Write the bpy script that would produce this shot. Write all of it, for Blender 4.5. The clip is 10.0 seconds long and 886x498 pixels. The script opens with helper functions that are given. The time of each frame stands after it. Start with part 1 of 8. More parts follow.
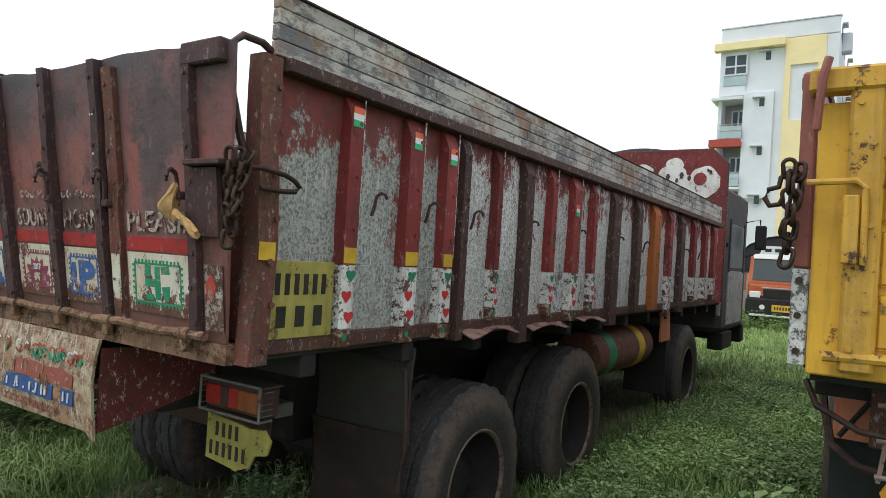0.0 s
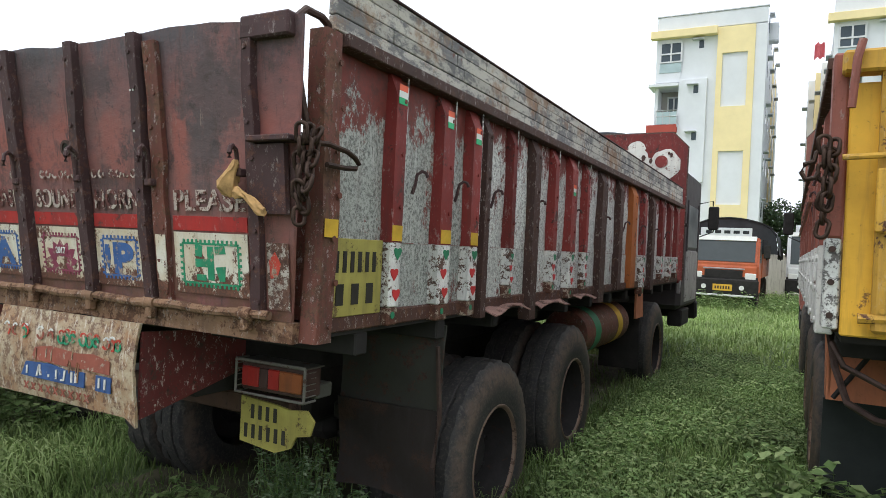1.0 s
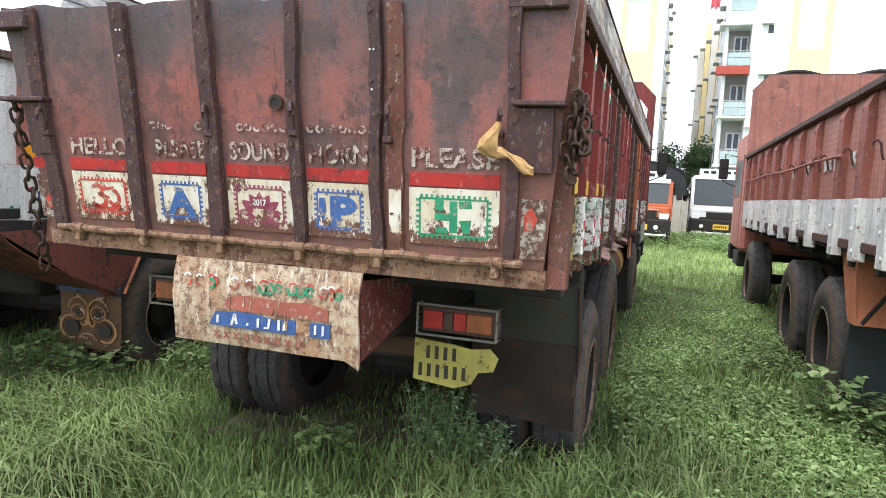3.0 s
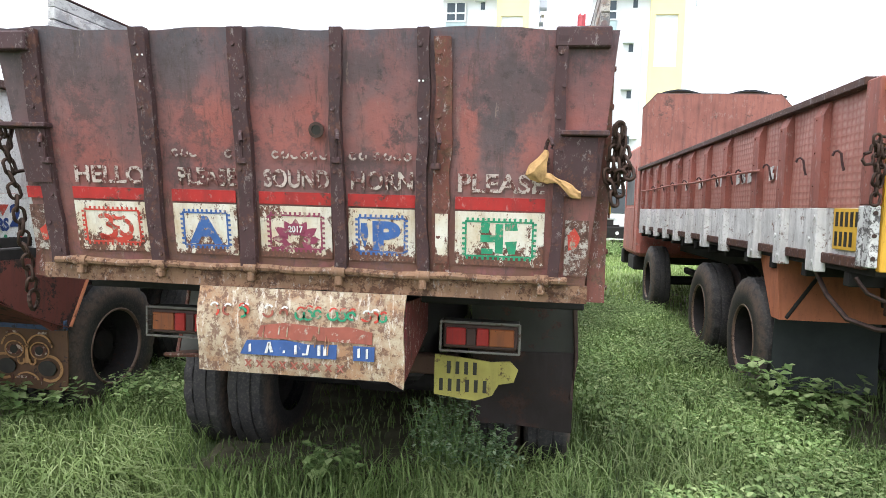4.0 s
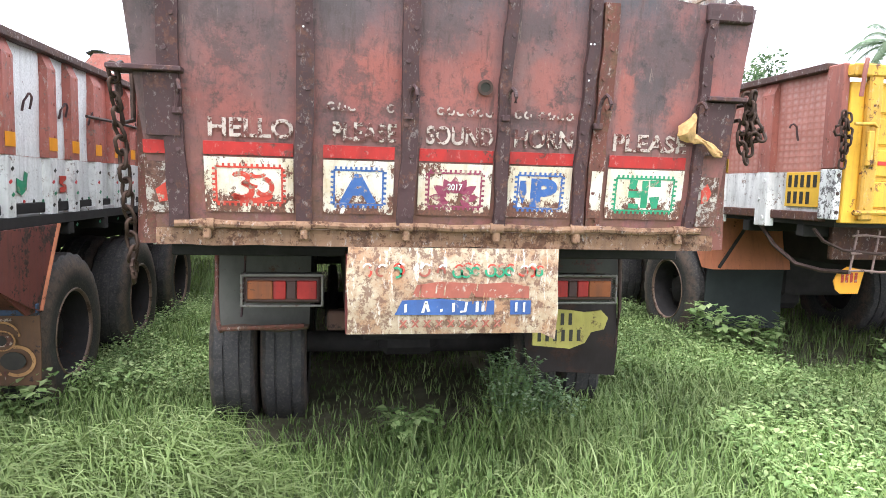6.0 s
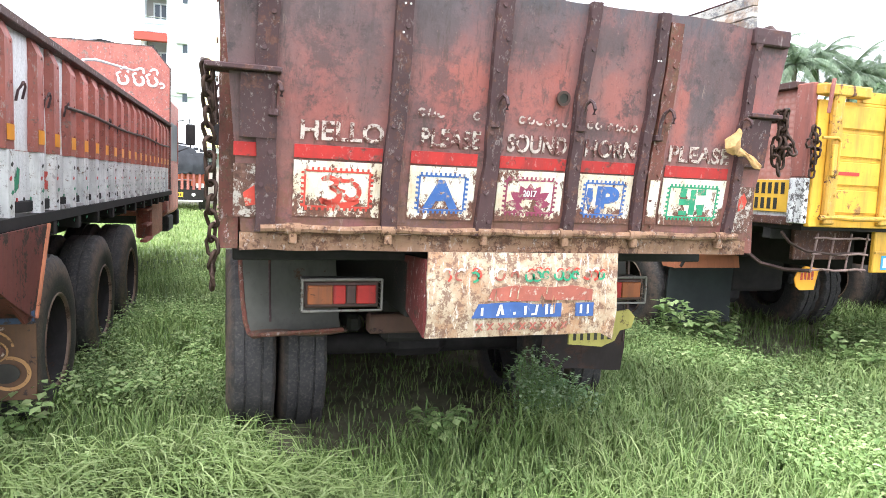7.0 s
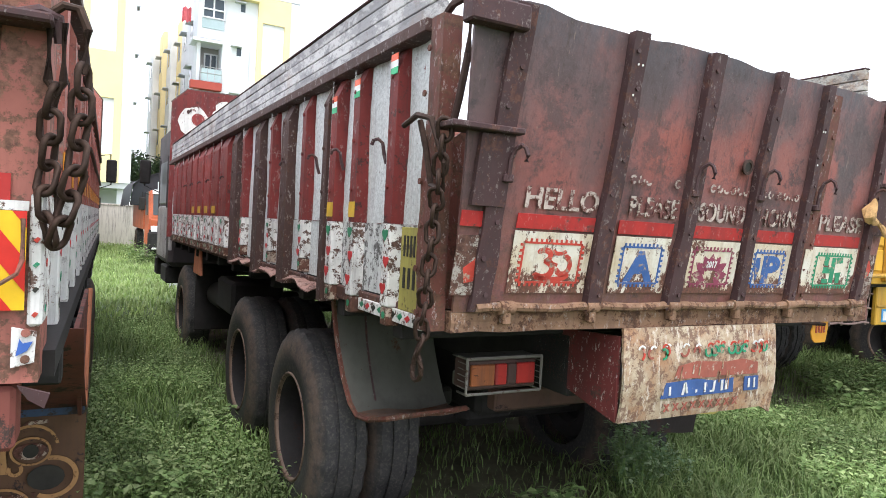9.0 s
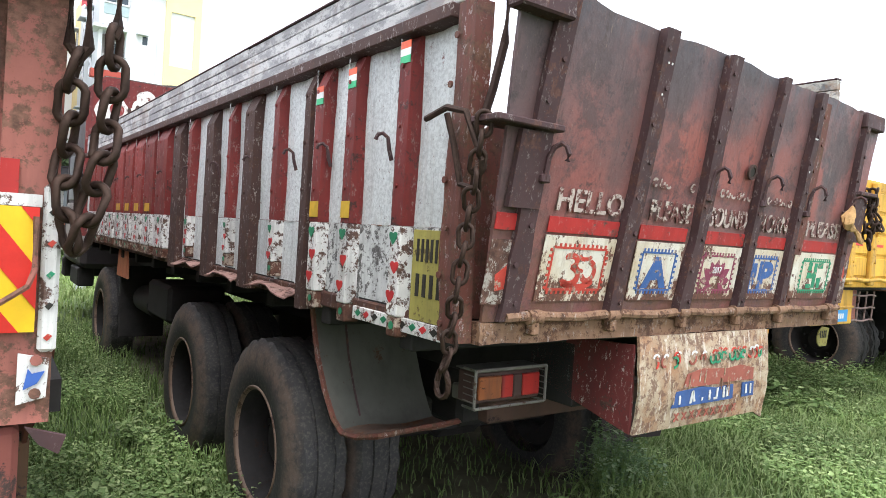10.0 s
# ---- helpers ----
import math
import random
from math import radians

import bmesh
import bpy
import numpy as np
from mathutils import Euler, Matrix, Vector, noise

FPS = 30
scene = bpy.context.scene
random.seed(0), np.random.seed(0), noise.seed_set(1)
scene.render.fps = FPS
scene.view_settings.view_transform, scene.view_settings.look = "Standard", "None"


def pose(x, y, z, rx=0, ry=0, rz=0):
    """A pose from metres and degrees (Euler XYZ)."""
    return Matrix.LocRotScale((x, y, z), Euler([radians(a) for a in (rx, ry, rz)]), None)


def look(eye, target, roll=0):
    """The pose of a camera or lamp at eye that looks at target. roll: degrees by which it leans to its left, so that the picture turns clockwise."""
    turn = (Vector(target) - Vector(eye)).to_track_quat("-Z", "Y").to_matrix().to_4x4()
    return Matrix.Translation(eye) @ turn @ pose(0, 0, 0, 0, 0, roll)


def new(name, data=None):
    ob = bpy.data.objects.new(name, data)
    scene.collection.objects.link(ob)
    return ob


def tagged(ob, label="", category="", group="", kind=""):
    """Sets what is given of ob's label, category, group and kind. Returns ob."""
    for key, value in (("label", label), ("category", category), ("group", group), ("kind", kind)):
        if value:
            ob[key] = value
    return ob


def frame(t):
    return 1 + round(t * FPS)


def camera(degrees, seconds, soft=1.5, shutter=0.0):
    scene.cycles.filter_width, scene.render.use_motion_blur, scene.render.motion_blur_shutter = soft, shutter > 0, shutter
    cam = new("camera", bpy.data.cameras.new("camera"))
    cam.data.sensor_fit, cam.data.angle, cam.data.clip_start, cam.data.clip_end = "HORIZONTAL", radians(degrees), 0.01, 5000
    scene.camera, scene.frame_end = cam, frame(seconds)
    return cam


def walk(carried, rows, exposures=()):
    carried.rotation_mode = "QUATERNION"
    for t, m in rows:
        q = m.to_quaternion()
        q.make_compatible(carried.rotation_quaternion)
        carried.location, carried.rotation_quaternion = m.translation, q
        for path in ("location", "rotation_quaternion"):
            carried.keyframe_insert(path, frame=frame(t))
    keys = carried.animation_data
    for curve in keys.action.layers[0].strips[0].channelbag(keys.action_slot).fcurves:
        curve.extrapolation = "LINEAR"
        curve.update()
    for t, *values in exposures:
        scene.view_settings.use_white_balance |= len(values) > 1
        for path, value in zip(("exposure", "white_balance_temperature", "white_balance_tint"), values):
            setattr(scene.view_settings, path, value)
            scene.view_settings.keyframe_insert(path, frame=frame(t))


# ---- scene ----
cam = camera(67.5, 10.0, 0.5)
PATH = [
    (0, (2.943, -1.459, 1.562), (1.842, 0.21, 1.586), 3.6),
    (0.5, (2.814, -1.602, 1.56), (1.719, 0.072, 1.538), 3.6),
    (1, (2.609, -1.695, 1.502), (1.665, 0.068, 1.495), 2.7),
    (1.5, (2.375, -1.823, 1.488), (1.536, -0.01, 1.39), 4.2),
    (2, (2.172, -2.121, 1.483), (1.367, -0.301, 1.29), 0.7),
    (2.2, (2.091, -2.203, 1.503), (1.238, -0.404, 1.316), 0.7),
    (3.3, (1.393, -2.5, 1.502), (0.922, -0.562, 1.363), 1.3),
    (3.5, (1.273, -2.588, 1.503), (0.91, -0.625, 1.385), -0.5),
    (4, (0.99, -2.673, 1.526), (0.702, -0.698, 1.399), 1.7),
    (4.5, (0.606, -2.631, 1.509), (0.346, -0.649, 1.441), 1.7),
    (5, (0.263, -2.77, 1.473), (0.143, -0.78, 1.316), 2.1),
    (5.5, (-0.044, -2.799, 1.434), (-0.042, -0.812, 1.199), 4.5),
    (5.7, (-0.218, -2.785, 1.412), (-0.07, -0.798, 1.242), 2.7),
    (6.8, (-1.106, -2.668, 1.44), (-0.547, -0.765, 1.184), 3.6),
    (7, (-1.227, -2.629, 1.435), (-0.601, -0.739, 1.245), 2.4),
    (7.5, (-1.549, -2.484, 1.421), (-0.828, -0.624, 1.273), 0.0),
    (8, (-1.915, -2.36, 1.455), (-0.907, -0.642, 1.281), -0.4),
    (8.5, (-2.113, -2.195, 1.504), (-1.123, -0.461, 1.384), 0.3),
    (9, (-2.238, -1.899, 1.499), (-1.281, -0.144, 1.44), 3.1),
    (9.5, (-2.384, -1.702, 1.482), (-1.283, -0.032, 1.485), 4.0),
    (10, (-2.443, -1.557, 1.486), (-1.265, 0.058, 1.445), 3.6),
]
walk(cam, [(t, look(eye, target, roll)) for t, eye, target, roll in PATH],
     [(0.0, 0.03, 6400, 6), (0.5, 0.1, 6400, 6), (1.0, 0.2, 6450, 7), (1.5, 0.56, 6500, 9), (2.0, 0.93, 6500, 10), (3.5, 1.06, 6400, 11), (4.5, 1.03, 6400, 11), (5.5, 1.4, 6350, 12),
      (7.0, 1.75, 6300, 13), (7.5, 1.42, 6350, 14), (8.5, 1.3, 6400, 14), (9.0, 0.95, 6400, 12), (10.0, 1.03, 6400, 11)])

# ---- world and sun: bright overcast sky ----
world = bpy.data.worlds.new("overcast")
scene.world = world
world.use_nodes = True
wn, wl = world.node_tree.nodes, world.node_tree.links
wn.clear()
w_sky = wn.new("ShaderNodeTexSky")
w_sky.sky_type, w_sky.sun_disc = "NISHITA", False
w_sky.sun_elevation, w_sky.sun_rotation = radians(62), radians(200)
w_sky.dust_density, w_sky.air_density = 4.0, 1.0
w_gain = wn.new("ShaderNodeMix")
w_gain.data_type, w_gain.blend_type = "RGBA", "MULTIPLY"
w_gain.inputs[0].default_value = 1.0
w_gain.inputs[7].default_value = (0.10, 0.10, 0.10, 1)
w_mix = wn.new("ShaderNodeMix")
w_mix.data_type = "RGBA"
w_mix.inputs[0].default_value = 0.88
w_mix.inputs[7].default_value = (0.965, 1.0, 1.075, 1)
w_bg = wn.new("ShaderNodeBackground")
w_bg.inputs[1].default_value = 1.25
w_out = wn.new("ShaderNodeOutputWorld")
wl.new(w_sky.outputs[0], w_gain.inputs[6])
wl.new(w_gain.outputs[2], w_mix.inputs[6])
wl.new(w_mix.outputs[2], w_bg.inputs[0])
wl.new(w_bg.outputs[0], w_out.inputs[0])
sun_data = bpy.data.lights.new("sun", "SUN")
sun_data.energy, sun_data.angle, sun_data.color = 1.1, radians(25), (1.0, 0.985, 0.97)
sun_ob = new("sun", sun_data)
sun_ob.matrix_world = look((-6, -14, 30), (0, 0, 0))


# ---- materials ----
def ramp(n, stops):
    r = n.new("ShaderNodeValToRGB")
    while len(r.color_ramp.elements) < len(stops):
        r.color_ramp.elements.new(0.5)
    for e, (p, c) in zip(r.color_ramp.elements, stops):
        e.position = p
        e.color = (*c, 1) if isinstance(c, tuple) else (c, c, c, 1)
    return r


class Shader:
    """A principled material with short calls for its nodes."""

    def __init__(self, name, rough=0.7, metal=0.0):
        self.mat = bpy.data.materials.new(name)
        self.mat.use_nodes = True
        self.n, self.l = self.mat.node_tree.nodes, self.mat.node_tree.links
        self.b = self.n["Principled BSDF"]
        self.b.inputs["Roughness"].default_value = rough
        self.b.inputs["Metallic"].default_value = metal
        self.b.inputs["Specular IOR Level"].default_value = 0.3
        self.co = self.n.new("ShaderNodeTexCoord").outputs["Object"]

    def mapped(self, sx, sy, sz):
        m = self.n.new("ShaderNodeMapping")
        m.inputs["Scale"].default_value = (sx, sy, sz)
        self.l.new(self.co, m.inputs[0])
        return m.outputs[0]

    def noise(self, scale, detail=4, rough=0.6, stretch=None):
        t = self.n.new("ShaderNodeTexNoise")
        t.inputs["Scale"].default_value = scale
        t.inputs["Detail"].default_value = detail
        t.inputs["Roughness"].default_value = rough
        self.l.new(self.mapped(*stretch) if stretch else self.co, t.inputs["Vector"])
        return t.outputs["Fac"]

    def mask(self, fac, lo, hi):
        r = ramp(self.n, [(lo, 0.0), (hi, 1.0)])
        self.l.new(fac, r.inputs[0])
        return r.outputs[0]

    def mul(self, a, b):
        m = self.n.new("ShaderNodeMath")
        m.operation = "MULTIPLY"
        self.l.new(a, m.inputs[0])
        if isinstance(b, (int, float)):
            m.inputs[1].default_value = b
        else:
            self.l.new(b, m.inputs[1])
        return m.outputs[0]

    def mix(self, fac, a, b):
        m = self.n.new("ShaderNodeMix")
        m.data_type = "RGBA"
        for sock, v in ((m.inputs[6], a), (m.inputs[7], b)):
            if isinstance(v, tuple):
                sock.default_value = (*v, 1)
            else:
                self.l.new(v, sock)
        if isinstance(fac, (int, float)):
            m.inputs[0].default_value = fac
        else:
            self.l.new(fac, m.inputs[0])
        return m.outputs[2]

    def stain(self, x, z, rx, rz, ragged=0.9, lo=0.0, hi=0.25, scale=7.0):
        """A ragged stain round a place on an upright face."""
        m = self.n.new("ShaderNodeMapping")
        m.inputs["Scale"].default_value = (1 / rx, 0, 1 / rz)
        m.inputs["Location"].default_value = (-x / rx, 0, -z / rz)
        self.l.new(self.co, m.inputs[0])
        ln = self.n.new("ShaderNodeVectorMath")
        ln.operation = "LENGTH"
        self.l.new(m.outputs[0], ln.inputs[0])
        a = self.n.new("ShaderNodeMath")
        a.operation = "MULTIPLY_ADD"
        a.inputs[1].default_value = 2.6 * ragged
        a.inputs[2].default_value = 1 - 1.3 * ragged
        self.l.new(self.noise(scale, 9, 0.72), a.inputs[0])
        b = self.n.new("ShaderNodeMath")
        b.operation = "SUBTRACT"
        self.l.new(a.outputs[0], b.inputs[0])
        self.l.new(ln.outputs["Value"], b.inputs[1])
        return self.mask(b.outputs[0], lo, hi)

    def random_shade(self, col, lo=0.8, hi=1.2):
        i = self.n.new("ShaderNodeObjectInfo")
        r = ramp(self.n, [(0.0, lo), (1.0, hi)])
        self.l.new(i.outputs["Random"], r.inputs[0])
        m = self.n.new("ShaderNodeMix")
        m.data_type, m.blend_type = "RGBA", "MULTIPLY"
        m.inputs[0].default_value = 1.0
        self.l.new(col, m.inputs[6])
        self.l.new(r.outputs[0], m.inputs[7])
        return m.outputs[2]

    def bump(self, fac, strength=0.3, dist=0.01):
        b = self.n.new("ShaderNodeBump")
        b.inputs["Strength"].default_value = strength
        b.inputs["Distance"].default_value = dist
        self.l.new(fac, b.inputs["Height"])
        self.l.new(b.outputs[0], self.b.inputs["Normal"])
        return self

    def color(self, c):
        if isinstance(c, tuple):
            self.b.inputs["Base Color"].default_value = (*c, 1)
        else:
            self.l.new(c, self.b.inputs["Base Color"])
        return self

    def rough(self, fac, lo, hi):
        r = ramp(self.n, [(0.0, lo), (1.0, hi)])
        self.l.new(fac, r.inputs[0])
        self.l.new(r.outputs[0], self.b.inputs["Roughness"])
        return self


RUST, RUST2, GRIME = (0.13, 0.055, 0.03), (0.05, 0.026, 0.02), (0.045, 0.04, 0.04)


def worn_paint(name, colour, wear=0.5, under=RUST, grime=0.5, rough=0.55, scale=6.0, streak=True, shade=0.0, fine=40.0, grain=None, chip=0.0):
    """Old paint: patches worn down to what is under it, vertical grime streaks, fine speckle. wear: 0 none, 1 nearly all gone."""
    s = Shader(name, rough)
    big, mid = s.noise(scale * 0.35, 5, 0.65), s.noise(scale, 12, 0.78, grain)
    small = s.noise(fine, 6, 0.7)
    tone = s.mix(s.mask(big, 0.35, 0.7), tuple(c * 0.8 for c in colour), tuple(min(1, c * 1.15) for c in colour))
    rust = s.mix(s.mask(small, 0.4, 0.65), under, tuple(c * 0.45 for c in under))
    cut = 0.7 - 0.4 * wear
    col = s.mix(s.mask(mid, cut, cut + 0.03), tone, rust)
    if grime:
        st = s.noise(5.0, 6, 0.7, (3, 3, 0.25) if streak else None)
        col = s.mix(s.mul(s.mask(st, 0.48, 0.75), grime), col, GRIME)
    col = s.mix(s.mul(s.mask(small, 0.62, 0.75), 0.6), col, tuple(c * 0.5 for c in under))
    if chip:
        col = s.mix(s.mul(s.mask(s.noise(scale * 3.2, 9, 0.82, (1, 1, 0.5)), 0.57, 0.6), chip), col, (0.46, 0.42, 0.39))
        col = s.mix(s.mul(s.mask(s.noise(scale * 2.3, 9, 0.82), 0.57, 0.6), chip), col, (0.06, 0.035, 0.03))
    if shade:
        col = s.random_shade(col, 1 - shade, 1 + shade)
    s.color(col).rough(mid, rough - 0.1, rough + 0.3)
    return s.bump(s.mix(0.5, mid, small), 0.35, 0.004).mat


def plain(name, colour, rough=0.6, metal=0.0, var=0.25, scale=8.0, bump=0.2):
    s = Shader(name, rough, metal)
    f = s.noise(scale, 6, 0.65)
    s.color(s.mix(s.mask(f, 0.3, 0.7), tuple(c * (1 - var) for c in colour), tuple(min(1, c * (1 + var)) for c in colour)))
    s.rough(f, max(0.05, rough - 0.12), min(1, rough + 0.12))
    return s.bump(s.noise(scale * 6, 4), bump, 0.003).mat


def tailgate_paint():
    """Maroon paint gone dull: soot along the top edge, dents, dark stains with ragged edges, brighter red where it was rubbed, rust at the foot."""
    s = Shader("weathered_maroon_paint", 0.6)
    mid, small = s.noise(8, 8, 0.72), s.noise(60, 6, 0.75)
    col = s.mix(s.mask(mid, 0.38, 0.62), (0.3, 0.1, 0.085), (0.19, 0.082, 0.076))
    # dull violet-grey bloom, then rubbed red places
    col = s.mix(s.mul(s.mask(s.noise(1.5, 6, 0.62), 0.42, 0.6), 0.75), col, (0.165, 0.105, 0.1))
    for x, z, rx, rz, k in ((-0.36, 1.86, 0.17, 0.17, 0.9), (0.0, 1.8, 0.2, 0.14, 0.8), (0.09, 1.98, 0.06, 0.2, 0.7), (0.37, 1.78, 0.14, 0.22, 0.7), (0.7, 1.8, 0.06, 0.3, 0.9), (0.93, 1.74, 0.1, 0.1, 0.7), (1.1, 1.82, 0.06, 0.1, 0.8), (-0.8, 1.66, 0.2, 0.08, 0.45)):
        col = s.mix(s.mul(s.stain(x, z, rx, rz, 1.0, 0.0, 0.6, 8.0), k * 0.75), col, (0.34, 0.105, 0.082))
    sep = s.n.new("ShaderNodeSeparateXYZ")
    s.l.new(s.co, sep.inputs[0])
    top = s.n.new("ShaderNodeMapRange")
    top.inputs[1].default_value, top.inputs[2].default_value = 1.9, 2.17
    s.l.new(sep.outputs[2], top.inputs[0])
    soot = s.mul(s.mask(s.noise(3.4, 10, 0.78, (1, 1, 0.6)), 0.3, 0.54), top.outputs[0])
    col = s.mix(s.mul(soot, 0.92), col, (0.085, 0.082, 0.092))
    # large dark stains on single panels
    for x, z, rx, rz, k in ((0.86, 1.96, 0.16, 0.22, 0.9), (0.8, 1.8, 0.1, 0.14, 0.75), (-0.46, 2.04, 0.12, 0.14, 0.8), (-0.08, 2.05, 0.12, 0.12, 0.7), (0.3, 2.05, 0.13, 0.1, 0.75), (-0.85, 2.02, 0.2, 0.13, 0.6), (-1.18, 1.85, 0.09, 0.35, 0.75), (0.33, 1.66, 0.12, 0.09, 0.55), (-0.5, 1.68, 0.07, 0.12, 0.6), (-0.7, 1.8, 0.08, 0.2, 0.5)):
        col = s.mix(s.mul(s.stain(x, z, rx, rz, 1.15, 0.0, 0.4, 10.0), k * 0.8), col, (0.08, 0.066, 0.068))
    # runs and spots
    col = s.mix(s.mul(s.mask(s.noise(3.4, 9, 0.8), 0.53, 0.6), 0.7), col, (0.08, 0.058, 0.058))
    col = s.mix(s.mul(s.mask(s.noise(7.5, 10, 0.82), 0.56, 0.61), 0.7), col, (0.05, 0.04, 0.042))
    col = s.mix(s.mul(s.mask(s.noise(19, 9, 0.82), 0.58, 0.64), 0.5), col, (0.05, 0.034, 0.032))
    col = s.mix(s.mul(s.mask(s.noise(27, 9, 0.85), 0.61, 0.65), 0.45), col, (0.3, 0.2, 0.17))
    st = s.noise(9, 7, 0.78, (3, 3, 0.16))
    col = s.mix(s.mul(s.mask(st, 0.54, 0.64), 0.65), col, (0.07, 0.05, 0.046))
    col = s.mix(s.mul(s.mask(s.noise(11, 9, 0.82, (2, 2, 0.3)), 0.61, 0.65), 0.5), col, (0.3, 0.22, 0.18))
    low = s.n.new("ShaderNodeMapRange")
    low.inputs[1].default_value, low.inputs[2].default_value = 1.62, 1.24
    s.l.new(sep.outputs[2], low.inputs[0])
    rust = s.mul(s.mask(s.noise(9, 10, 0.82), 0.42, 0.52), low.outputs[0])
    col = s.mix(s.mul(rust, 0.9), col, (0.16, 0.085, 0.055))
    col = s.mix(s.mul(s.mask(small, 0.63, 0.7), 0.4), col, (0.33, 0.26, 0.23))
    s.color(col).rough(mid, 0.36, 0.72)
    dent = s.mix(0.5, s.noise(3.2, 2, 0.5), s.noise(7, 3, 0.5))
    return s.bump(s.mix(0.22, dent, s.mix(0.4, mid, small)), 0.7, 0.03).mat


def galvanised(name, light, red=0.3, top=0.0, drip=0.0, speck=0.35):
    """Weathered zinc sheet under flaking red paint; top: more paint left towards the rail; drip: pale runs."""
    s = Shader(name, 0.55)
    small, mid = s.noise(70, 6, 0.8), s.noise(8, 12, 0.82, (1, 1, 0.6))
    zinc = s.mix(s.mask(small, 0.42, 0.55), tuple(c * speck for c in light), light)
    zinc = s.mix(s.mul(s.mask(s.noise(3, 6, 0.7), 0.4, 0.65), 0.3), zinc, tuple(c * 0.6 for c in light))
    zinc = s.mix(s.mul(s.mask(s.noise(9, 6, 0.7, (3, 3, 0.2)), 0.5, 0.75), 0.4), zinc, (0.16, 0.12, 0.11))
    if drip:
        run = s.mask(s.noise(14, 7, 0.75, (4, 4, 0.22)), 0.56, 0.62)
        zinc = s.mix(s.mul(run, drip), zinc, (0.62, 0.61, 0.58))
    cut = 0.68 - 0.35 * red
    left = mid
    if top:
        sep = s.n.new("ShaderNodeSeparateXYZ")
        s.l.new(s.co, sep.inputs[0])
        up = s.n.new("ShaderNodeMapRange")
        up.inputs[1].default_value, up.inputs[2].default_value, up.inputs[4].default_value = 1.85, 2.12, top
        s.l.new(sep.outputs[2], up.inputs[0])
        add = s.n.new("ShaderNodeMath")
        s.l.new(mid, add.inputs[0])
        s.l.new(up.outputs[0], add.inputs[1])
        left = add.outputs[0]
    paint = s.mix(s.mask(s.noise(18, 8, 0.8), 0.4, 0.62), (0.2, 0.045, 0.036), (0.11, 0.04, 0.034))
    col = s.mix(s.mask(left, cut, cut + 0.03), zinc, paint)
    col = s.mix(s.mul(s.mask(s.noise(38, 8, 0.82), 0.6, 0.63), 0.8), col, (0.12, 0.05, 0.04))
    col = s.mix(s.mul(s.mask(small, 0.64, 0.7), 0.7), col, (0.06, 0.045, 0.04))
    s.color(s.random_shade(col, 0.85, 1.1)).rough(mid, 0.45, 0.75)
    return s.bump(s.mix(0.5, small, mid), 0.35, 0.003).mat


def weathered_boards(name, dark, pale, rust, peel=0.5):
    """Grey boards with pale paint peeling along the grain and rust stains; peel: how much of the paint is left."""
    s = Shader(name, 0.8)
    mid, small = s.noise(11, 9, 0.8), s.noise(80, 5, 0.75)
    grain = s.noise(26, 8, 0.75, (1, 0.12, 1.6))
    col = s.mix(s.mask(grain, 0.36, 0.64), dark, tuple((a * 3 + b) / 4 for a, b in zip(dark, pale)))
    cut = 0.62 - 0.2 * peel
    col = s.mix(s.mul(s.mask(s.noise(5.5, 10, 0.8, (1, 0.6, 1.2)), cut, cut + 0.05), 0.9), col, pale)
    col = s.mix(s.mul(s.mask(s.noise(21, 9, 0.82, (1, 0.5, 1.4)), 0.54, 0.58), 0.75), col, tuple(c * 0.8 for c in dark))
    col = s.mix(s.mul(s.mask(s.noise(2.3, 7, 0.75), 0.53, 0.62), rust), col, (0.26, 0.15, 0.085))
    col = s.mix(s.mul(s.mask(s.noise(6.5, 9, 0.8), 0.58, 0.63), rust), col, (0.14, 0.06, 0.045))
    col = s.mix(s.mul(s.mask(small, 0.6, 0.7), 0.4), col, (0.07, 0.06, 0.055))
    s.color(s.random_shade(col, 0.86, 1.12)).rough(mid, 0.6, 0.95)
    return s.bump(s.mix(0.5, s.mix(0.5, mid, grain), small), 0.5, 0.005).mat


def scuffed_board():
    """Old cream paint worn through to tan and brown, with pale upright scratches."""
    s = Shader("scuffed_cream_board", 0.65)
    mid, fine = s.noise(26, 10, 0.8), s.noise(120, 5, 0.75)
    col = s.mix(s.mask(s.noise(6, 8, 0.75), 0.38, 0.62), (0.5, 0.42, 0.3), (0.3, 0.2, 0.125))
    col = s.mix(s.mul(s.mask(s.noise(3, 6, 0.7), 0.5, 0.62), 0.6), col, (0.4, 0.2, 0.1))
    col = s.mix(s.mul(s.mask(mid, 0.5, 0.54), 0.85), col, (0.15, 0.08, 0.055))
    col = s.mix(s.mul(s.mask(s.noise(24, 8, 0.8, (1.6, 1.6, 0.4)), 0.55, 0.6), 0.9), col, (0.62, 0.56, 0.47))
    col = s.mix(s.mul(s.mask(fine, 0.58, 0.68), 0.5), col, (0.12, 0.08, 0.06))
    s.color(col).rough(mid, 0.5, 0.85)
    return s.bump(s.mix(0.5, mid, fine), 0.5, 0.004).mat


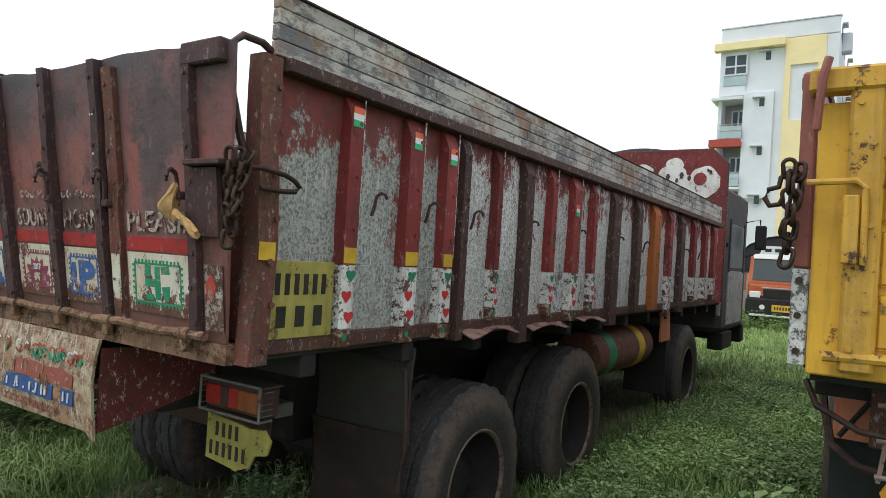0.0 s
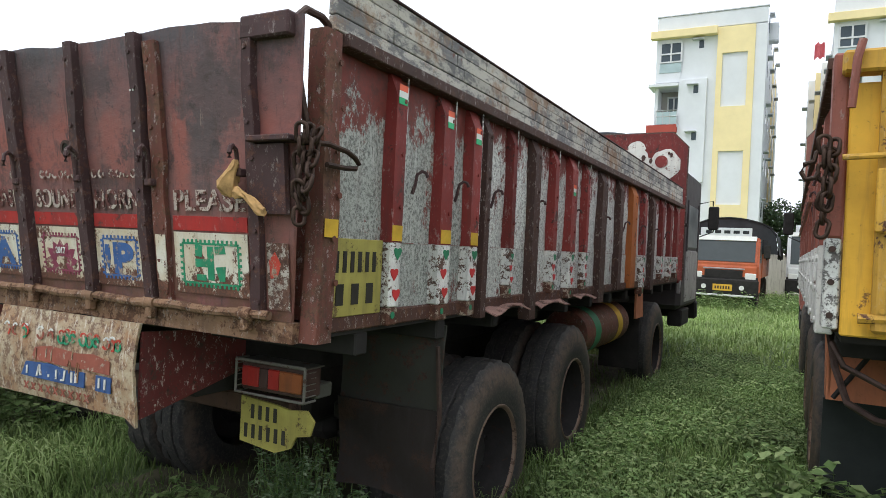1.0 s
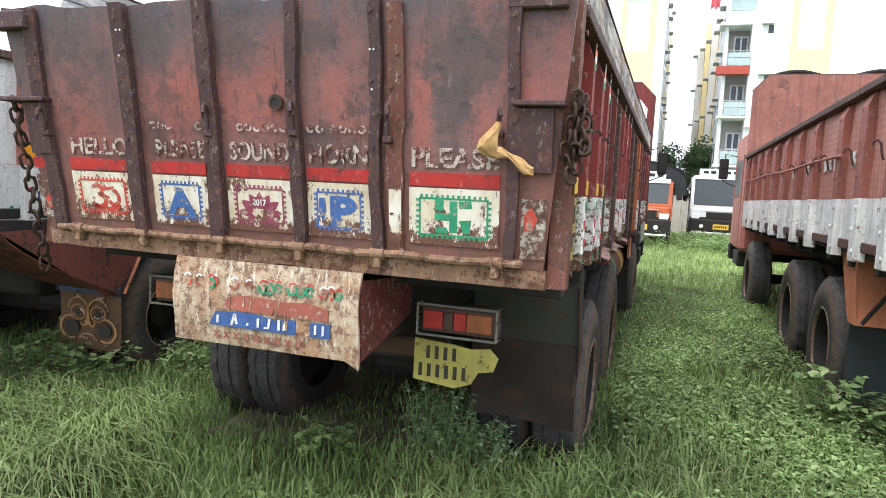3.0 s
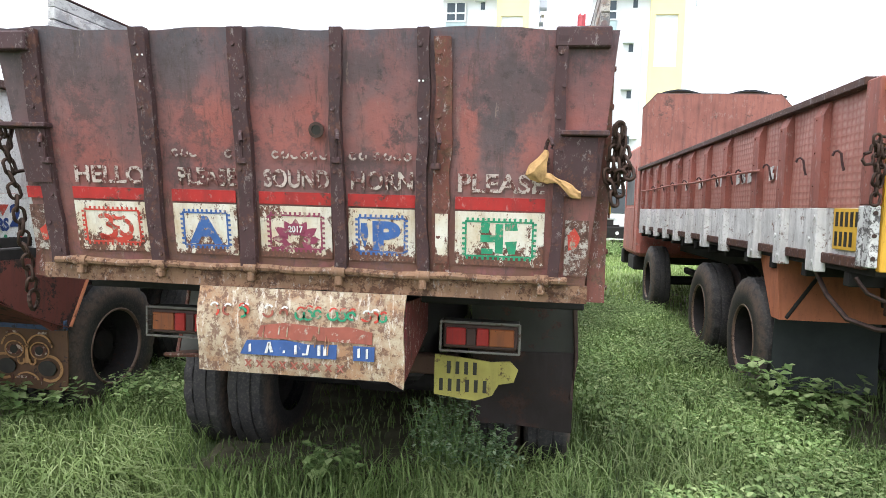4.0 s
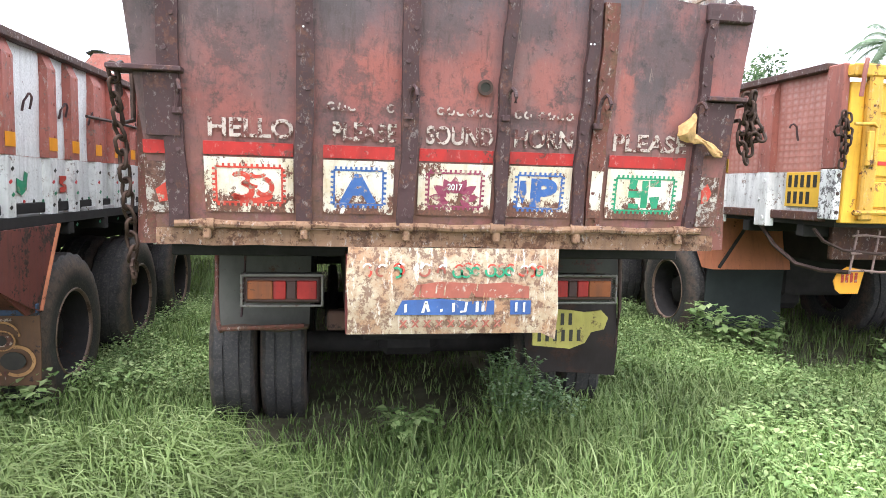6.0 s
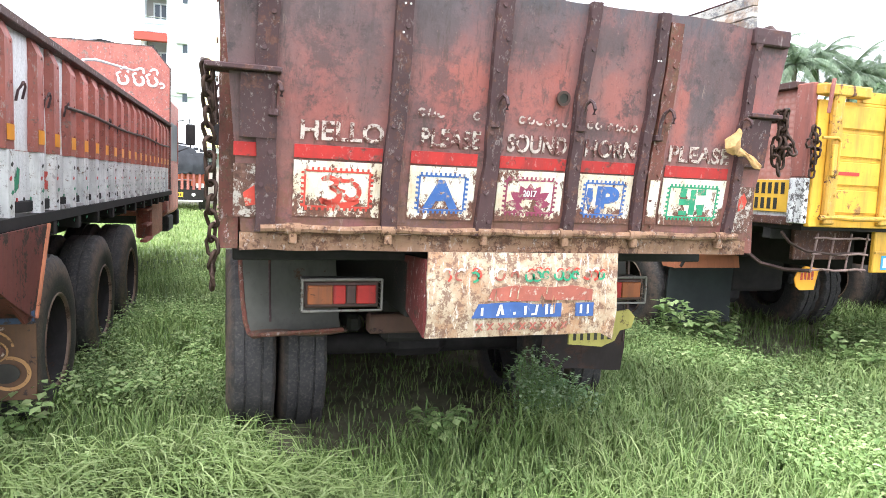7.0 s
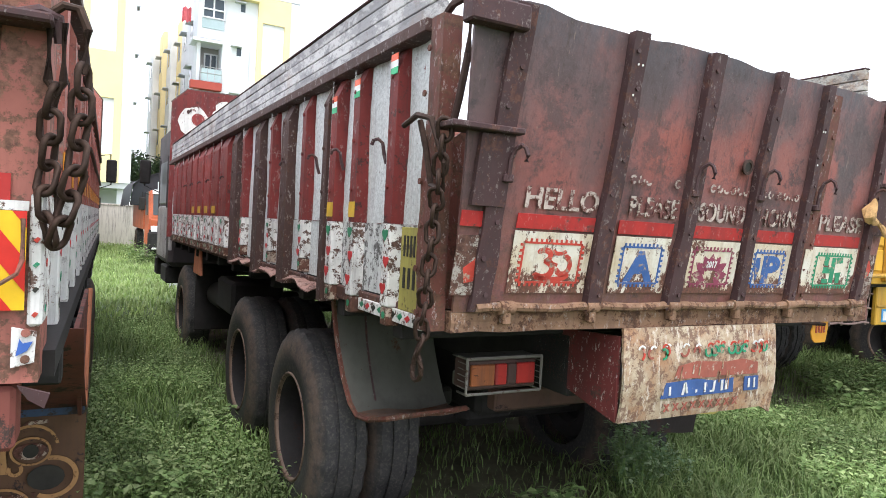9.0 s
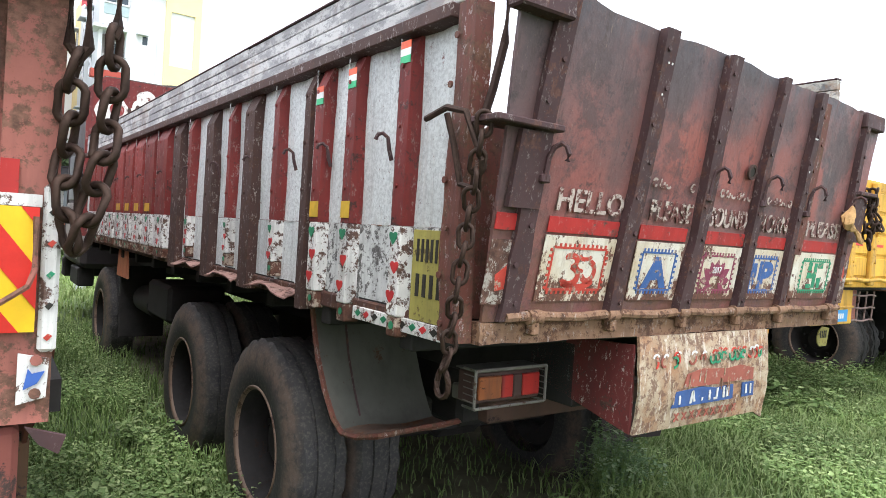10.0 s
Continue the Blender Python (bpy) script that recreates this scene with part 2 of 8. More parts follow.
def square_paint():
    """Cream paint of the squares: flaked in spots, yellowed at one edge, mostly gone along the bottom."""
    s = Shader("flaking_cream_paint", 0.6)
    mid, small = s.noise(15, 11, 0.8, (1, 1, 0.6)), s.noise(80, 6, 0.75)
    sep = s.n.new("ShaderNodeSeparateXYZ")
    s.l.new(s.co, sep.inputs[0])
    low = s.n.new("ShaderNodeMapRange")
    low.inputs[1].default_value, low.inputs[2].default_value, low.inputs[4].default_value = 1.4, 1.3, 0.13
    s.l.new(sep.outputs[2], low.inputs[0])
    add = s.n.new("ShaderNodeMath")
    s.l.new(mid, add.inputs[0])
    s.l.new(low.outputs[0], add.inputs[1])
    col = s.mix(s.mask(s.noise(3.5, 6, 0.7), 0.42, 0.62), (0.68, 0.65, 0.56), (0.55, 0.45, 0.3))
    col = s.mix(s.mul(s.mask(s.noise(9, 7, 0.75, (3, 3, 0.2)), 0.5, 0.7), 0.5), col, (0.3, 0.2, 0.13))
    under = s.mix(s.mask(small, 0.42, 0.6), (0.17, 0.075, 0.05), (0.09, 0.045, 0.035))
    col = s.mix(s.mask(add.outputs[0], 0.555, 0.575), col, under)
    col = s.mix(s.mul(s.mask(small, 0.6, 0.68), 0.5), col, (0.16, 0.09, 0.06))
    s.color(col).rough(mid, 0.45, 0.85)
    return s.bump(s.mix(0.5, mid, small), 0.4, 0.004).mat


def tyre_rubber():
    """Old rubber: dark tread with a dull sheen, dried mud in a brown ring on the side wall."""
    s = Shader("old_tyre_rubber", 0.7)
    f, d = s.noise(9, 6, 0.7), s.noise(60, 4)
    col = s.mix(s.mask(f, 0.35, 0.7), (0.028, 0.028, 0.03), (0.056, 0.053, 0.05))
    ln = s.n.new("ShaderNodeVectorMath")
    ln.operation = "LENGTH"
    s.l.new(s.mapped(0, 1, 1), ln.inputs[0])
    ring = ramp(s.n, [(0.0, 0.0), (0.36, 0.0), (0.43, 1.0), (0.49, 0.7), (0.515, 0.0)])
    s.l.new(ln.outputs["Value"], ring.inputs[0])
    mud = s.mul(s.mul(s.mask(s.noise(14, 8, 0.75), 0.36, 0.56), ring.outputs[0]), 0.75)
    col = s.mix(mud, col, (0.15, 0.105, 0.078))
    s.color(s.mix(s.mul(s.mask(d, 0.5, 0.72), 0.45), col, (0.15, 0.13, 0.11))).rough(f, 0.5, 0.85)
    return s.bump(d, 0.25, 0.004).mat


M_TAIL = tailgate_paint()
M_RIB = worn_paint("dark_rusted_steel", (0.07, 0.037, 0.038), 0.4, (0.125, 0.058, 0.045), 0.5, 0.6, 16, chip=0.3)
M_POST = worn_paint("red_oxide_paint", (0.22, 0.034, 0.03), 0.3, (0.09, 0.04, 0.034), 0.5, 0.5, 9, shade=0.25, chip=0.35)
M_POSTDARK = worn_paint("dark_brown_rusted_post", (0.07, 0.036, 0.03), 0.4, (0.1, 0.05, 0.035), 0.4, 0.6, 13, chip=0.5)
M_POSTEND = worn_paint("rusted_end_post", (0.155, 0.055, 0.04), 0.5, (0.16, 0.08, 0.05), 0.55, 0.6, 13, chip=0.55)
M_ZINC_R = galvanised("speckled_zinc_sheet", (0.43, 0.445, 0.41), 0.34, 0.2, 0.6, 0.28)
M_ZINC_F = galvanised("streaked_pale_zinc_sheet", (0.74, 0.75, 0.71), 0.34, 0.12, 1.0, 0.36)
M_ZINC_L = galvanised("pale_zinc_sheet", (0.74, 0.77, 0.755), 0.14, 0.03, 0.7, 0.7)
M_ZINC_N = galvanised("grey_zinc_sheet", (0.78, 0.78, 0.77), 0.12, 0.0, 0.7, 0.8)
M_WHITE = worn_paint("worn_white_paint", (0.74, 0.73, 0.7), 0.46, (0.15, 0.085, 0.065), 0.6, 0.55, 22, fine=90)
M_WHITE_R = worn_paint("nearly_gone_white_paint", (0.66, 0.67, 0.65), 0.48, (0.17, 0.16, 0.155), 0.5, 0.55, 24, fine=90)
M_SQUARE = square_paint()
M_REDBAND = worn_paint("red_stripe_paint", (0.42, 0.032, 0.028), 0.3, (0.17, 0.06, 0.05), 0.45, 0.5, 14, chip=0.25)
M_INK_RED = worn_paint("flaking_red_ink", (0.5, 0.06, 0.04), 0.38, (0.42, 0.32, 0.24), 0.2, 0.55, 30, fine=80)
M_INK_BLUE = worn_paint("flaking_blue_ink", (0.05, 0.12, 0.32), 0.38, (0.42, 0.32, 0.24), 0.2, 0.55, 30, fine=80)
M_INK_GREEN = worn_paint("flaking_green_ink", (0.03, 0.27, 0.14), 0.38, (0.42, 0.32, 0.24), 0.2, 0.55, 30, fine=80)
M_INK_PLUM = worn_paint("flaking_plum_ink", (0.25, 0.05, 0.09), 0.38, (0.42, 0.32, 0.24), 0.2, 0.55, 30, fine=80)
M_LETTER = worn_paint("faded_white_lettering", (0.5, 0.42, 0.37), 0.5, (0.16, 0.06, 0.05), 0.35, 0.6, 34)
M_BEAM = worn_paint("mud_brown_steel_beam", (0.25, 0.145, 0.088), 0.48, (0.14, 0.07, 0.042), 0.5, 0.75, 16, chip=0.4)
M_BOARD = scuffed_board()
M_BOARDRED = worn_paint("scuffed_red_panel", (0.33, 0.1, 0.07), 0.3, (0.48, 0.4, 0.32), 0.4, 0.65, 24)
M_BOARDSIDE = worn_paint("flaking_dark_red_side", (0.14, 0.03, 0.028), 0.36, (0.09, 0.05, 0.04), 0.4, 0.6, 12, chip=0.9)
M_YELLOWPLATE = worn_paint("dull_yellow_plate", (0.37, 0.325, 0.085), 0.34, (0.18, 0.13, 0.05), 0.4, 0.55, 16)
M_BAR = plain("black_sign_paint", (0.03, 0.028, 0.022), 0.65, 0, 0.4)
M_ORANGE = plain("orange_reflector_tape", (0.75, 0.3, 0.015), 0.35, 0, 0.15)
M_YELLOWTAPE = plain("yellow_patch", (0.6, 0.38, 0.04), 0.5)
M_PLANK = weathered_boards("weathered_grey_planks", (0.15, 0.15, 0.155), (0.5, 0.48, 0.42), 0.8, 0.85)
M_DARK = plain("greasy_chassis_black", (0.024, 0.022, 0.021), 0.85, 0, 0.4)
M_MUDFLAP = worn_paint("dark_mud_flap", (0.026, 0.02, 0.018), 0.42, (0.058, 0.032, 0.024), 0.4, 0.75, 5)
M_FENDER = worn_paint("dusty_dark_fender", (0.105, 0.105, 0.09), 0.25, (0.14, 0.07, 0.045), 0.4, 0.7, 5)
M_FENDERDARK = worn_paint("grey_green_sheet_steel", (0.045, 0.045, 0.038), 0.45, (0.08, 0.042, 0.032), 0.5, 0.65, 6)
M_FENDERLIP = worn_paint("rusty_fender_lip", (0.15, 0.1, 0.075), 0.4, (0.2, 0.095, 0.055), 0.5, 0.75, 9)
M_TYRE = tyre_rubber()
M_RIM = worn_paint("rusty_wheel_rim", (0.02, 0.018, 0.018), 0.3, (0.04, 0.022, 0.017), 0.4, 0.8, 12)
M_RIMEDGE = worn_paint("worn_rim_edge", (0.17, 0.115, 0.085), 0.4, (0.08, 0.045, 0.03), 0.3, 0.45, 12)
M_CHAIN = plain("rusty_chain_iron", (0.05, 0.03, 0.022), 0.6, 0.5, 0.5, 30)
M_ROD = plain("rusty_rod", (0.07, 0.045, 0.038), 0.6, 0.4, 0.4, 20)
M_CLOTH = plain("ochre_rag", (0.46, 0.28, 0.12), 0.95, 0, 0.4, 25, 0.5)
M_LAMP_RED = worn_paint("red_lamp_lens", (0.4, 0.03, 0.025), 0.2, (0.14, 0.04, 0.03), 0.55, 0.35, 20)
M_LAMP_AMB = worn_paint("amber_lamp_lens", (0.32, 0.1, 0.035), 0.25, (0.14, 0.05, 0.03), 0.6, 0.35, 20)
M_CAGE = worn_paint("dull_grey_lamp_cage", (0.2, 0.19, 0.17), 0.35, (0.12, 0.07, 0.05), 0.4, 0.6, 14)
M_LAMP_BODY = plain("grimy_lamp_housing", (0.07, 0.04, 0.035), 0.5)
M_FLAG_O = plain("faded_saffron", (0.75, 0.13, 0.06), 0.5)
M_FLAG_W = plain("sticker_white", (0.75, 0.75, 0.72), 0.5, 0, 0.06)
M_FLAG_G = plain("sticker_green", (0.05, 0.45, 0.2), 0.5)
M_HEART_R = plain("heart_red", (0.5, 0.04, 0.04), 0.5)
M_HEART_G = plain("heart_green", (0.03, 0.2, 0.1), 0.5)
M_HEART_B = plain("spot_blue", (0.05, 0.12, 0.4), 0.5)
M_YEL = worn_paint("yellow_enamel", (0.7, 0.395, 0.045), 0.24, (0.32, 0.17, 0.05), 0.42, 0.45, 6)
M_YELRIB = worn_paint("ochre_rib_paint", (0.6, 0.34, 0.05), 0.34, RUST, 0.45, 0.5, 9, chip=0.2)
M_BROWN = worn_paint("brown_red_side_paint", (0.31, 0.125, 0.095), 0.3, (0.2, 0.105, 0.085), 0.6, 0.55, 4, chip=0.2)
M_BROWNPOST = worn_paint("brown_red_posts", (0.3, 0.105, 0.08), 0.24, RUST, 0.5, 0.55, 7, chip=0.3)
M_SKIRT = worn_paint("white_skirt_paint", (0.72, 0.72, 0.7), 0.3, (0.28, 0.2, 0.16), 0.55, 0.5, 12, chip=0.45)
M_SALMON = worn_paint("salmon_fender_paint", (0.52, 0.19, 0.1), 0.2, RUST, 0.35, 0.55, 5)
M_LRED = worn_paint("red_brown_body_paint", (0.4, 0.135, 0.105), 0.34, (0.3, 0.19, 0.16), 0.35, 0.5, 11, shade=0.15, chip=0.5)
M_CAB = worn_paint("grey_white_cab_paint", (0.06, 0.052, 0.055), 0.25, (0.08, 0.06, 0.05), 0.4, 0.6, 8)
M_GLASS = plain("dark_cab_glass", (0.05, 0.06, 0.065), 0.4, 0, 0.1, 4, 0.02)
M_PLANKPALE = weathered_boards("pale_grey_planks", (0.26, 0.26, 0.265), (0.52, 0.52, 0.51), 0.3, 0.75)
M_TARP = plain("dark_tarpaulin", (0.025, 0.028, 0.032), 0.7, 0, 0.4, 3, 0.6)
M_LORRY = worn_paint("orange_cab_paint", (0.5, 0.12, 0.05), 0.06, RUST, 0.2, 0.35, 4)
M_WHITECAB = plain("white_cab_paint", (0.7, 0.71, 0.72), 0.35, 0, 0.08)
M_BWHITE = plain("white_plaster", (0.72, 0.74, 0.77), 0.8, 0, 0.05, 0.8, 0.1)
M_BGREY = plain("pale_grey_plaster", (0.55, 0.57, 0.6), 0.8, 0, 0.06, 0.8, 0.1)
M_BYEL = plain("yellow_plaster", (0.86, 0.72, 0.4), 0.8, 0, 0.06, 0.8, 0.1)
M_BRED = plain("brick_red_plaster", (0.4, 0.08, 0.06), 0.8, 0, 0.1, 1.0)
M_WIN = plain("window_glass", (0.06, 0.08, 0.1), 0.12, 0, 0.2, 1.0, 0.0)
M_WFRAME = plain("window_frame_white", (0.65, 0.66, 0.68), 0.5, 0, 0.05)
M_RAILB = plain("balcony_rail_steel", (0.5, 0.5, 0.52), 0.35, 0.6, 0.1)
M_WALL = worn_paint("stained_compound_wall", (0.62, 0.58, 0.52), 0.25, (0.25, 0.22, 0.2), 0.75, 0.85, 0.8, fine=6)
M_BARK = plain("tree_bark", (0.09, 0.07, 0.05), 0.9, 0, 0.3, 6, 0.6)


def leaf_material(name, a, b, c):
    s = Shader(name, 0.6)
    g = s.n.new("ShaderNodeNewGeometry")
    r = ramp(s.n, [(0.0, a), (0.5, b), (1.0, c)])
    s.l.new(g.outputs["Random Per Island"], r.inputs[0])
    big = s.noise(0.9, 4, 0.6)
    m = s.n.new("ShaderNodeMix")
    m.data_type, m.blend_type = "RGBA", "MULTIPLY"
    m.inputs[0].default_value = 1.0
    br = ramp(s.n, [(0.32, 0.5), (0.68, 1.3)])
    s.l.new(big, br.inputs[0])
    s.l.new(r.outputs[0], m.inputs[6])
    s.l.new(br.outputs[0], m.inputs[7])
    s.color(m.outputs[2])
    s.b.inputs["Subsurface Weight"].default_value = 0.0
    tr = s.n.new("ShaderNodeBsdfTranslucent")
    s.l.new(m.outputs[2], tr.inputs[0])
    mx = s.n.new("ShaderNodeMixShader")
    mx.inputs[0].default_value = 0.3
    s.l.new(s.b.outputs[0], mx.inputs[1])
    s.l.new(tr.outputs[0], mx.inputs[2])
    s.l.new(mx.outputs[0], s.n["Material Output"].inputs[0])
    return s.mat


M_GRASS = leaf_material("grass_blades", (0.122, 0.197, 0.059), (0.174, 0.262, 0.08), (0.268, 0.342, 0.14))
# paler copy of the grass: the open yard's light is in its colour
M_YARD_LIT = leaf_material("yard_grass_lit_in_colour", (0.2, 0.29, 0.09), (0.28, 0.38, 0.13), (0.38, 0.46, 0.2))
M_TALL = leaf_material("tall_pale_grass", (0.16, 0.235, 0.075), (0.22, 0.3, 0.105), (0.32, 0.395, 0.18))
M_WEED = leaf_material("weed_leaves", (0.145, 0.24, 0.08), (0.245, 0.36, 0.13), (0.41, 0.5, 0.235))
M_BUSH = leaf_material("dark_weed_leaves", (0.1, 0.175, 0.08), (0.17, 0.27, 0.125), (0.4, 0.48, 0.32))
M_TREE = leaf_material("tree_leaves", (0.06, 0.1, 0.05), (0.09, 0.15, 0.07), (0.15, 0.21, 0.1))


def ground_material():
    s = Shader("grassy_ground", 0.9)
    f, d, g = s.noise(0.35, 6, 0.65), s.noise(6, 8, 0.75), s.noise(40, 5, 0.7)
    col = s.mix(s.mask(d, 0.35, 0.65), (0.05, 0.075, 0.03), (0.1, 0.145, 0.06))
    col = s.mix(s.mul(s.mask(f, 0.45, 0.7), 0.5), col, (0.12, 0.17, 0.07))
    col = s.mix(s.mul(s.mask(g, 0.58, 0.75), 0.5), col, (0.05, 0.045, 0.02))
    # beyond y 9 the ground is painted paler for the light of the open yard
    sep = s.n.new("ShaderNodeSeparateXYZ")
    s.l.new(s.co, sep.inputs[0])
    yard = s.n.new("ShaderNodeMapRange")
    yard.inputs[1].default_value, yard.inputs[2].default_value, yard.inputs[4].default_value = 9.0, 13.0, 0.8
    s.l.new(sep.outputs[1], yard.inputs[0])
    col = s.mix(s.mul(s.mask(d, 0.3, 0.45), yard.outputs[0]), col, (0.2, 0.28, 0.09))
    s.color(col)
    return s.bump(s.mix(0.5, d, g), 0.8, 0.04).mat


M_GROUND = ground_material()


# ---- mesh helpers ----
def part(name, bm, material, parent, label="", smooth=False):
    me = bpy.data.meshes.new(name)
    bmesh.ops.recalc_face_normals(bm, faces=bm.faces)
    bm.to_mesh(me)
    bm.free()
    me.materials.append(material)
    if smooth:
        me.shade_smooth()
        me.set_sharp_from_angle(angle=radians(40))
    ob = new(name, me)
    ob.parent = parent
    if label:
        ob["label"] = label
    return ob


def thing(name, label, category, group="", kind="", at=(0, 0, 0)):
    ob = new(name)
    ob.location = at
    ob.empty_display_size = 0.1
    return tagged(ob, label, category, group, kind)


def turn_about(ob, x, y, degrees):
    """Turns a thing in plan about a point."""
    ob.matrix_basis = pose(x, y, 0, 0, 0, degrees) @ pose(-x, -y, 0) @ ob.matrix_basis


def box(bm, lo, hi, bevel=0.0, turn=None):
    """A box between two corners, with softened edges."""
    c = [(a + b) / 2 for a, b in zip(lo, hi)]
    d = [abs(b - a) for a, b in zip(lo, hi)]
    m = Matrix.Translation(c) @ (turn or Matrix.Identity(4)) @ Matrix.Diagonal((*d, 1))
    v = bmesh.ops.create_cube(bm, size=1, matrix=m)["verts"]
    if bevel:
        e = list({e for x in v for e in x.link_edges})
        bmesh.ops.bevel(bm, geom=e, offset=bevel, segments=1, affect="EDGES")
    return bm


def nb():
    return bmesh.new()


def bx(lo, hi, bevel=0.006, turn=None):
    return box(nb(), lo, hi, bevel, turn)


def lathe(bm, profile, m, seg=32, lug=None):
    """Rings of (radius, x) about the local x axis; lug(k, ring) may change a radius."""
    rings = []
    for i, (r, x) in enumerate(profile):
        row = []
        for k in range(seg):
            rr = r + (lug(k, i) if lug else 0)
            a = 2 * math.pi * k / seg
            row.append(bm.verts.new(m @ Vector((x, rr * math.cos(a), rr * math.sin(a)))))
        rings.append(row)
    for a, b in zip(rings, rings[1:]):
        for k in range(seg):
            bm.faces.new((a[k], a[(k + 1) % seg], b[(k + 1) % seg], b[k]))
    return rings


def rod(bm, pts, r, seg=8, closed=False):
    """A round bar along points."""
    pts = [Vector(p) for p in pts]
    n, rings = len(pts), []
    for i, p in enumerate(pts):
        if closed:
            d = pts[(i + 1) % n] - pts[i - 1]
        else:
            d = pts[min(i + 1, n - 1)] - pts[max(i - 1, 0)]
        q = d.to_track_quat("Z", "Y")
        rings.append([bm.verts.new(p + q @ Vector((r * math.cos(2 * math.pi * k / seg), r * math.sin(2 * math.pi * k / seg), 0))) for k in range(seg)])
    pairs = list(zip(rings, rings[1:])) + ([(rings[-1], rings[0])] if closed else [])
    for a, b in pairs:
        for k in range(seg):
            bm.faces.new((a[k], a[(k + 1) % seg], b[(k + 1) % seg], b[k]))
    if not closed:
        bm.faces.new(rings[0][::-1])
        bm.faces.new(rings[-1])
    return bm


def sheet(nu, nv, f, thick):
    """A thin plate: f(u, v) gives a point, thick is a vector."""
    bm = nb()
    off = Vector(thick)
    grids = []
    for side in (0, 1):
        grids.append([[bm.verts.new(Vector(f(i / nu, j / nv)) + off * side) for j in range(nv + 1)] for i in range(nu + 1)])
    for s, g in enumerate(grids):
        for i in range(nu):
            for j in range(nv):
                q = (g[i][j], g[i + 1][j], g[i + 1][j + 1], g[i][j + 1])
                bm.faces.new(q if s else q[::-1])
    a, b = grids
    rim = [(i, 0) for i in range(nu)] + [(nu, j) for j in range(nv)] + [(i, nv) for i in range(nu, 0, -1)] + [(0, j) for j in range(nv, 0, -1)]
    for p, q in zip(rim, rim[1:] + rim[:1]):
        bm.faces.new((a[p[0]][p[1]], a[q[0]][q[1]], b[q[0]][q[1]], b[p[0]][p[1]]))
    return bm


def outline(pts, m, depth):
    """A flat shape from its outline in (u, v), extruded along local z."""
    bm = nb()
    f = bm.faces.new([bm.verts.new(m @ Vector((u, v, 0))) for u, v in pts])
    e = bmesh.ops.extrude_face_region(bm, geom=[f])
    n = (m.to_3x3() @ Vector((0, 0, depth)))
    bmesh.ops.translate(bm, verts=[v for v in e["geom"] if isinstance(v, bmesh.types.BMVert)], vec=n)
    return bm


def lettering(name, body, size, m, material, parent, width=None, depth=0.0015, bold=0.02):
    cu = bpy.data.curves.new(name, "FONT")
    cu.body, cu.size, cu.extrude, cu.align_x = body, size, depth, "LEFT"
    cu.offset = size * bold
    tmp = bpy.data.objects.new(name, cu)
    scene.collection.objects.link(tmp)
    bpy.context.view_layer.update()
    me = bpy.data.meshes.new_from_object(tmp.evaluated_get(bpy.context.evaluated_depsgraph_get()))
    bpy.data.objects.remove(tmp)
    xs = [v.co.x for v in me.vertices]
    ys = [v.co.y for v in me.vertices]
    k = (width / (max(xs) - min(xs))) if width else 1
    me.transform(Matrix.Diagonal((k, 1, 1, 1)) @ Matrix.Translation((-min(xs), -min(ys), 0)))
    me.transform(m)
    me.materials.clear()
    me.materials.append(material)
    ob = new(name, me)
    ob.parent = parent
    return ob


def heart(r):
    pts = []
    for k in range(16):
        a = 2 * math.pi * k / 16
        pts.append((r * math.sin(a) ** 3, r * (0.81 * math.cos(a) - 0.31 * math.cos(2 * a) - 0.12 * math.cos(3 * a))))
    return pts


def disc(r, n=10):
    return [(r * math.cos(2 * math.pi * k / n), r * math.sin(2 * math.pi * k / n)) for k in range(n)]


def rect(u0, v0, u1, v1):
    return [(u0, v0), (u1, v0), (u1, v1), (u0, v1)]


def facing_back(x, y, z, lean=0.0):
    """A placement on a face that looks to -y: u along +x, v up, out of the face."""
    return pose(x, y, z, 90 - lean, 0, 0)


def facing_side(x, y, z, s):
    """A placement on a side wall; s = 1 looks to +x."""
    return pose(x, y, z, 90, 0, 90 * s)


# ---- wheels and chains ----
TYRE_MESH = {}


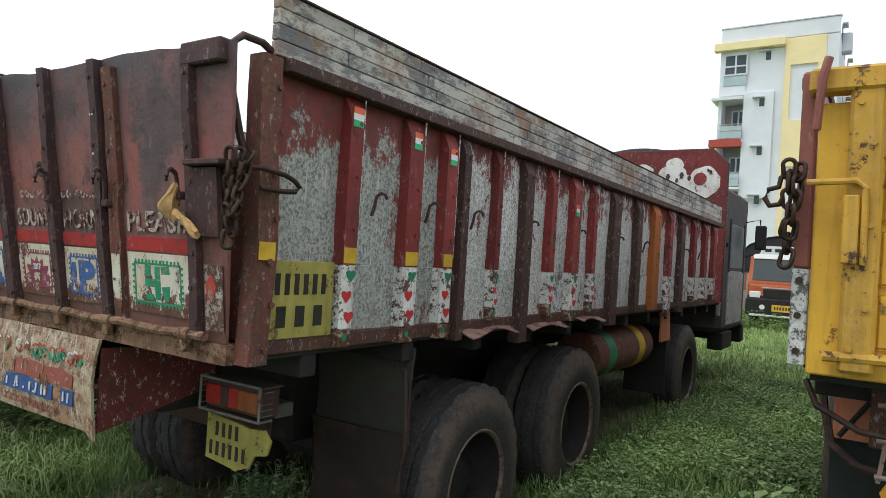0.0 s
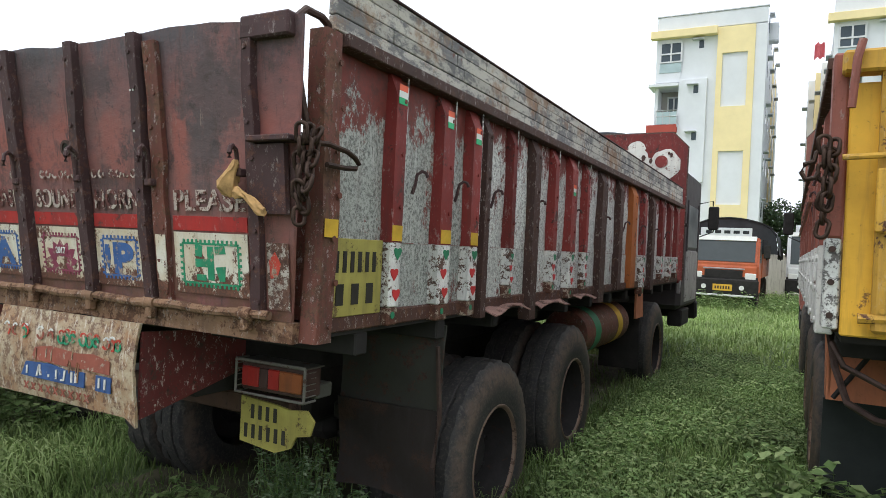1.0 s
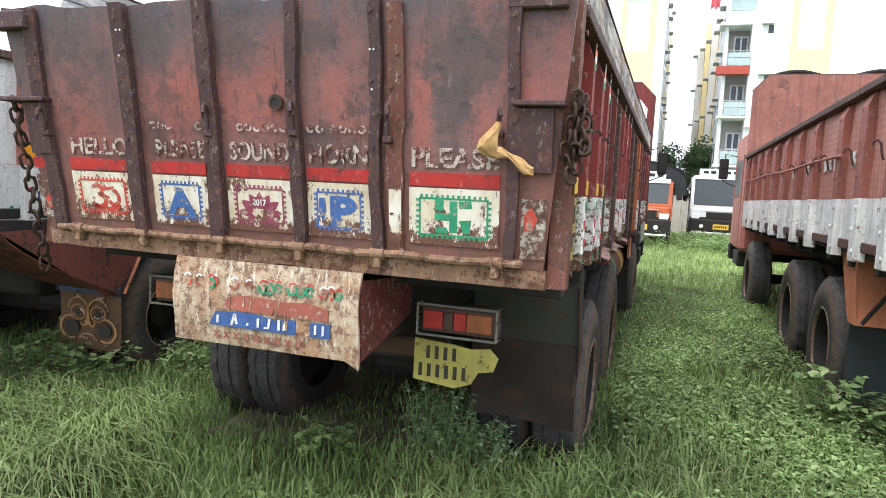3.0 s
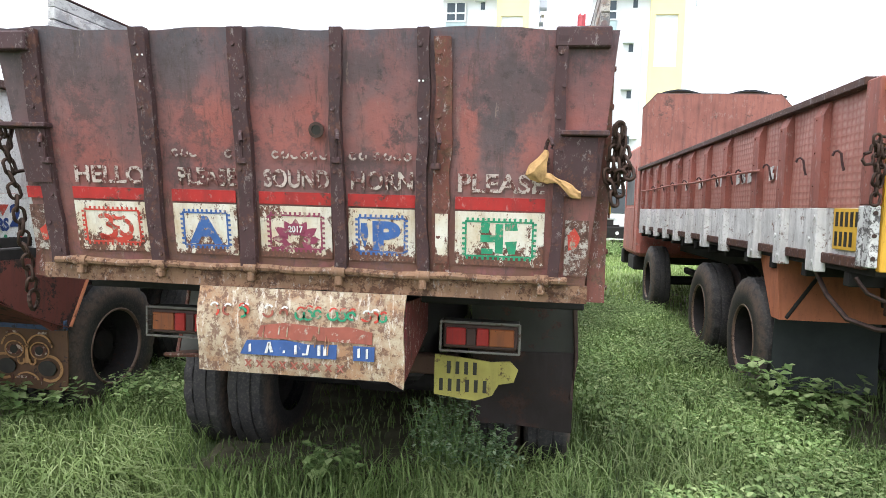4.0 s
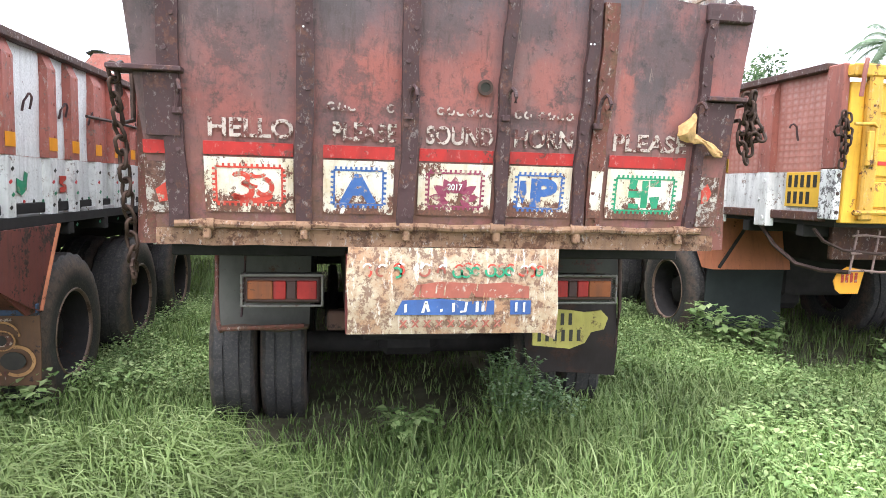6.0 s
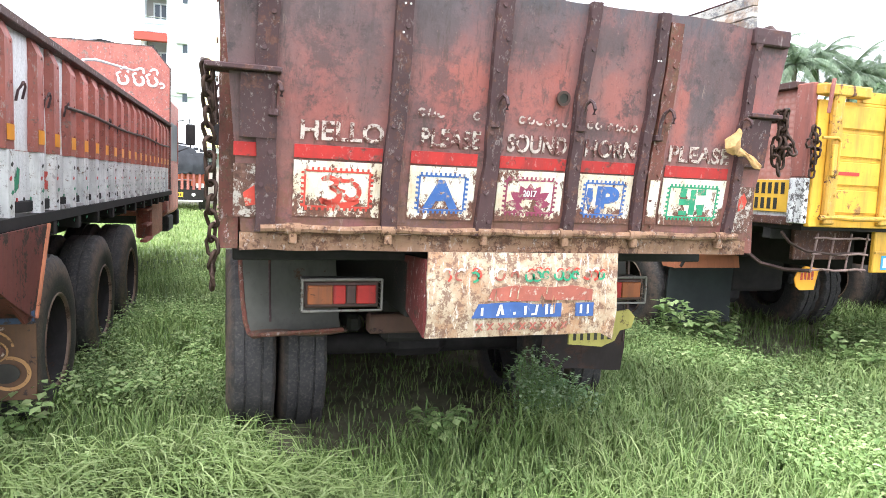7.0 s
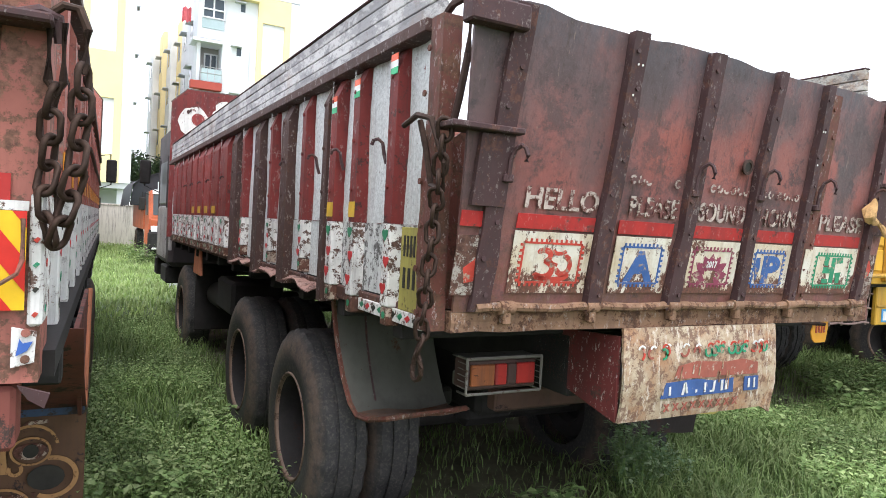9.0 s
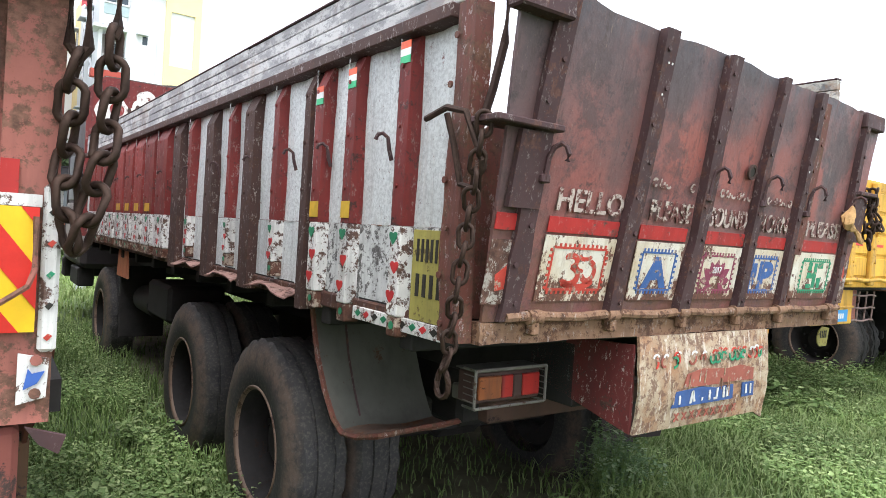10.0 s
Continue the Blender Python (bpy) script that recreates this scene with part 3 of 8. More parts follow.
def wheel(parent, x, y, s, lugs=True, r=0.53, z=0.39, width=0.26, nuts=True):
    """One tyre with its rim and hub; s = 1: its outside looks to +x."""
    key = (s, lugs, r, width)
    if key not in TYRE_MESH:
        m = Matrix.Diagonal((s, 1, 1, 1))
        w = width
        prof = [(0.275, 0), (0.30, 0.012), (0.40, 0.018), (0.46, 0.008), (r - 0.02, -0.012), (r, -0.03), (r, -w * 0.30), (r - 0.012, -w * 0.31), (r - 0.012, -w * 0.35), (r, -w * 0.36), (r + 0.004, -w * 0.5), (r, -w * 0.64), (r - 0.012, -w * 0.65), (r - 0.012, -w * 0.69), (r, -w * 0.70), (r, -w + 0.03), (r - 0.02, -w + 0.012), (0.42, -w), (0.275, -w + 0.01)]
        tb = nb()
        lathe(tb, prof, m, 72, (lambda k, i: -0.016 if (k % 3 == 0 and i in (4, 5, 6, 14, 15, 16)) else 0) if lugs else None)
        tm = bpy.data.meshes.new("tyre")
        bmesh.ops.recalc_face_normals(tb, faces=tb.faces)
        tb.to_mesh(tm)
        tb.free()
        tm.materials.append(M_TYRE)
        tm.shade_smooth()
        tm.set_sharp_from_angle(angle=radians(35))
        rb = nb()
        lathe(rb, [(0.272, -0.004), (0.27, -0.012), (0.262, -0.05), (0.25, -0.15), (0.235, -0.175), (0.14, -0.17), (0.125, -0.15), (0.115, -0.11), (0.09, -0.1), (0.02, -0.095), (0.001, -0.095)], m, 40)
        rm = bpy.data.meshes.new("rim")
        bmesh.ops.recalc_face_normals(rb, faces=rb.faces)
        rb.to_mesh(rm)
        rb.free()
        rm.materials.append(M_RIM)
        rm.shade_smooth()
        rm.set_sharp_from_angle(angle=radians(35))
        eb = nb()
        lathe(eb, [(0.283, -0.006), (0.297, 0.008), (0.288, 0.017), (0.276, 0.006), (0.271, -0.014)], m, 40)
        em = bpy.data.meshes.new("rim_edge")
        bmesh.ops.recalc_face_normals(eb, faces=eb.faces)
        eb.to_mesh(em)
        eb.free()
        em.materials.append(M_RIMEDGE)
        em.shade_smooth()
        bb = rod(nb(), [(0, 0, 0), (0.04 * s, 0, 0)], 0.017, 6)
        sm = bpy.data.meshes.new("wheel_nut")
        bb.to_mesh(sm)
        bb.free()
        sm.materials.append(M_RIM)
        TYRE_MESH[key] = (tm, rm, em, sm)
    tm, rm, em, sm = TYRE_MESH[key]
    t = new("tyre", tm)
    t.parent = parent
    t.matrix_basis = pose(x, y, z, (hash_turn(x, y)), 0, 0)
    for nm, me in (("rim", rm), ("rim_edge", em)):
        o = new(nm, me)
        o.parent = t
    for k in range(8 if nuts else 0):
        a = 2 * math.pi * k / 8
        o = new("wheel_nut", sm)
        o.parent = t
        o.location = (-0.172 * s, 0.19 * math.cos(a), 0.19 * math.sin(a))
    return t


def hash_turn(x, y):
    return (x * 131 + y * 77) % 360


LINKS = {}


def link_mesh(size, r):
    key = (round(size, 3), round(r, 4))
    if key not in LINKS:
        bm = nb()
        pts = []
        h, w = size / 2, size * 0.3
        for k in range(16):
            a = 2 * math.pi * k / 16
            pts.append((w * math.cos(a), 0, (h - w) * (1 if math.sin(a) > 0 else -1) + w * math.sin(a)))
        rod(bm, pts, r, 6, True)
        me = bpy.data.meshes.new("chain_link")
        bm.to_mesh(me)
        bm.free()
        me.materials.append(M_CHAIN)
        me.shade_smooth()
        LINKS[key] = me
    return LINKS[key]


def chain(parent, pts, size=0.075, r=0.009, name="chain"):
    """A chain of links along a polyline; the first link carries the others."""
    pts = [Vector(p) for p in pts]
    lens = [(b - a).length for a, b in zip(pts, pts[1:])]
    total, step = sum(lens), size * 0.76
    me, first, d, k = link_mesh(size, r), None, 0.0, 0
    while d <= total:
        rest, i = d, 0
        while i < len(lens) - 1 and rest > lens[i]:
            rest -= lens[i]
            i += 1
        way = (pts[i + 1] - pts[i]).normalized()
        p = pts[i] + way * rest
        q = way.to_track_quat("Z", "Y").to_matrix().to_4x4()
        m = Matrix.Translation(p) @ q @ pose(0, 0, 0, random.uniform(-14, 14), random.uniform(-10, 10), 90 * (k % 2) + 25 + random.uniform(-12, 12))
        if first is None:
            first = new(name, me)
            first.parent = parent
            first.matrix_basis = m
            inv = m.inverted()
        else:
            o = new("link", me)
            o.parent = first
            o.matrix_basis = inv @ m
        d += step
        k += 1
    return first


def loop_hook(parent, x, y, z, s, size=0.07):
    """A bent rod loop on a side wall: two legs and a rounded top, standing out of it."""
    pts = [(x, y - size * 0.42, z - size), (x + s * 0.012, y - size * 0.45, z - size * 0.2)]
    pts += [(x + s * 0.03, y - size * 0.45 * math.cos(a), z + size * 0.5 * math.sin(a)) for a in (0.5, 1.1, 1.7, 2.3, 2.8)]
    pts += [(x + s * 0.02, y + size * 0.5, z - size * 0.35), (x + s * 0.012, y + size * 0.55, z - size * 0.75)]
    return part("rope_hook", rod(nb(), pts, 0.007, 6), M_RIB, parent, smooth=True)


def hook(parent, x, y, z, s, size=0.09):
    """A small rope hook on a side wall, standing out of it."""
    bm = rod(nb(), [(x, y, z - size), (x + s * 0.012, y, z - size * 0.4), (x + s * 0.02, y, z + size * 0.3), (x + s * 0.035, y + 0.012, z + size * 0.55), (x + s * 0.05, y + 0.02, z + size * 0.45), (x + s * 0.055, y + 0.026, z + size * 0.15)], 0.0075, 6)
    return part("rope_hook", bm, M_RIB, parent, smooth=True)


# ---- ground ----
def ground_height(x, y):
    rut = 0.08 * math.exp(-((x - 1.1) / 0.45) ** 2 - ((y - 1.5) / 0.7) ** 2)
    return -rut + 0.02 * max(-4.0, min(4.0, x)) * max(0.0, min(1.0, (20 - y) / 8)) + 0.05 * noise.noise(Vector((x * 0.25, y * 0.25, 0))) + 0.025 * noise.noise(Vector((x * 0.9, y * 0.9, 3)))


def build_ground():
    bm = nb()
    xs = [-400, -150, -60, -30, -18] + [-12 + 0.5 * k for k in range(53)] + [20, 30, 60, 150, 400]
    ys = [-200, -60, -25, -12] + [-8 + 0.5 * k for k in range(69)] + [32, 45, 70, 120, 300, 600]
    g = [[bm.verts.new((x, y, ground_height(x, y) if -12 <= x <= 15 and -8 <= y <= 28 else -0.03)) for y in ys] for x in xs]
    for i in range(len(xs) - 1):
        for j in range(len(ys) - 1):
            bm.faces.new((g[i][j], g[i + 1][j], g[i + 1][j + 1], g[i][j + 1]))
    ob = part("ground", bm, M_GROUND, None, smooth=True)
    tagged(ob, "grassy yard ground between the parked trucks", "ground", kind="structure")


build_ground()


# ---- truck bodies ----
M_SILLRUST = worn_paint("rusted_sill", (0.085, 0.04, 0.032), 0.5, (0.13, 0.06, 0.038), 0.5, 0.65, 14, chip=0.5)


def side_board(truck, xs, s, y0, y1, posts, zinc, white_top, rail_z, floor_z, rail_mat, panel_fill, stud=False, lower_fill=None, rusty=False, sill=None, slim=1.0):
    """One long side: bearing rail, posts with white painted feet, sheet panels between them. posts: (y, width, material, foot z, white)."""
    x_in, x_out = xs - s * 0.03, xs + s * 0.012
    rail = part("top_rail", bx((x_in, y0, rail_z - 0.035), (xs + s * 0.055, y1, rail_z + 0.012), 0.004), rail_mat, truck)
    part("side_sill", bx((x_in, y0, floor_z - 0.06), (xs + s * 0.004, y1, floor_z + 0.004), 0.006), sill or M_SILLRUST, truck)
    edges = [y0] + [p[0] for p in posts] + [y1]
    for a, b in zip(edges, edges[1:]):
        if b - a < 0.05:
            continue
        mat = panel_fill((a + b) / 2)
        pt = part("side_panel", sheet(4, 6, lambda u, v, a=a, b=b: (xs - s * 0.012 + s * 0.006 * math.sin(u * 9 + v * 5 + a * 7), a + (b - a) * u, white_top + (rail_z - 0.03 - white_top) * v), (-s * 0.008, 0, 0)), mat, truck, smooth=True)
        lb = floor_z - 0.01 + 0.012 * math.sin(a * 17)
        part("lower_panel", sheet(3, 3, lambda u, v, a=a, b=b, lb=lb: (xs - s * 0.012 + s * 0.005 * math.sin(u * 7 + a * 5), a + (b - a) * u, lb + (white_top - 0.002 - lb) * v), (-s * 0.008, 0, 0)), lower_fill((a + b) / 2) if lower_fill else zinc, truck, smooth=True)
    for y, w, mat, foot, white in posts:
        h = w / 2
        zb, zt, xo = white_top if white else foot, rail_z - 0.036, xs + s * 0.04
        bm = outline([(x_in, zb), (xo, zb), (xo, zt - 0.085), (xs + s * 0.004, zt), (x_in, zt)], pose(0, y - h, 0, 90, 0, 0), -2 * h)
        for k in range(3):
            zz = white_top + (rail_z - white_top) * (0.2 + 0.3 * k)
            rod(bm, [(xs + s * 0.04, y + h * 0.4, zz), (xs + s * 0.047, y + h * 0.4, zz)], 0.009, 6)
        post = part("post", bm, mat, truck)
        if white:
            tip = foot + (0.07 if rusty else 0.0)
            bm = nb()
            box(bm, (x_in, y - h * slim, tip), (xs + s * 0.041, y + h * slim, white_top - 0.001), 0.005)
            part("post_foot", bm, zinc, truck)
            if rusty:
                part("rusted_tip", bx((x_in, y - h + 0.003, foot), (xs + s * 0.038, y + h - 0.003, tip - 0.001), 0.005), M_RUSTTIP, truck)
                part("worn_edge", bx((xs + s * 0.034, y + h, white_top + 0.05), (xs + s * 0.0395, y + h + 0.006, rail_z - 0.04), 0.001), M_WHITE_R, truck)
            if stud:
                for k in range(4):
                    zz = foot + 0.04 + (white_top - foot - 0.08) * k / 3
                    m = facing_side(xs + s * 0.0415, y + (0.01 if k % 2 else -0.008), zz, s)
                    part("painted_spot", outline(heart(min(0.028, h * 0.75)) if k > 0 else disc(0.014), m, 0.002), (M_HEART_G, M_HEART_R, M_HEART_R, M_HEART_G)[k], truck)
    return rail


def under_frame(truck, cx, y0, y1, floor_z, axles, half=1.2, single=(), low=0.39, high=0.39, sag=(0.0, 0.0)):
    """Chassis rails, cross bearers, axles and wheels; low, high: the hub height on the -x and the +x side; sag: how much lower the hubs of the first axle stand."""
    for s in (1, -1):
        part("chassis_rail", bx((cx + s * 0.36, y0 + 0.25, floor_z - 0.42), (cx + s * 0.44, y1 + 1.2, floor_z - 0.16), 0.006), M_DARK, truck)
    # dark block, no seen part: added to close off daylight under the body
    part("dark_underfill", bx((cx - 0.34, axles[0] - 0.55, 0.5), (cx + 0.34, axles[1] + 0.5, floor_z - 0.17), 0.03), M_DARK, truck)
    k = y0 + 0.3
    while k < y1 - 0.2:
        part("cross_bearer", bx((cx - half + 0.02, k, floor_z - 0.165), (cx + half - 0.02, k + 0.08, floor_z - 0.08), 0.006), M_DARK, truck)
        k += 0.62
    part("load_floor", bx((cx - half + 0.02, y0 + 0.02, floor_z - 0.079), (cx + half - 0.02, y1, floor_z - 0.02), 0.0), M_DARK, truck)
    for y in axles:
        down = sag if y == axles[0] else (0.0, 0.0)
        part("axle", rod(nb(), [(cx - half + 0.2, y, low - down[0]), (cx + half - 0.2, y, high - down[1])], 0.07, 10), M_DARK, truck, smooth=True)
        part("axle_case", bx((cx - 0.2, y - 0.16, 0.3), (cx + 0.2, y + 0.16, 0.62), 0.06), M_DARK, truck)
        for s in (1, -1):
            hub = high - down[1] if s > 0 else low - down[0]
            wheel(truck, cx + s * (half - 0.02), y, s, z=hub)
            if y not in single:
                wheel(truck, cx + s * (half - 0.31), y, s, lugs=True, nuts=False, z=hub)
            part("leaf_spring", bx((cx + s * 0.46, y - 0.5, 0.56), (cx + s * 0.54, y + 0.5, 0.66), 0.02), M_DARK, truck)


def cab(truck, cx, y0, y1, body, half=1.17, top=2.55, door=None):
    """A simple lorry cab behind the headboard: shell, doors, windows, mirrors, bumper."""
    shell = nb()
    box(shell, (cx - half, y0, 0.75), (cx + half, y1, top), 0.07)
    part("cab_shell", shell, body, truck)
    for s in (1, -1):
        x = cx + s * half
        part("cab_door", bx((x - s * 0.01, y0 + 0.35, 0.85), (x + s * 0.012, y1 - 0.25, 1.62), 0.01), door or body, truck)
        part("side_window", bx((x - s * 0.01, y0 + 0.4, 1.66), (x + s * 0.008, y1 - 0.32, 2.3), 0.01), M_GLASS, truck)
        for (a, b) in ((y0 + 0.34, y0 + 0.4), (y1 - 0.32, y1 - 0.26)):
            part("window_post", bx((x - s * 0.01, a, 1.6), (x + s * 0.02, b, 2.36), 0.005), body, truck)
        part("step_panel", bx((x - s * 0.2, y0 + 0.2, 0.5), (x + s * 0.005, y0 + 0.9, 0.75), 0.02), M_DARK, truck)
        part("mirror_arm", rod(nb(), [(x, y1 - 0.2, 2.4), (x + s * 0.2, y1 - 0.12, 2.45), (x + s * 0.22, y1 - 0.12, 1.95), (x, y1 - 0.2, 1.85)], 0.011, 6), M_DARK, truck, smooth=True)
        part("mirror", bx((x + s * 0.14, y1 - 0.18, 1.98), (x + s * 0.3, y1 - 0.11, 2.36), 0.02), M_DARK, truck)
    part("rear_window", bx((cx - 0.6, y0 - 0.006, 1.8), (cx + 0.6, y0 + 0.01, 2.3), 0.005), M_GLASS, truck)
    part("windscreen", bx((cx - half + 0.1, y1 - 0.01, 1.65), (cx + half - 0.1, y1 + 0.01, 2.4), 0.01), M_GLASS, truck)
    part("bumper", bx((cx - half, y1 - 0.02, 0.5), (cx + half, y1 + 0.18, 0.8), 0.03), M_DARK, truck)


def headboard(truck, cx, y, z0, z1, mat, half=1.2, cut=0.3, cut_x=0.2):
    pts = [(-half, z0), (half, z0), (half, z1 - cut), (half - cut_x, z1), (-half + cut_x, z1), (-half, z1 - cut)]
    hb = part("headboard", outline(pts, pose(cx, y, 0, 90, 0, 0), 0.05), mat, truck)
    part("headboard_rim", rod(nb(), [(cx + u, y - 0.03, v) for u, v in pts[1:]], 0.02, 6), M_POSTDARK, truck, smooth=True)
    return hb


# ---- the truck in the middle ----
def tail_k(x):
    return 0.155 - 0.036 * x


def tail_y(z, x=0.0):
    return -0.02 - tail_k(x) * (z - 1.17)


def on_tail(x, z, off=0.0):
    """A placement on the leaning tailgate at height z, u along +x, v up the gate, out towards the back."""
    lean = math.degrees(math.atan(tail_k(x)))
    return pose(x, tail_y(z, x) - off, z, 90 + lean, 0, math.degrees(math.atan(0.036 * (z - 1.17))))


def tail_half(z):
    return 1.165 + 0.085 * (z - 1.17)


def build_middle_truck():
    T = thing("truck", "rusty maroon open-bodied tipper truck parked in grass", "truck")
    Y1 = 7.55
    red, dark = M_POST, M_POSTDARK
    right = [(0.47, 0.075, red, 1.19, True), (0.87, 0.105, red, 1.18, True), (1.16, 0.09, red, 1.18, True), (1.30, 0.06, dark, 1.16, False), (1.64, 0.05, red, 1.24, True), (2.0, 0.1, dark, 1.1, False), (2.35, 0.07, red, 1.24, True), (2.73, 0.12, red, 1.19, True), (3.07, 0.06, red, 1.24, True)]
    right += [(3.54, 0.15, dark, 1.12, False), (4.12, 0.12, dark, 1.2, False), (4.65, 0.2, M_FENDERORANGE, 1.2, False), (5.14, 0.11, red, 1.12, True), (5.6, 0.15, dark, 1.15, False), (6.15, 0.12, red, 1.24, True), (6.7, 0.14, red, 1.2, True), (7.2, 0.14, red, 1.24, True)]
    left = [(0.365, 0.07, red, 1.13, True), (0.74, 0.07, red, 1.13, True), (1.02, 0.08, red, 1.15, True), (1.14, 0.06, dark, 1.13, False), (1.49, 0.06, red, 1.24, True), (1.86, 0.14, dark, 1.15, False), (2.17, 0.05, red, 1.24, True), (2.54, 0.14, dark, 1.15, False), (2.97, 0.07, red, 1.24, True), (3.3, 0.18, dark, 1.15, False)]
    left += [(3.72 + 0.4 * k, 0.3, red, 1.19, True) for k in range(9)]
    side_board(T, 1.205, 1, 0.1, Y1, right, M_WHITE, 1.51, 2.19, 1.245, dark, lambda y: M_ZINC_R if y < 1.2 else M_ZINC_F, True, lambda y: M_WHITE_R if int(y * 7) % 4 == 1 else (M_ZINC_R if y < 1.2 else M_ZINC_F), True)
    side_board(T, -1.205, -1, 0.1, Y1, left, M_WHITE, 1.51, 2.19, 1.22, dark, lambda y: M_ZINC_L, True, lambda y: M_WHITE_R if y < 1.1 else M_ZINC_L, True)
    # boards that raise the sides, in three rows of uneven lengths
    for s in (1, -1):
        for row in range(4):
            y = 0.06
            while y < Y1 - 0.1:
                n = random.uniform(0.35, 1.1) if s > 0 else random.uniform(1.2, 3.0)
                n = n if Y1 - y - n > 0.3 else Y1 - y
                z = 2.205 + row * 0.054
                dx = random.uniform(-0.003, 0.003)
                part("plank", bx((s * (1.195) + dx, y, z), (s * (1.23) + dx, y + n - 0.003, z + 0.0515 + random.uniform(-0.002, 0.0)), 0.003, pose(0, 0, 0, 0, 0, random.uniform(-0.1, 0.1))), M_PLANK if s > 0 else M_PLANKPALE, T)
                y += n
        part("plank_edge", bx((s * 1.192, 0.06, 2.42), (s * 1.236, Y1, 2.428), 0.002), M_RIB, T)
        # rusted end posts
        bm = sheet(4, 10, lambda u, v, s=s: (s * (1.25 + 0.006 * noise.noise(Vector((v * 9, u, 3)))), 0.012 * math.sin(v * 5) + (0.082 + 0.016 * noise.noise(Vector((v * 14, 0, s)))) * u, 1.165 + 1.025 * v), (-s * 0.07, 0, 0))
        part("end_post", bm, M_POSTEND, T)
        for k in range(7):
            part("rivet", outline(disc(0.011, 8), facing_side(s * 1.257, 0.06 + 0.02 * (k % 2), 1.22 + 0.145 * k, s), 0.006), M_POSTEND, T)
        part("corner_web", sheet(4, 8, lambda u, v, s=s: (s * (1.02 + 0.165 * u), 0.06 + 0.008 * noise.noise(Vector((u * 4, v * 7, s))), 1.17 + (0.66 + 0.03 * math.sin(u * 5)) * v), (0, 0.01, 0)), M_POSTEND, T, smooth=True)
        # bent tie rod at the top of the end post
        part("tie_rod", rod(nb(), [(s * 1.2, 0.1, 2.2), (s * 1.2, 0.02, 2.235), (s * 1.2, -0.06, 2.235), (s * 1.2, -0.1, 2.2), (s * 1.2, -0.09, 2.05), (s * 1.2, -0.05, 1.92), (s * 1.2, -0.02, 1.85)], 0.013, 8), M_ROD, T, smooth=True)
    # flags and tape on the posts
    def flag(x, y, z, s, w=0.05, h=0.075):
        for k, mt in enumerate((M_FLAG_G, M_FLAG_W, M_FLAG_O)):
            part("flag_stripe", outline(rect(-w / 2, k * h / 3, w / 2, (k + 1) * h / 3), facing_side(x, y, z, s), 0.002), mt, T)
    for y, z in ((0.47, 2.04), (0.87, 2.02), (1.16, 1.995), (2.72, 1.89)):
        flag(1.2465, y, z, 1, 0.055 if y > 0.5 else 0.06)
    for y, z in ((0.365, 2.06), (0.74, 2.03), (1.02, 2.0)):
        flag(-1.2465, y, z, -1, 0.062)
    for y, w in ((0.47, 0.07), (0.87, 0.09), (1.16, 0.075), (0.045, 0.07)):
        part("tape", outline(rect(-w / 2, 0, w / 2, 0.06), facing_side(1.2465 if y > 0.1 else 1.259, y, 1.515, 1), 0.002), M_YELLOWTAPE, T)
    for y, w in ((0.74, 0.068), (1.02, 0.078), (4.12, 0.16), (4.52, 0.16), (4.92, 0.16), (5.32, 0.16)):
        part("tape", outline(rect(-w / 2, 0, w / 2, 0.065), facing_side(-1.2465, y, 1.53, -1), 0.002), M_YELLOWTAPE, T)
    # painted side plates, the registration as plain bars
    for s, y0, y1 in ((1, 0.085, 0.425), (-1, 0.1, 0.30)):
        x = s * 1.2
        part("side_plate", bx((x, y0, 1.24 if s > 0 else 1.2), (x + s * 0.014, y1, 1.515 if s > 0 else 1.5), 0.002), M_YELLOWPLATE, T)
        w = y1 - y0
        for r, n in ((0, 6), (1, 3 if s > 0 else 4)):
            for k in range(n):
                c = y0 + w * (0.1 + 0.8 * (k + 0.5) / n) if s > 0 else y1 - w * (0.1 + 0.8 * (k + 0.5) / n)
                hb = w * 0.8 / n * 0.24
                zt = 1.47 - r * 0.115
                part("plate_bar", outline(rect(-hb, -0.075, hb, 0), facing_side(x + s * 0.0142, c, zt, s), 0.002), M_BAR, T)
    part("painted_strip", bx((-1.221, 0.1, 1.15), (-1.2, 0.68, 1.198), 0.002), M_WHITE, T)
    for k in range(9):
        part("painted_spot", outline([(-0.022, 0), (0.0, -0.013), (0.022, 0.003), (0.004, 0.014)], facing_side(-1.2212, 0.14 + 0.062 * k, 1.175, -1), 0.002), (M_BAR, M_HEART_R, M_HEART_G)[k % 3], T)
    # bent ledges of rusted sheet hanging under the side panels
    for s, y0, y1, z in ((1, 1.38, 1.9, 1.2), (1, 2.1, 2.62, 1.19), (1, 2.85, 3.35, 1.2), (-1, 1.22, 1.72, 1.2), (-1, 1.95, 2.42, 1.2), (-1, 2.65, 3.2, 1.21)):
        part("bent_ledge", sheet(8, 3, lambda u, v, s=s, y0=y0, y1=y1, z=z: (s * (1.19 + 0.085 * v + 0.012 * math.sin(u * 9 + y0 * 5)), y0 + (y1 - y0) * u, z - 0.022 * v - 0.018 * math.sin(u * 5 + y1) * v + 0.01 * noise.noise(Vector((u * 6, v * 2, y0)))), (0, 0, 0.006)), M_LEDGE, T, smooth=True)
    # hooks along the sides
    for y in (0.62, 1.0, 1.4, 2.05, 2.8, 3.6, 4.3, 5.0, 5.7, 6.4):
        hook(T, 1.215, y, 1.77, 1, 0.06)
    for y in (0.47, 0.95, 1.3, 1.83, 2.4, 3.0, 3.7, 4.4, 4.9, 5.4, 5.9):
        hook(T, -1.215, y, 1.8, -1, 0.06)
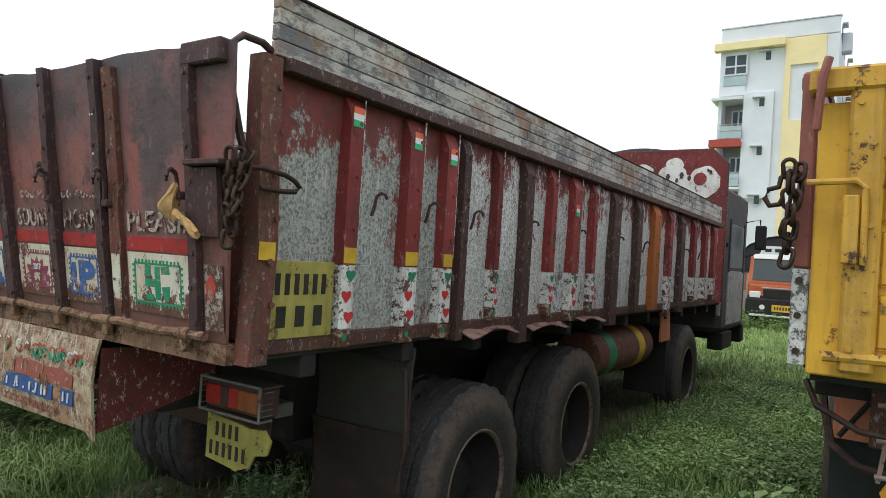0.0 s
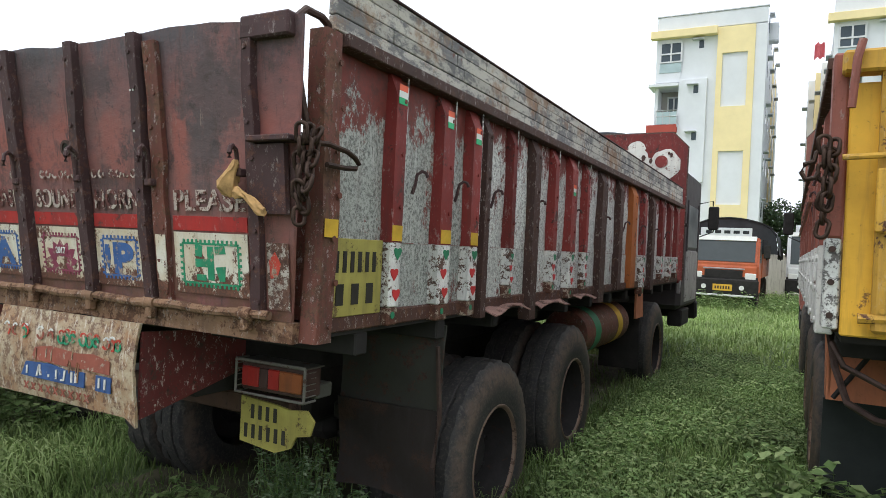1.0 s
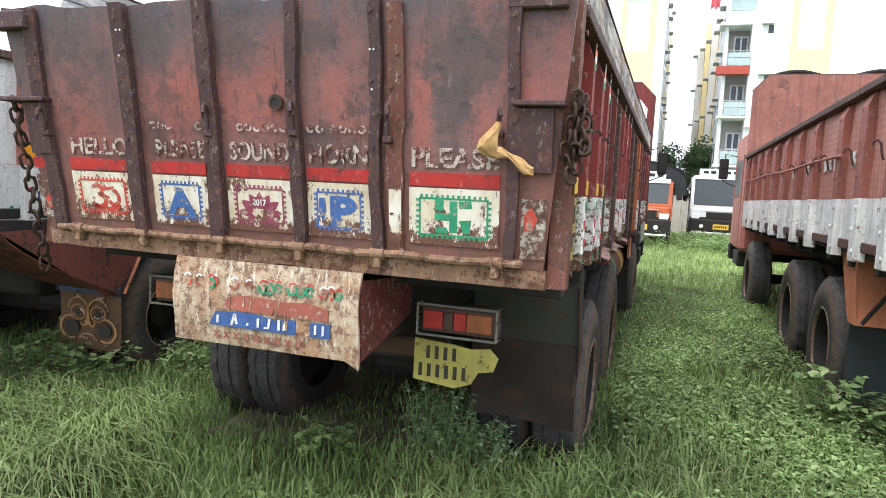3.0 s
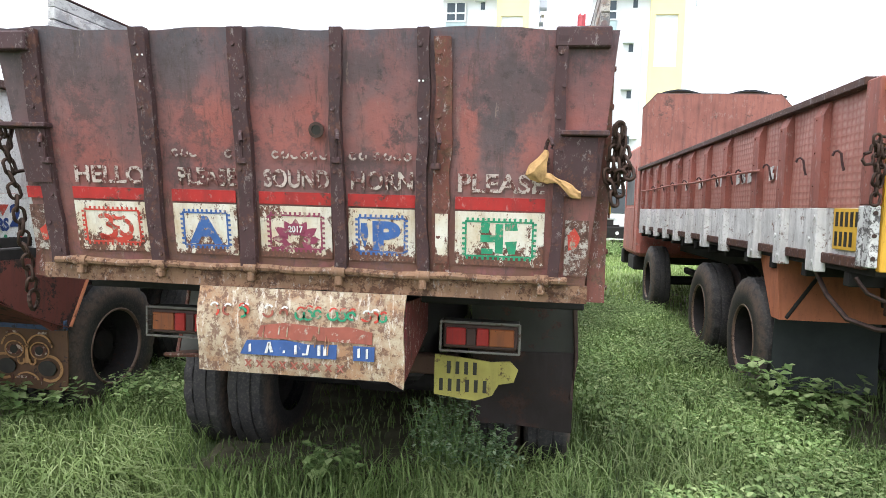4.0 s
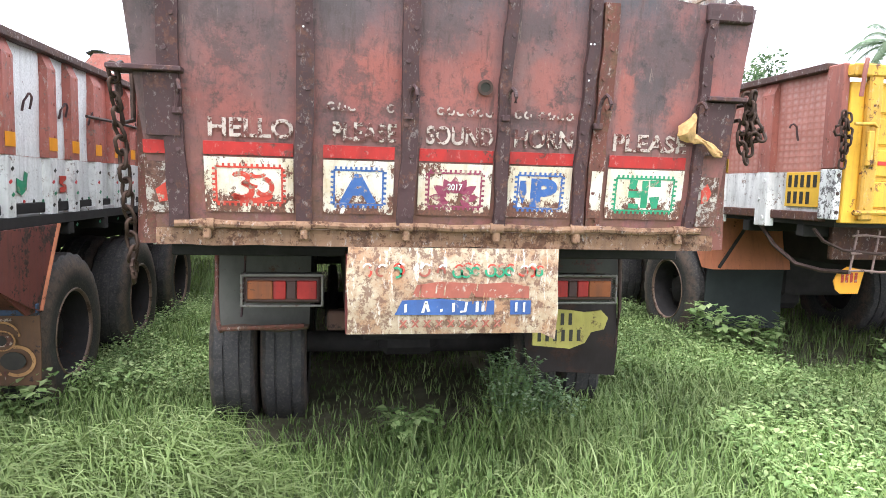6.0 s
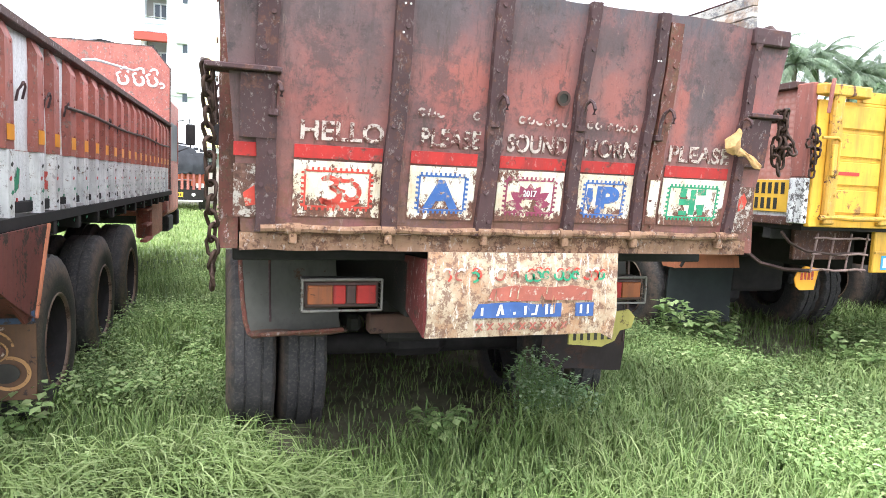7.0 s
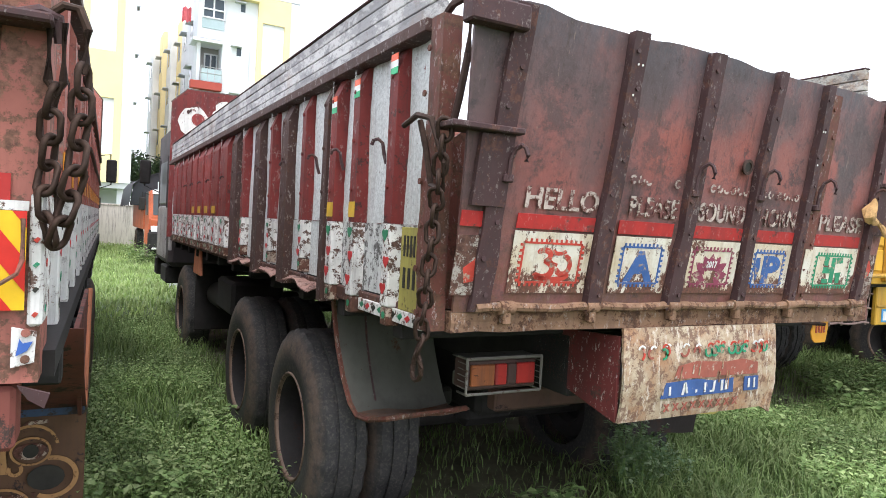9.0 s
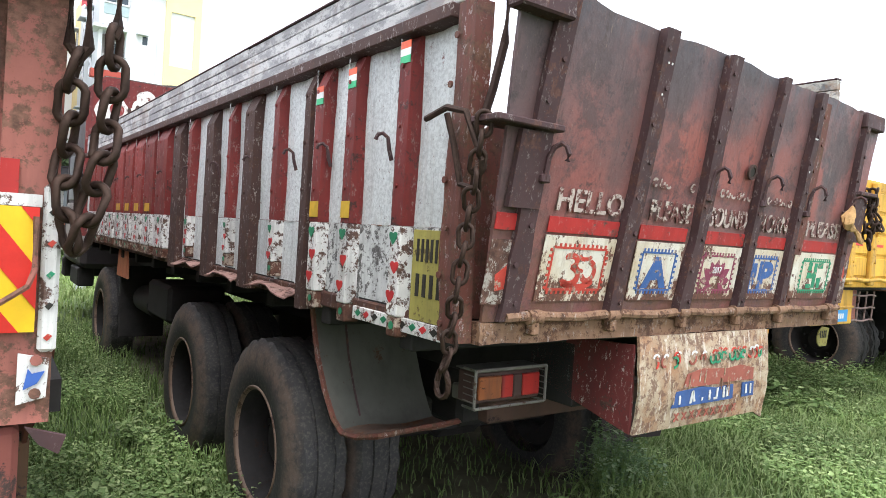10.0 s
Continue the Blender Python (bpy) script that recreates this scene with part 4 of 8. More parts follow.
    # ---- tailgate ----
    def gate(u, v):
        z = 1.232 + 0.965 * v
        x = (2 * u - 1) * tail_half(z)
        if v > 0.99:
            z += 0.007 * math.sin(u * 17 + 1) + 0.012 * noise.noise(Vector((u * 16, 0, 9)))
        return (x, tail_y(z, x) + 0.008 * noise.noise(Vector((x * 3, z * 3, 0))), z)
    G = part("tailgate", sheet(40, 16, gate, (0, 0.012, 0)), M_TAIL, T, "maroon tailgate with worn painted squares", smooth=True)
    def rib(x0, x1, z0, z1, deep, mat, name="rib"):
        bm = sheet(1, 24, lambda u, v: (x0 + (x1 - x0) * u + 0.005 * math.sin(v * 7 + x0 * 5) + 0.007 * noise.noise(Vector((v * 8, u * 2, x0 * 9))), tail_y(z0 + (z1 - z0) * v, x0) - deep, z0 + (z1 - z0) * v), (0, deep, 0))
        for k in range(8):
            z = z0 + (z1 - z0) * (0.06 + 0.125 * k)
            xr = x0 + (x1 - x0) * (0.3 if k % 2 else 0.7)
            rod(bm, [(xr, tail_y(z, xr) - deep, z), (xr, tail_y(z, xr) - deep - 0.006, z)], 0.009, 6)
        return part(name, bm, mat, G)
    rib(-1.125, -1.05, 1.235, 2.19, 0.022, M_RIB)
    rib(-0.64, -0.575, 1.235, 2.195, 0.034, M_RIB)
    rib(-0.235, -0.17, 1.235, 2.195, 0.036, M_RIB)
    rib(0.16, 0.21, 1.235, 2.195, 0.034, M_RIB)
    rib(0.505, 0.55, 1.235, 2.195, 0.034, M_RIB)
    rib(0.57, 0.635, 1.235, 2.165, 0.02, M_POSTEND)
    rib(1.03, 1.07, 1.235, 2.165, 0.03, M_RIB)
    # ears at the top corners and brackets half way up
    part("corner_ear", bx((-1.285, -0.255, 2.105), (-1.08, -0.19, 2.18), 0.006), M_RIB, G)
    part("corner_ear", bx((1.02, -0.165, 2.125), (1.222, -0.105, 2.2), 0.006), M_RIB, G)
    for s, xo, xi in ((-1, -1.3, -1.04), (1, 1.23, 1.05)):
        part("chain_bracket", bx((min(xo, xi), -0.20 if s < 0 else -0.15, 1.805), (max(xo, xi), -0.08, 1.825), 0.004), M_RIB, G)
        part("bracket_plate", sheet(1, 4, lambda u, v, xi=xi, s=s: (xi + s * 0.02 + s * 0.12 * u, tail_y(1.58 + 0.22 * v, xi) - 0.03, 1.58 + 0.22 * v), (0, 0.02, 0)), M_RIB, G)
    # hooks that stand out of the gate
    for x, z, h in ((-1.06, 1.72, 0.05), (-0.2, 1.74, 0.055), (0.19, 1.75, 0.055), (0.585, 1.74, 0.06), (1.005, 1.75, 0.04)):
        y = tail_y(z, x)
        pts = [(x - 0.008, y - 0.03, z - h), (x - 0.006, y - 0.038, z + 0.2 * h), (x, y - 0.05, z + 0.8 * h), (x + 0.008, y - 0.074, z + 1.05 * h), (x + 0.014, y - 0.088, z + 0.85 * h), (x + 0.018, y - 0.094, z + 0.4 * h), (x + 0.016, y - 0.09, z)]
        part("gate_hook", rod(nb(), pts, 0.008, 6), M_RIB, G, smooth=True)
        part("hook_staple", bx((x - 0.024, tail_y(z - h, x) - 0.045, z - h - 0.012), (x + 0.012, tail_y(z - h, x) - 0.01, z - h + 0.014), 0.004), M_RIB, G)
    # red stripe, squares and their drawings
    squares = [(-0.985, -0.65, M_INK_RED), (-0.535, -0.255, M_INK_BLUE), (-0.155, 0.15, M_INK_PLUM), (0.22, 0.495, M_INK_BLUE), (0.655, 1.005, M_INK_GREEN)]
    for x0, x1, ink in squares:
        part("red_stripe", outline(rect(0, 0, x1 - x0, 0.05), on_tail(x0, 1.518, 0.006), 0.003), M_REDBAND, G)
        part("painted_square", outline(rect(0, 0, x1 - x0, 0.215), on_tail(x0, 1.298, 0.006), 0.003), M_SQUARE, G)
        w = x1 - x0
        bm = nb()
        m = on_tail(x0, 1.298, 0.0095)
        def bar(u0, v0, u1, v1):
            q = outline(rect(u0, v0, u1, v1), m, 0.0015)
            me = bpy.data.meshes.new("t")
            q.to_mesh(me)
            q.free()
            bm.from_mesh(me)
            bpy.data.meshes.remove(me)
        a, b, c, d = 0.04, 0.035, w - 0.04, 0.18
        for (u0, v0, u1, v1) in ((a, b, c, b + 0.007), (a, d - 0.007, c, d), (a, b, a + 0.007, d), (c - 0.007, b, c, d)):
            bar(u0, v0, u1, v1)
        n = int((c - a) / 0.02)
        for k in range(n):
            u = a + (c - a) * (k + 0.25) / n
            bar(u, d, u + 0.009, d + 0.011)
            bar(u, b - 0.011, u + 0.009, b)
        n = int((d - b) / 0.02)
        for k in range(n):
            v = b + (d - b) * (k + 0.25) / n
            bar(a - 0.011, v, a, v + 0.009)
            bar(c, v, c + 0.011, v + 0.009)
        part("stamp_border", bm, ink, G)
    sq = squares
    def ink_bars(name, x, z, bars, ink, big=1.0, v0=0.0):
        bm = nb()
        m = on_tail(x, z, 0.0095)
        for pts in bars:
            q = outline([(u * big, v0 + (v - v0) * big) for u, v in pts], m, 0.0015)
            me = bpy.data.meshes.new("t")
            q.to_mesh(me)
            q.free()
            bm.from_mesh(me)
            bpy.data.meshes.remove(me)
        return part(name, bm, ink, G)
    def arc(cx, cy, r0, r1, a0, a1, n=12):
        o = [(cx + r1 * math.cos(radians(a0 + (a1 - a0) * k / n)), cy + r1 * math.sin(radians(a0 + (a1 - a0) * k / n))) for k in range(n + 1)]
        i = [(cx + r0 * math.cos(radians(a0 + (a1 - a0) * k / n)), cy + r0 * math.sin(radians(a0 + (a1 - a0) * k / n))) for k in range(n, -1, -1)]
        return o + i
    def ribbon(path, w):
        """A brush stroke along a path, w to each side, thinner at its ends."""
        sides = ([], [])
        for k, (x, y) in enumerate(path):
            (ax, ay), (ex, ey) = path[max(k - 1, 0)], path[min(k + 1, len(path) - 1)]
            ln = math.hypot(ex - ax, ey - ay) or 1e-6
            h = w * (0.6 if k in (0, len(path) - 1) else 1.0)
            for side, f in zip(sides, (h, -h)):
                side.append((x - (ey - ay) / ln * f, y + (ex - ax) / ln * f))
        return [sides[0] + sides[1][::-1]]
    def swing(cx, cy, rx, ry, a0, a1, n=10):
        return [(cx + rx * math.cos(radians(a0 + (a1 - a0) * k / n)), cy + ry * math.sin(radians(a0 + (a1 - a0) * k / n))) for k in range(n + 1)]
    for path, w in ((swing(-0.035, 0.132, 0.03, 0.02, 150, -80), 0.01), (swing(-0.03, 0.085, 0.04, 0.03, 90, -150), 0.012), (swing(0.01, 0.075, 0.075, 0.028, 200, 350), 0.01), (swing(0.055, 0.1, 0.03, 0.032, 200, 460), 0.01), (swing(0.03, 0.155, 0.03, 0.014, 190, 350), 0.007), ([(-0.01, 0.11), (0.03, 0.1)], 0.01)):
        ink_bars("sacred_sign", -0.985 + 0.1675, 1.298, ribbon(path, w), M_INK_RED)
    lettering("letter", "A", 0.15, on_tail(-0.472, 1.342, 0.0095), M_INK_BLUE, G, 0.15, bold=0.05)
    lettering("letter", "P", 0.15, on_tail(0.32, 1.342, 0.0095), M_INK_BLUE, G, 0.115, bold=0.06)
    ink_bars("blue_mark", 0.268, 1.352, [[(0.0, 0.05), (0.02, 0.0), (0.035, 0.05), (0.03, 0.1), (0.005, 0.1)]], M_INK_BLUE)
    for ang, ln, wd in ((90, 0.1, 0.02), (62, 0.1, 0.019), (118, 0.1, 0.019), (34, 0.108, 0.02), (146, 0.108, 0.02), (6, 0.105, 0.018), (174, 0.105, 0.018), (-20, 0.075, 0.012), (200, 0.075, 0.012)):
        ca, sa = math.cos(radians(ang)), math.sin(radians(ang))
        pts = [(ln * f, wd * math.sin(math.pi * f ** 1.3) * e) for e, fs in ((1, (0.3, 0.5, 0.7, 0.85, 0.95)), (-1, (1.0, 0.95, 0.85, 0.7, 0.5))) for f in fs]
        ink_bars("petal", -0.003, 1.298 + 0.068, [[(u * ca - v * sa, (u * sa + v * ca) * 0.95) for u, v in pts]], M_INK_PLUM)
    ink_bars("flower_heart", -0.003, 1.298 + 0.118, [[(0.042 * math.cos(2 * math.pi * k / 14), 0.026 * math.sin(2 * math.pi * k / 14)) for k in range(14)]], M_INK_PLUM)
    lettering("year_text", "2017", 0.036, on_tail(-0.034, 1.298 + 0.105, 0.0115), M_SKIRT, G, 0.062)
    ink_bars("green_sign", 0.83, 1.298 + 0.108, [rect(-0.062, -0.012, -0.012, 0.012), [(-0.062, 0.02), (-0.035, 0.018), (-0.03, 0.052), (-0.06, 0.055)], rect(-0.012, -0.05, 0.014, 0.05), [(0.02, 0.028), (0.062, 0.03), (0.058, 0.054), (0.018, 0.05)], [(0.02, -0.01), (0.06, -0.006), (0.055, -0.05), (0.034, -0.052)], rect(-0.058, -0.052, -0.02, -0.034)], M_INK_GREEN, 1.18)
    # lettering above the stripe
    for body, x, w in (("HELLO", -0.965, 0.315), ("PLEASE", -0.50, 0.25), ("SOUND", -0.13, 0.275), ("HORN", 0.235, 0.25), ("PLEASE", 0.665, 0.335)):
        lettering("lettering", body, 0.1, on_tail(x, 1.585, 0.008), M_LETTER if body in ("HELLO", "SOUND") or x > 0.6 else M_LETTERFADED, G, w)
    for x, w in ((-0.52, 0.12), (-0.29, 0.05), (-0.09, 0.24), (0.23, 0.08), (0.33, 0.16)):
        n = max(1, int(w / 0.04))
        for k in range(n):
            part("script_bar", outline(arc(0.014, 0.016, 0.009, 0.017, 40 + 70 * (k % 3), 330 + 50 * (k % 2), 8), on_tail(x + w * k / n, 1.70, 0.008), 0.002), M_LETTER, G)
    # painted scraps on the wings, a rag, a peep hole
    part("wing_paint", outline(rect(0, 0, 0.1, 0.2), on_tail(-1.2, 1.29, 0.006), 0.003), M_WING, G)
    part("wing_stripe", outline(rect(0, 0, 0.09, 0.05), on_tail(-1.2, 1.515, 0.006), 0.003), M_REDBAND, G)
    part("wing_paint", outline(rect(0, 0, 0.09, 0.22), on_tail(1.085, 1.27, 0.006), 0.003), M_WING, G)
    part("rib_paint", outline(rect(0, 0, 0.05, 0.2), on_tail(0.578, 1.3, 0.0225), 0.003), M_SQUARE, G)
    for x, z in ((0.515, 2.0), (0.53, 2.0), (-0.61, 2.09), (-0.59, 2.09), (-0.61, 1.99), (0.52, 1.86)):
        part("bolt_hole", outline(disc(0.004, 8), on_tail(x, z, 0.036), 0.002), M_FLAG_W, G)
    part("peep_hole", outline(disc(0.02, 14), on_tail(0.098, 1.815, 0.008), 0.004), M_BAR, G)
    part("peep_ring", outline(arc(0, 0, 0.02, 0.031, 20, 380, 16), on_tail(0.098, 1.815, 0.008), 0.008), M_ROD, G)
    part("red_scrap", outline([(0, 0), (0.05, 0.01), (0.06, 0.06), (0.085, 0.12), (0.06, 0.15), (0.03, 0.08), (-0.01, 0.05)], on_tail(-1.155, 1.33, 0.0095), 0.0015), M_INK_RED, G)
    part("red_scrap", outline([(0, 0), (0.03, 0.01), (0.045, 0.05), (0.02, 0.09), (-0.005, 0.06)], on_tail(1.1, 1.37, 0.0095), 0.0015), M_INK_RED, G)
    rag = nb()
    ry = tail_y(1.7, 1.0)
    # a bunched knot hanging from the hook, and a twisted tail
    def fold(path, width, thick, seed):
        """A crumpled strip of cloth along a path; width and thick at each point."""
        rows = []
        for k, (p, w, t) in enumerate(zip(path, width, thick)):
            row = []
            for n in range(18):
                a = 2 * math.pi * n / 18
                q = 1 + 0.35 * noise.noise(Vector((2.2 * math.cos(a), 2.2 * math.sin(a), seed + 0.6 * k))) + 0.16 * math.sin(5 * a + k)
                row.append(rag.verts.new((p[0] + w * q * math.cos(a), p[1] + t * q * math.sin(a), p[2] + 0.25 * w * math.sin(2 * a + k))))
            rows.append(row)
        for a, b in zip(rows, rows[1:]):
            for n in range(18):
                rag.faces.new((a[n], a[(n + 1) % 18], b[(n + 1) % 18], b[n]))
        rag.faces.new(rows[0])
        rag.faces.new(rows[-1])
    yy = ry - 0.05
    fold([(1.0, yy, 1.75), (0.998, yy, 1.735), (0.988, yy, 1.715), (0.972, yy, 1.69), (0.968, yy, 1.665), (0.975, yy, 1.645), (0.985, yy, 1.63)], (0.006, 0.014, 0.02, 0.034, 0.036, 0.026, 0.008), (0.006, 0.012, 0.02, 0.028, 0.026, 0.02, 0.006), 3)
    def tail(f):
        return (0.985 + 0.15 * f, yy, 1.645 - 0.05 * f + 0.012 * math.sin(f * 5))
    rows = []
    for k in range(15):
        f = k / 14
        p, w = tail(f), 0.014 + 0.006 * math.sin(f * 11) + 0.006 * f
        rows.append([rag.verts.new((p[0] + 0.004 * noise.noise(Vector((k, n, 1))), p[1] + (0.008 + 0.004 * math.sin(2 * n + k)) * math.sin(2 * math.pi * n / 12), p[2] + w * (1 + 0.25 * noise.noise(Vector((k * 0.7, n * 0.9, 8)))) * math.cos(2 * math.pi * n / 12))) for n in range(12)])
    for a, b in zip(rows, rows[1:]):
        for n in range(12):
            rag.faces.new((a[n], a[(n + 1) % 12], b[(n + 1) % 12], b[n]))
    rag.faces.new(rows[0])
    rag.faces.new(rows[-1])
    part("tied_rag", rag, M_CLOTH, T, "ochre rag tied to the gate hook", smooth=True)
    # ---- rear beam, hinge pipe, lamps, boards ----
    part("rear_beam", sheet(24, 4, lambda u, v: (-1.175 + 2.355 * u, -0.03 - 0.004 * noise.noise(Vector((u * 30, v * 3, 0))), 1.162 + 0.008 * noise.noise(Vector((u * 40, 0, 4))) * (v < 0.1) + 0.068 * v), (0, 0.13, 0)), M_BEAM, T)
    part("hinge_pipe", rod(nb(), [(-1.1 + 0.11 * k, -0.055, 1.248 + 0.004 * math.sin(k * 1.7)) for k in range(21)], 0.016, 8), M_BEAM, T, smooth=True)
    for x in (-0.98, -0.61, -0.2, 0.18, 0.53, 1.0):
        part("hinge_knuckle", rod(nb(), [(x - 0.028, -0.055, 1.248), (x + 0.028, -0.055, 1.248)], 0.024, 10), M_BEAM, T, smooth=True)
        part("hinge_strap", bx((x - 0.015, -0.072, 1.19), (x + 0.015, -0.034, 1.25), 0.006), M_BEAM, T)
    # scuffed board with its box sides
    B = part("rear_board", sheet(14, 10, lambda u, v: (-0.435 + 0.895 * u + 0.004 * math.sin(v * 7), -0.045 - 0.02 * math.sin(v * 3.1) + 0.006 * noise.noise(Vector((u * 9, v * 9, 1))), 0.80 + 0.362 * v + 0.012 * noise.noise(Vector((u * 14, 0, 5))) * (v < 0.05) - (0.03 if (u > 0.93 and v < 0.05) else 0)), (0, 0.012, 0)), M_BOARD, T, "scuffed cream board with faded painted stripes", smooth=True)
    for x0, x1 in ((-0.44, -0.425), (0.448, 0.463)):
        part("board_side", outline([(-0.03, 0.8), (-0.03, 1.13), (0.5, 1.1), (0.5, 0.92)], pose(x0, 0, 0, 90, 0, 90), x1 - x0), M_BOARDSIDE, B)
    part("board_stripe", outline([(0, 0.004), (0.24, 0), (0.25, 0.03), (0.27, 0.004), (0.5, 0), (0.5, 0.05), (0.4, 0.068), (0.3, 0.06), (0.12, 0.07), (0.02, 0.055)], facing_back(-0.17, -0.066, 0.955), 0.003), M_BOARDRED, B)
    part("board_stripe", outline([(0, 0), (0.42, 0), (0.42, 0.06), (0.3, 0.055), (0.2, 0.068), (0.03, 0.06)], facing_back(-0.24, -0.064, 0.885), 0.004), M_BLUEBAND, B)
    part("board_stripe", outline(rect(0, 0, 0.09, 0.06), facing_back(0.25, -0.064, 0.885), 0.004), M_BLUEBAND, B)
    rs = random.Random(4)
    def scroll(x, z, r, mt, a0, a1, w=0.009, off=0.0655):
        part("script_bar", outline(arc(0, 0, r - w, r, a0, a1, 8), facing_back(x, -off, z), 0.003), mt, B)
    for x, r, mt, a0, a1 in ((-0.36, 0.026, M_INK_RED, -60, 60), (-0.3, 0.022, M_BOARDRED, 100, 300), (-0.235, 0.024, M_INK_GREEN, -100, 120), (-0.22, 0.02, M_INK_RED, -90, 100), (-0.12, 0.026, M_BOARDRED, 200, 380), (-0.05, 0.02, M_BOARDRED, -30, 200), (0.02, 0.024, M_INK_GREEN, 150, 400), (0.055, 0.024, M_INK_GREEN, -190, 90), (0.095, 0.02, M_INK_GREEN, 20, 330), (0.16, 0.026, M_INK_GREEN, 160, 420), (0.2, 0.022, M_INK_GREEN, -170, 100), (0.24, 0.02, M_INK_GREEN, 0, 300), (0.3, 0.024, M_INK_RED, -150, 60), (0.335, 0.024, M_INK_RED, -90, 90), (0.37, 0.02, M_INK_GREEN, 120, 400)):
        scroll(x, 1.066 + rs.uniform(-0.006, 0.006), r, mt, a0, a1)
        scroll(x + 0.006, 1.082 + rs.uniform(-0.004, 0.006), r * 0.8, M_INK_RED if mt is M_INK_GREEN else M_SKIRT, 30, 170, 0.007, 0.0675)
    for x, u, v, tilt in ((-0.2, 0.01, 0.035, 0.0), (-0.13, 0.012, 0.045, 0.012), (-0.105, 0.012, 0.045, -0.012), (-0.05, 0.009, 0.012, 0.0), (0.0, 0.01, 0.04, 0.0), (0.035, 0.024, 0.008, 0.0), (0.05, 0.01, 0.042, 0.006), (0.1, 0.012, 0.045, 0.0), (0.125, 0.012, 0.04, 0.0), (0.27, 0.01, 0.04, 0.0), (0.305, 0.009, 0.042, 0.0)):
        part("script_bar", outline([(0, 0), (u, 0.002), (u + tilt, v), (tilt, v * 0.95)], facing_back(x, -0.0695, 0.893 + rs.uniform(0, 0.006)), 0.003), M_SKIRT, B)
    for k in range(10):
        part("scratch", outline([(0, 0), (0.006, 0), (0.01, rs.uniform(0.03, 0.09)), (0.003, 0.03)], facing_back(rs.uniform(-0.28, 0.4), -0.0695, rs.uniform(0.87, 1.0)), 0.003), M_BOARD, B)
    for k in range(9):
        part("zigzag_bar", outline([(0, 0), (0.008, 0), (0.034, 0.03), (0.025, 0.03)], facing_back(-0.22 + 0.05 * k, -0.064, 0.832), 0.003), M_BOARDRED, B)
        part("zigzag_bar", outline([(0.025, 0), (0.033, 0), (0.008, 0.03), (0, 0.03)], facing_back(-0.22 + 0.05 * k, -0.0645, 0.832), 0.003), M_BOARDRED, B)
    # tail lamps in their cages
    for x0, x1, z0, z1, y in ((-0.89, -0.551, 0.866, 0.988, 0.325), (0.557, 0.905, 0.866, 0.984, 0.385)):
        L = part("tail_lamp", bx((x0, y, z0), (x1, y + 0.1, z1), 0.008), M_LAMP_BODY, T)
        w = x1 - x0 - 0.03
        for a, b, mt in ((0.0, 0.36, M_LAMP_AMB), (0.37, 0.55, M_LAMP_RED), (0.56, 0.70, M_LAMP_BODY), (0.71, 1.0, M_LAMP_RED)):
            if x0 > 0:
                a, b = 1 - b, 1 - a
            part("lens", bx((x0 + 0.015 + w * a, y - 0.014, z0 + 0.018), (x0 + 0.015 + w * b, y + 0.002, z1 - 0.018), 0.004), mt, L)
        cage = nb()
        for (p, q) in (((x0 - 0.01, z0 - 0.01), (x1 + 0.01, z0 - 0.01)), ((x0 - 0.01, z1 + 0.01), (x1 + 0.01, z1 + 0.01)), ((x0 - 0.01, z0 - 0.01), (x0 - 0.01, z1 + 0.01)), ((x1 + 0.01, z0 - 0.01), (x1 + 0.01, z1 + 0.01))):
            rod(cage, [(p[0], y - 0.02, p[1]), (q[0], y - 0.02, q[1])], 0.006, 6)
            rod(cage, [(p[0], y - 0.02, p[1]), (p[0], y + 0.05, p[1])], 0.005, 6)
        for k in range(5):
            zz = z0 + (z1 - z0) * (0.1 + 0.2 * k)
            for x in (x0 - 0.01, x1 + 0.01):
                rod(cage, [(x, y - 0.02, zz), (x, y + 0.05, zz)], 0.0025, 5)
        part("lamp_hood", bx((x0 - 0.006, y - 0.022, z1 + 0.001), (x1 + 0.006, y + 0.11, z1 + 0.007), 0.002), M_FENDER, L)
        part("lamp_cage", cage, M_CAGE, L)
        part("lamp_bracket", bx((x0 + 0.05, y + 0.101, z0 - 0.02), (x1 - 0.02, y + 0.2, z0 + 0.04), 0.006), M_FENDER, L)
    # hanging plate of uneven outline, its characters as bars
    P = part("hanging_plate", outline([(0, 0.02), (0.2, 0.0), (0.28, 0.03), (0.31, 0.085), (0.38, 0.1), (0.4, 0.16), (0.36, 0.2), (0.27, 0.19), (0.2, 0.2), (0.0, 0.215)], facing_back(0.512, 0.45, 0.605), 0.012), M_YELLOWPLATE, T, "yellow hanging plate of uneven outline")
    for r, n, x0 in ((0, 4, 0.06), (1, 6, 0.025)):
        for k in range(n):
            part("plate_bar", outline(rect(0, 0, 0.018, 0.06), facing_back(0.512 + x0 + 0.042 * k, 0.4375, 0.73 - 0.085 * r), 0.002), M_BAR, P)
    part("rear_cross_member", bx((-0.52, 0.66, 0.66), (0.6, 0.74, 0.76), 0.01), M_RUSTBAR, T)
    # mud flaps and the bent fender
    part("flap_plate", sheet(8, 8, lambda u, v: (0.63 + 0.57 * u, 0.985 + 0.014 * math.sin(v * 4 + u * 3) + 0.03 * max(0.0, u - 0.62), 0.70 + 0.44 * v), (0, 0.01, 0)), M_FENDERDARK, T, "creased grey-green metal plate above the mud flap", smooth=True)
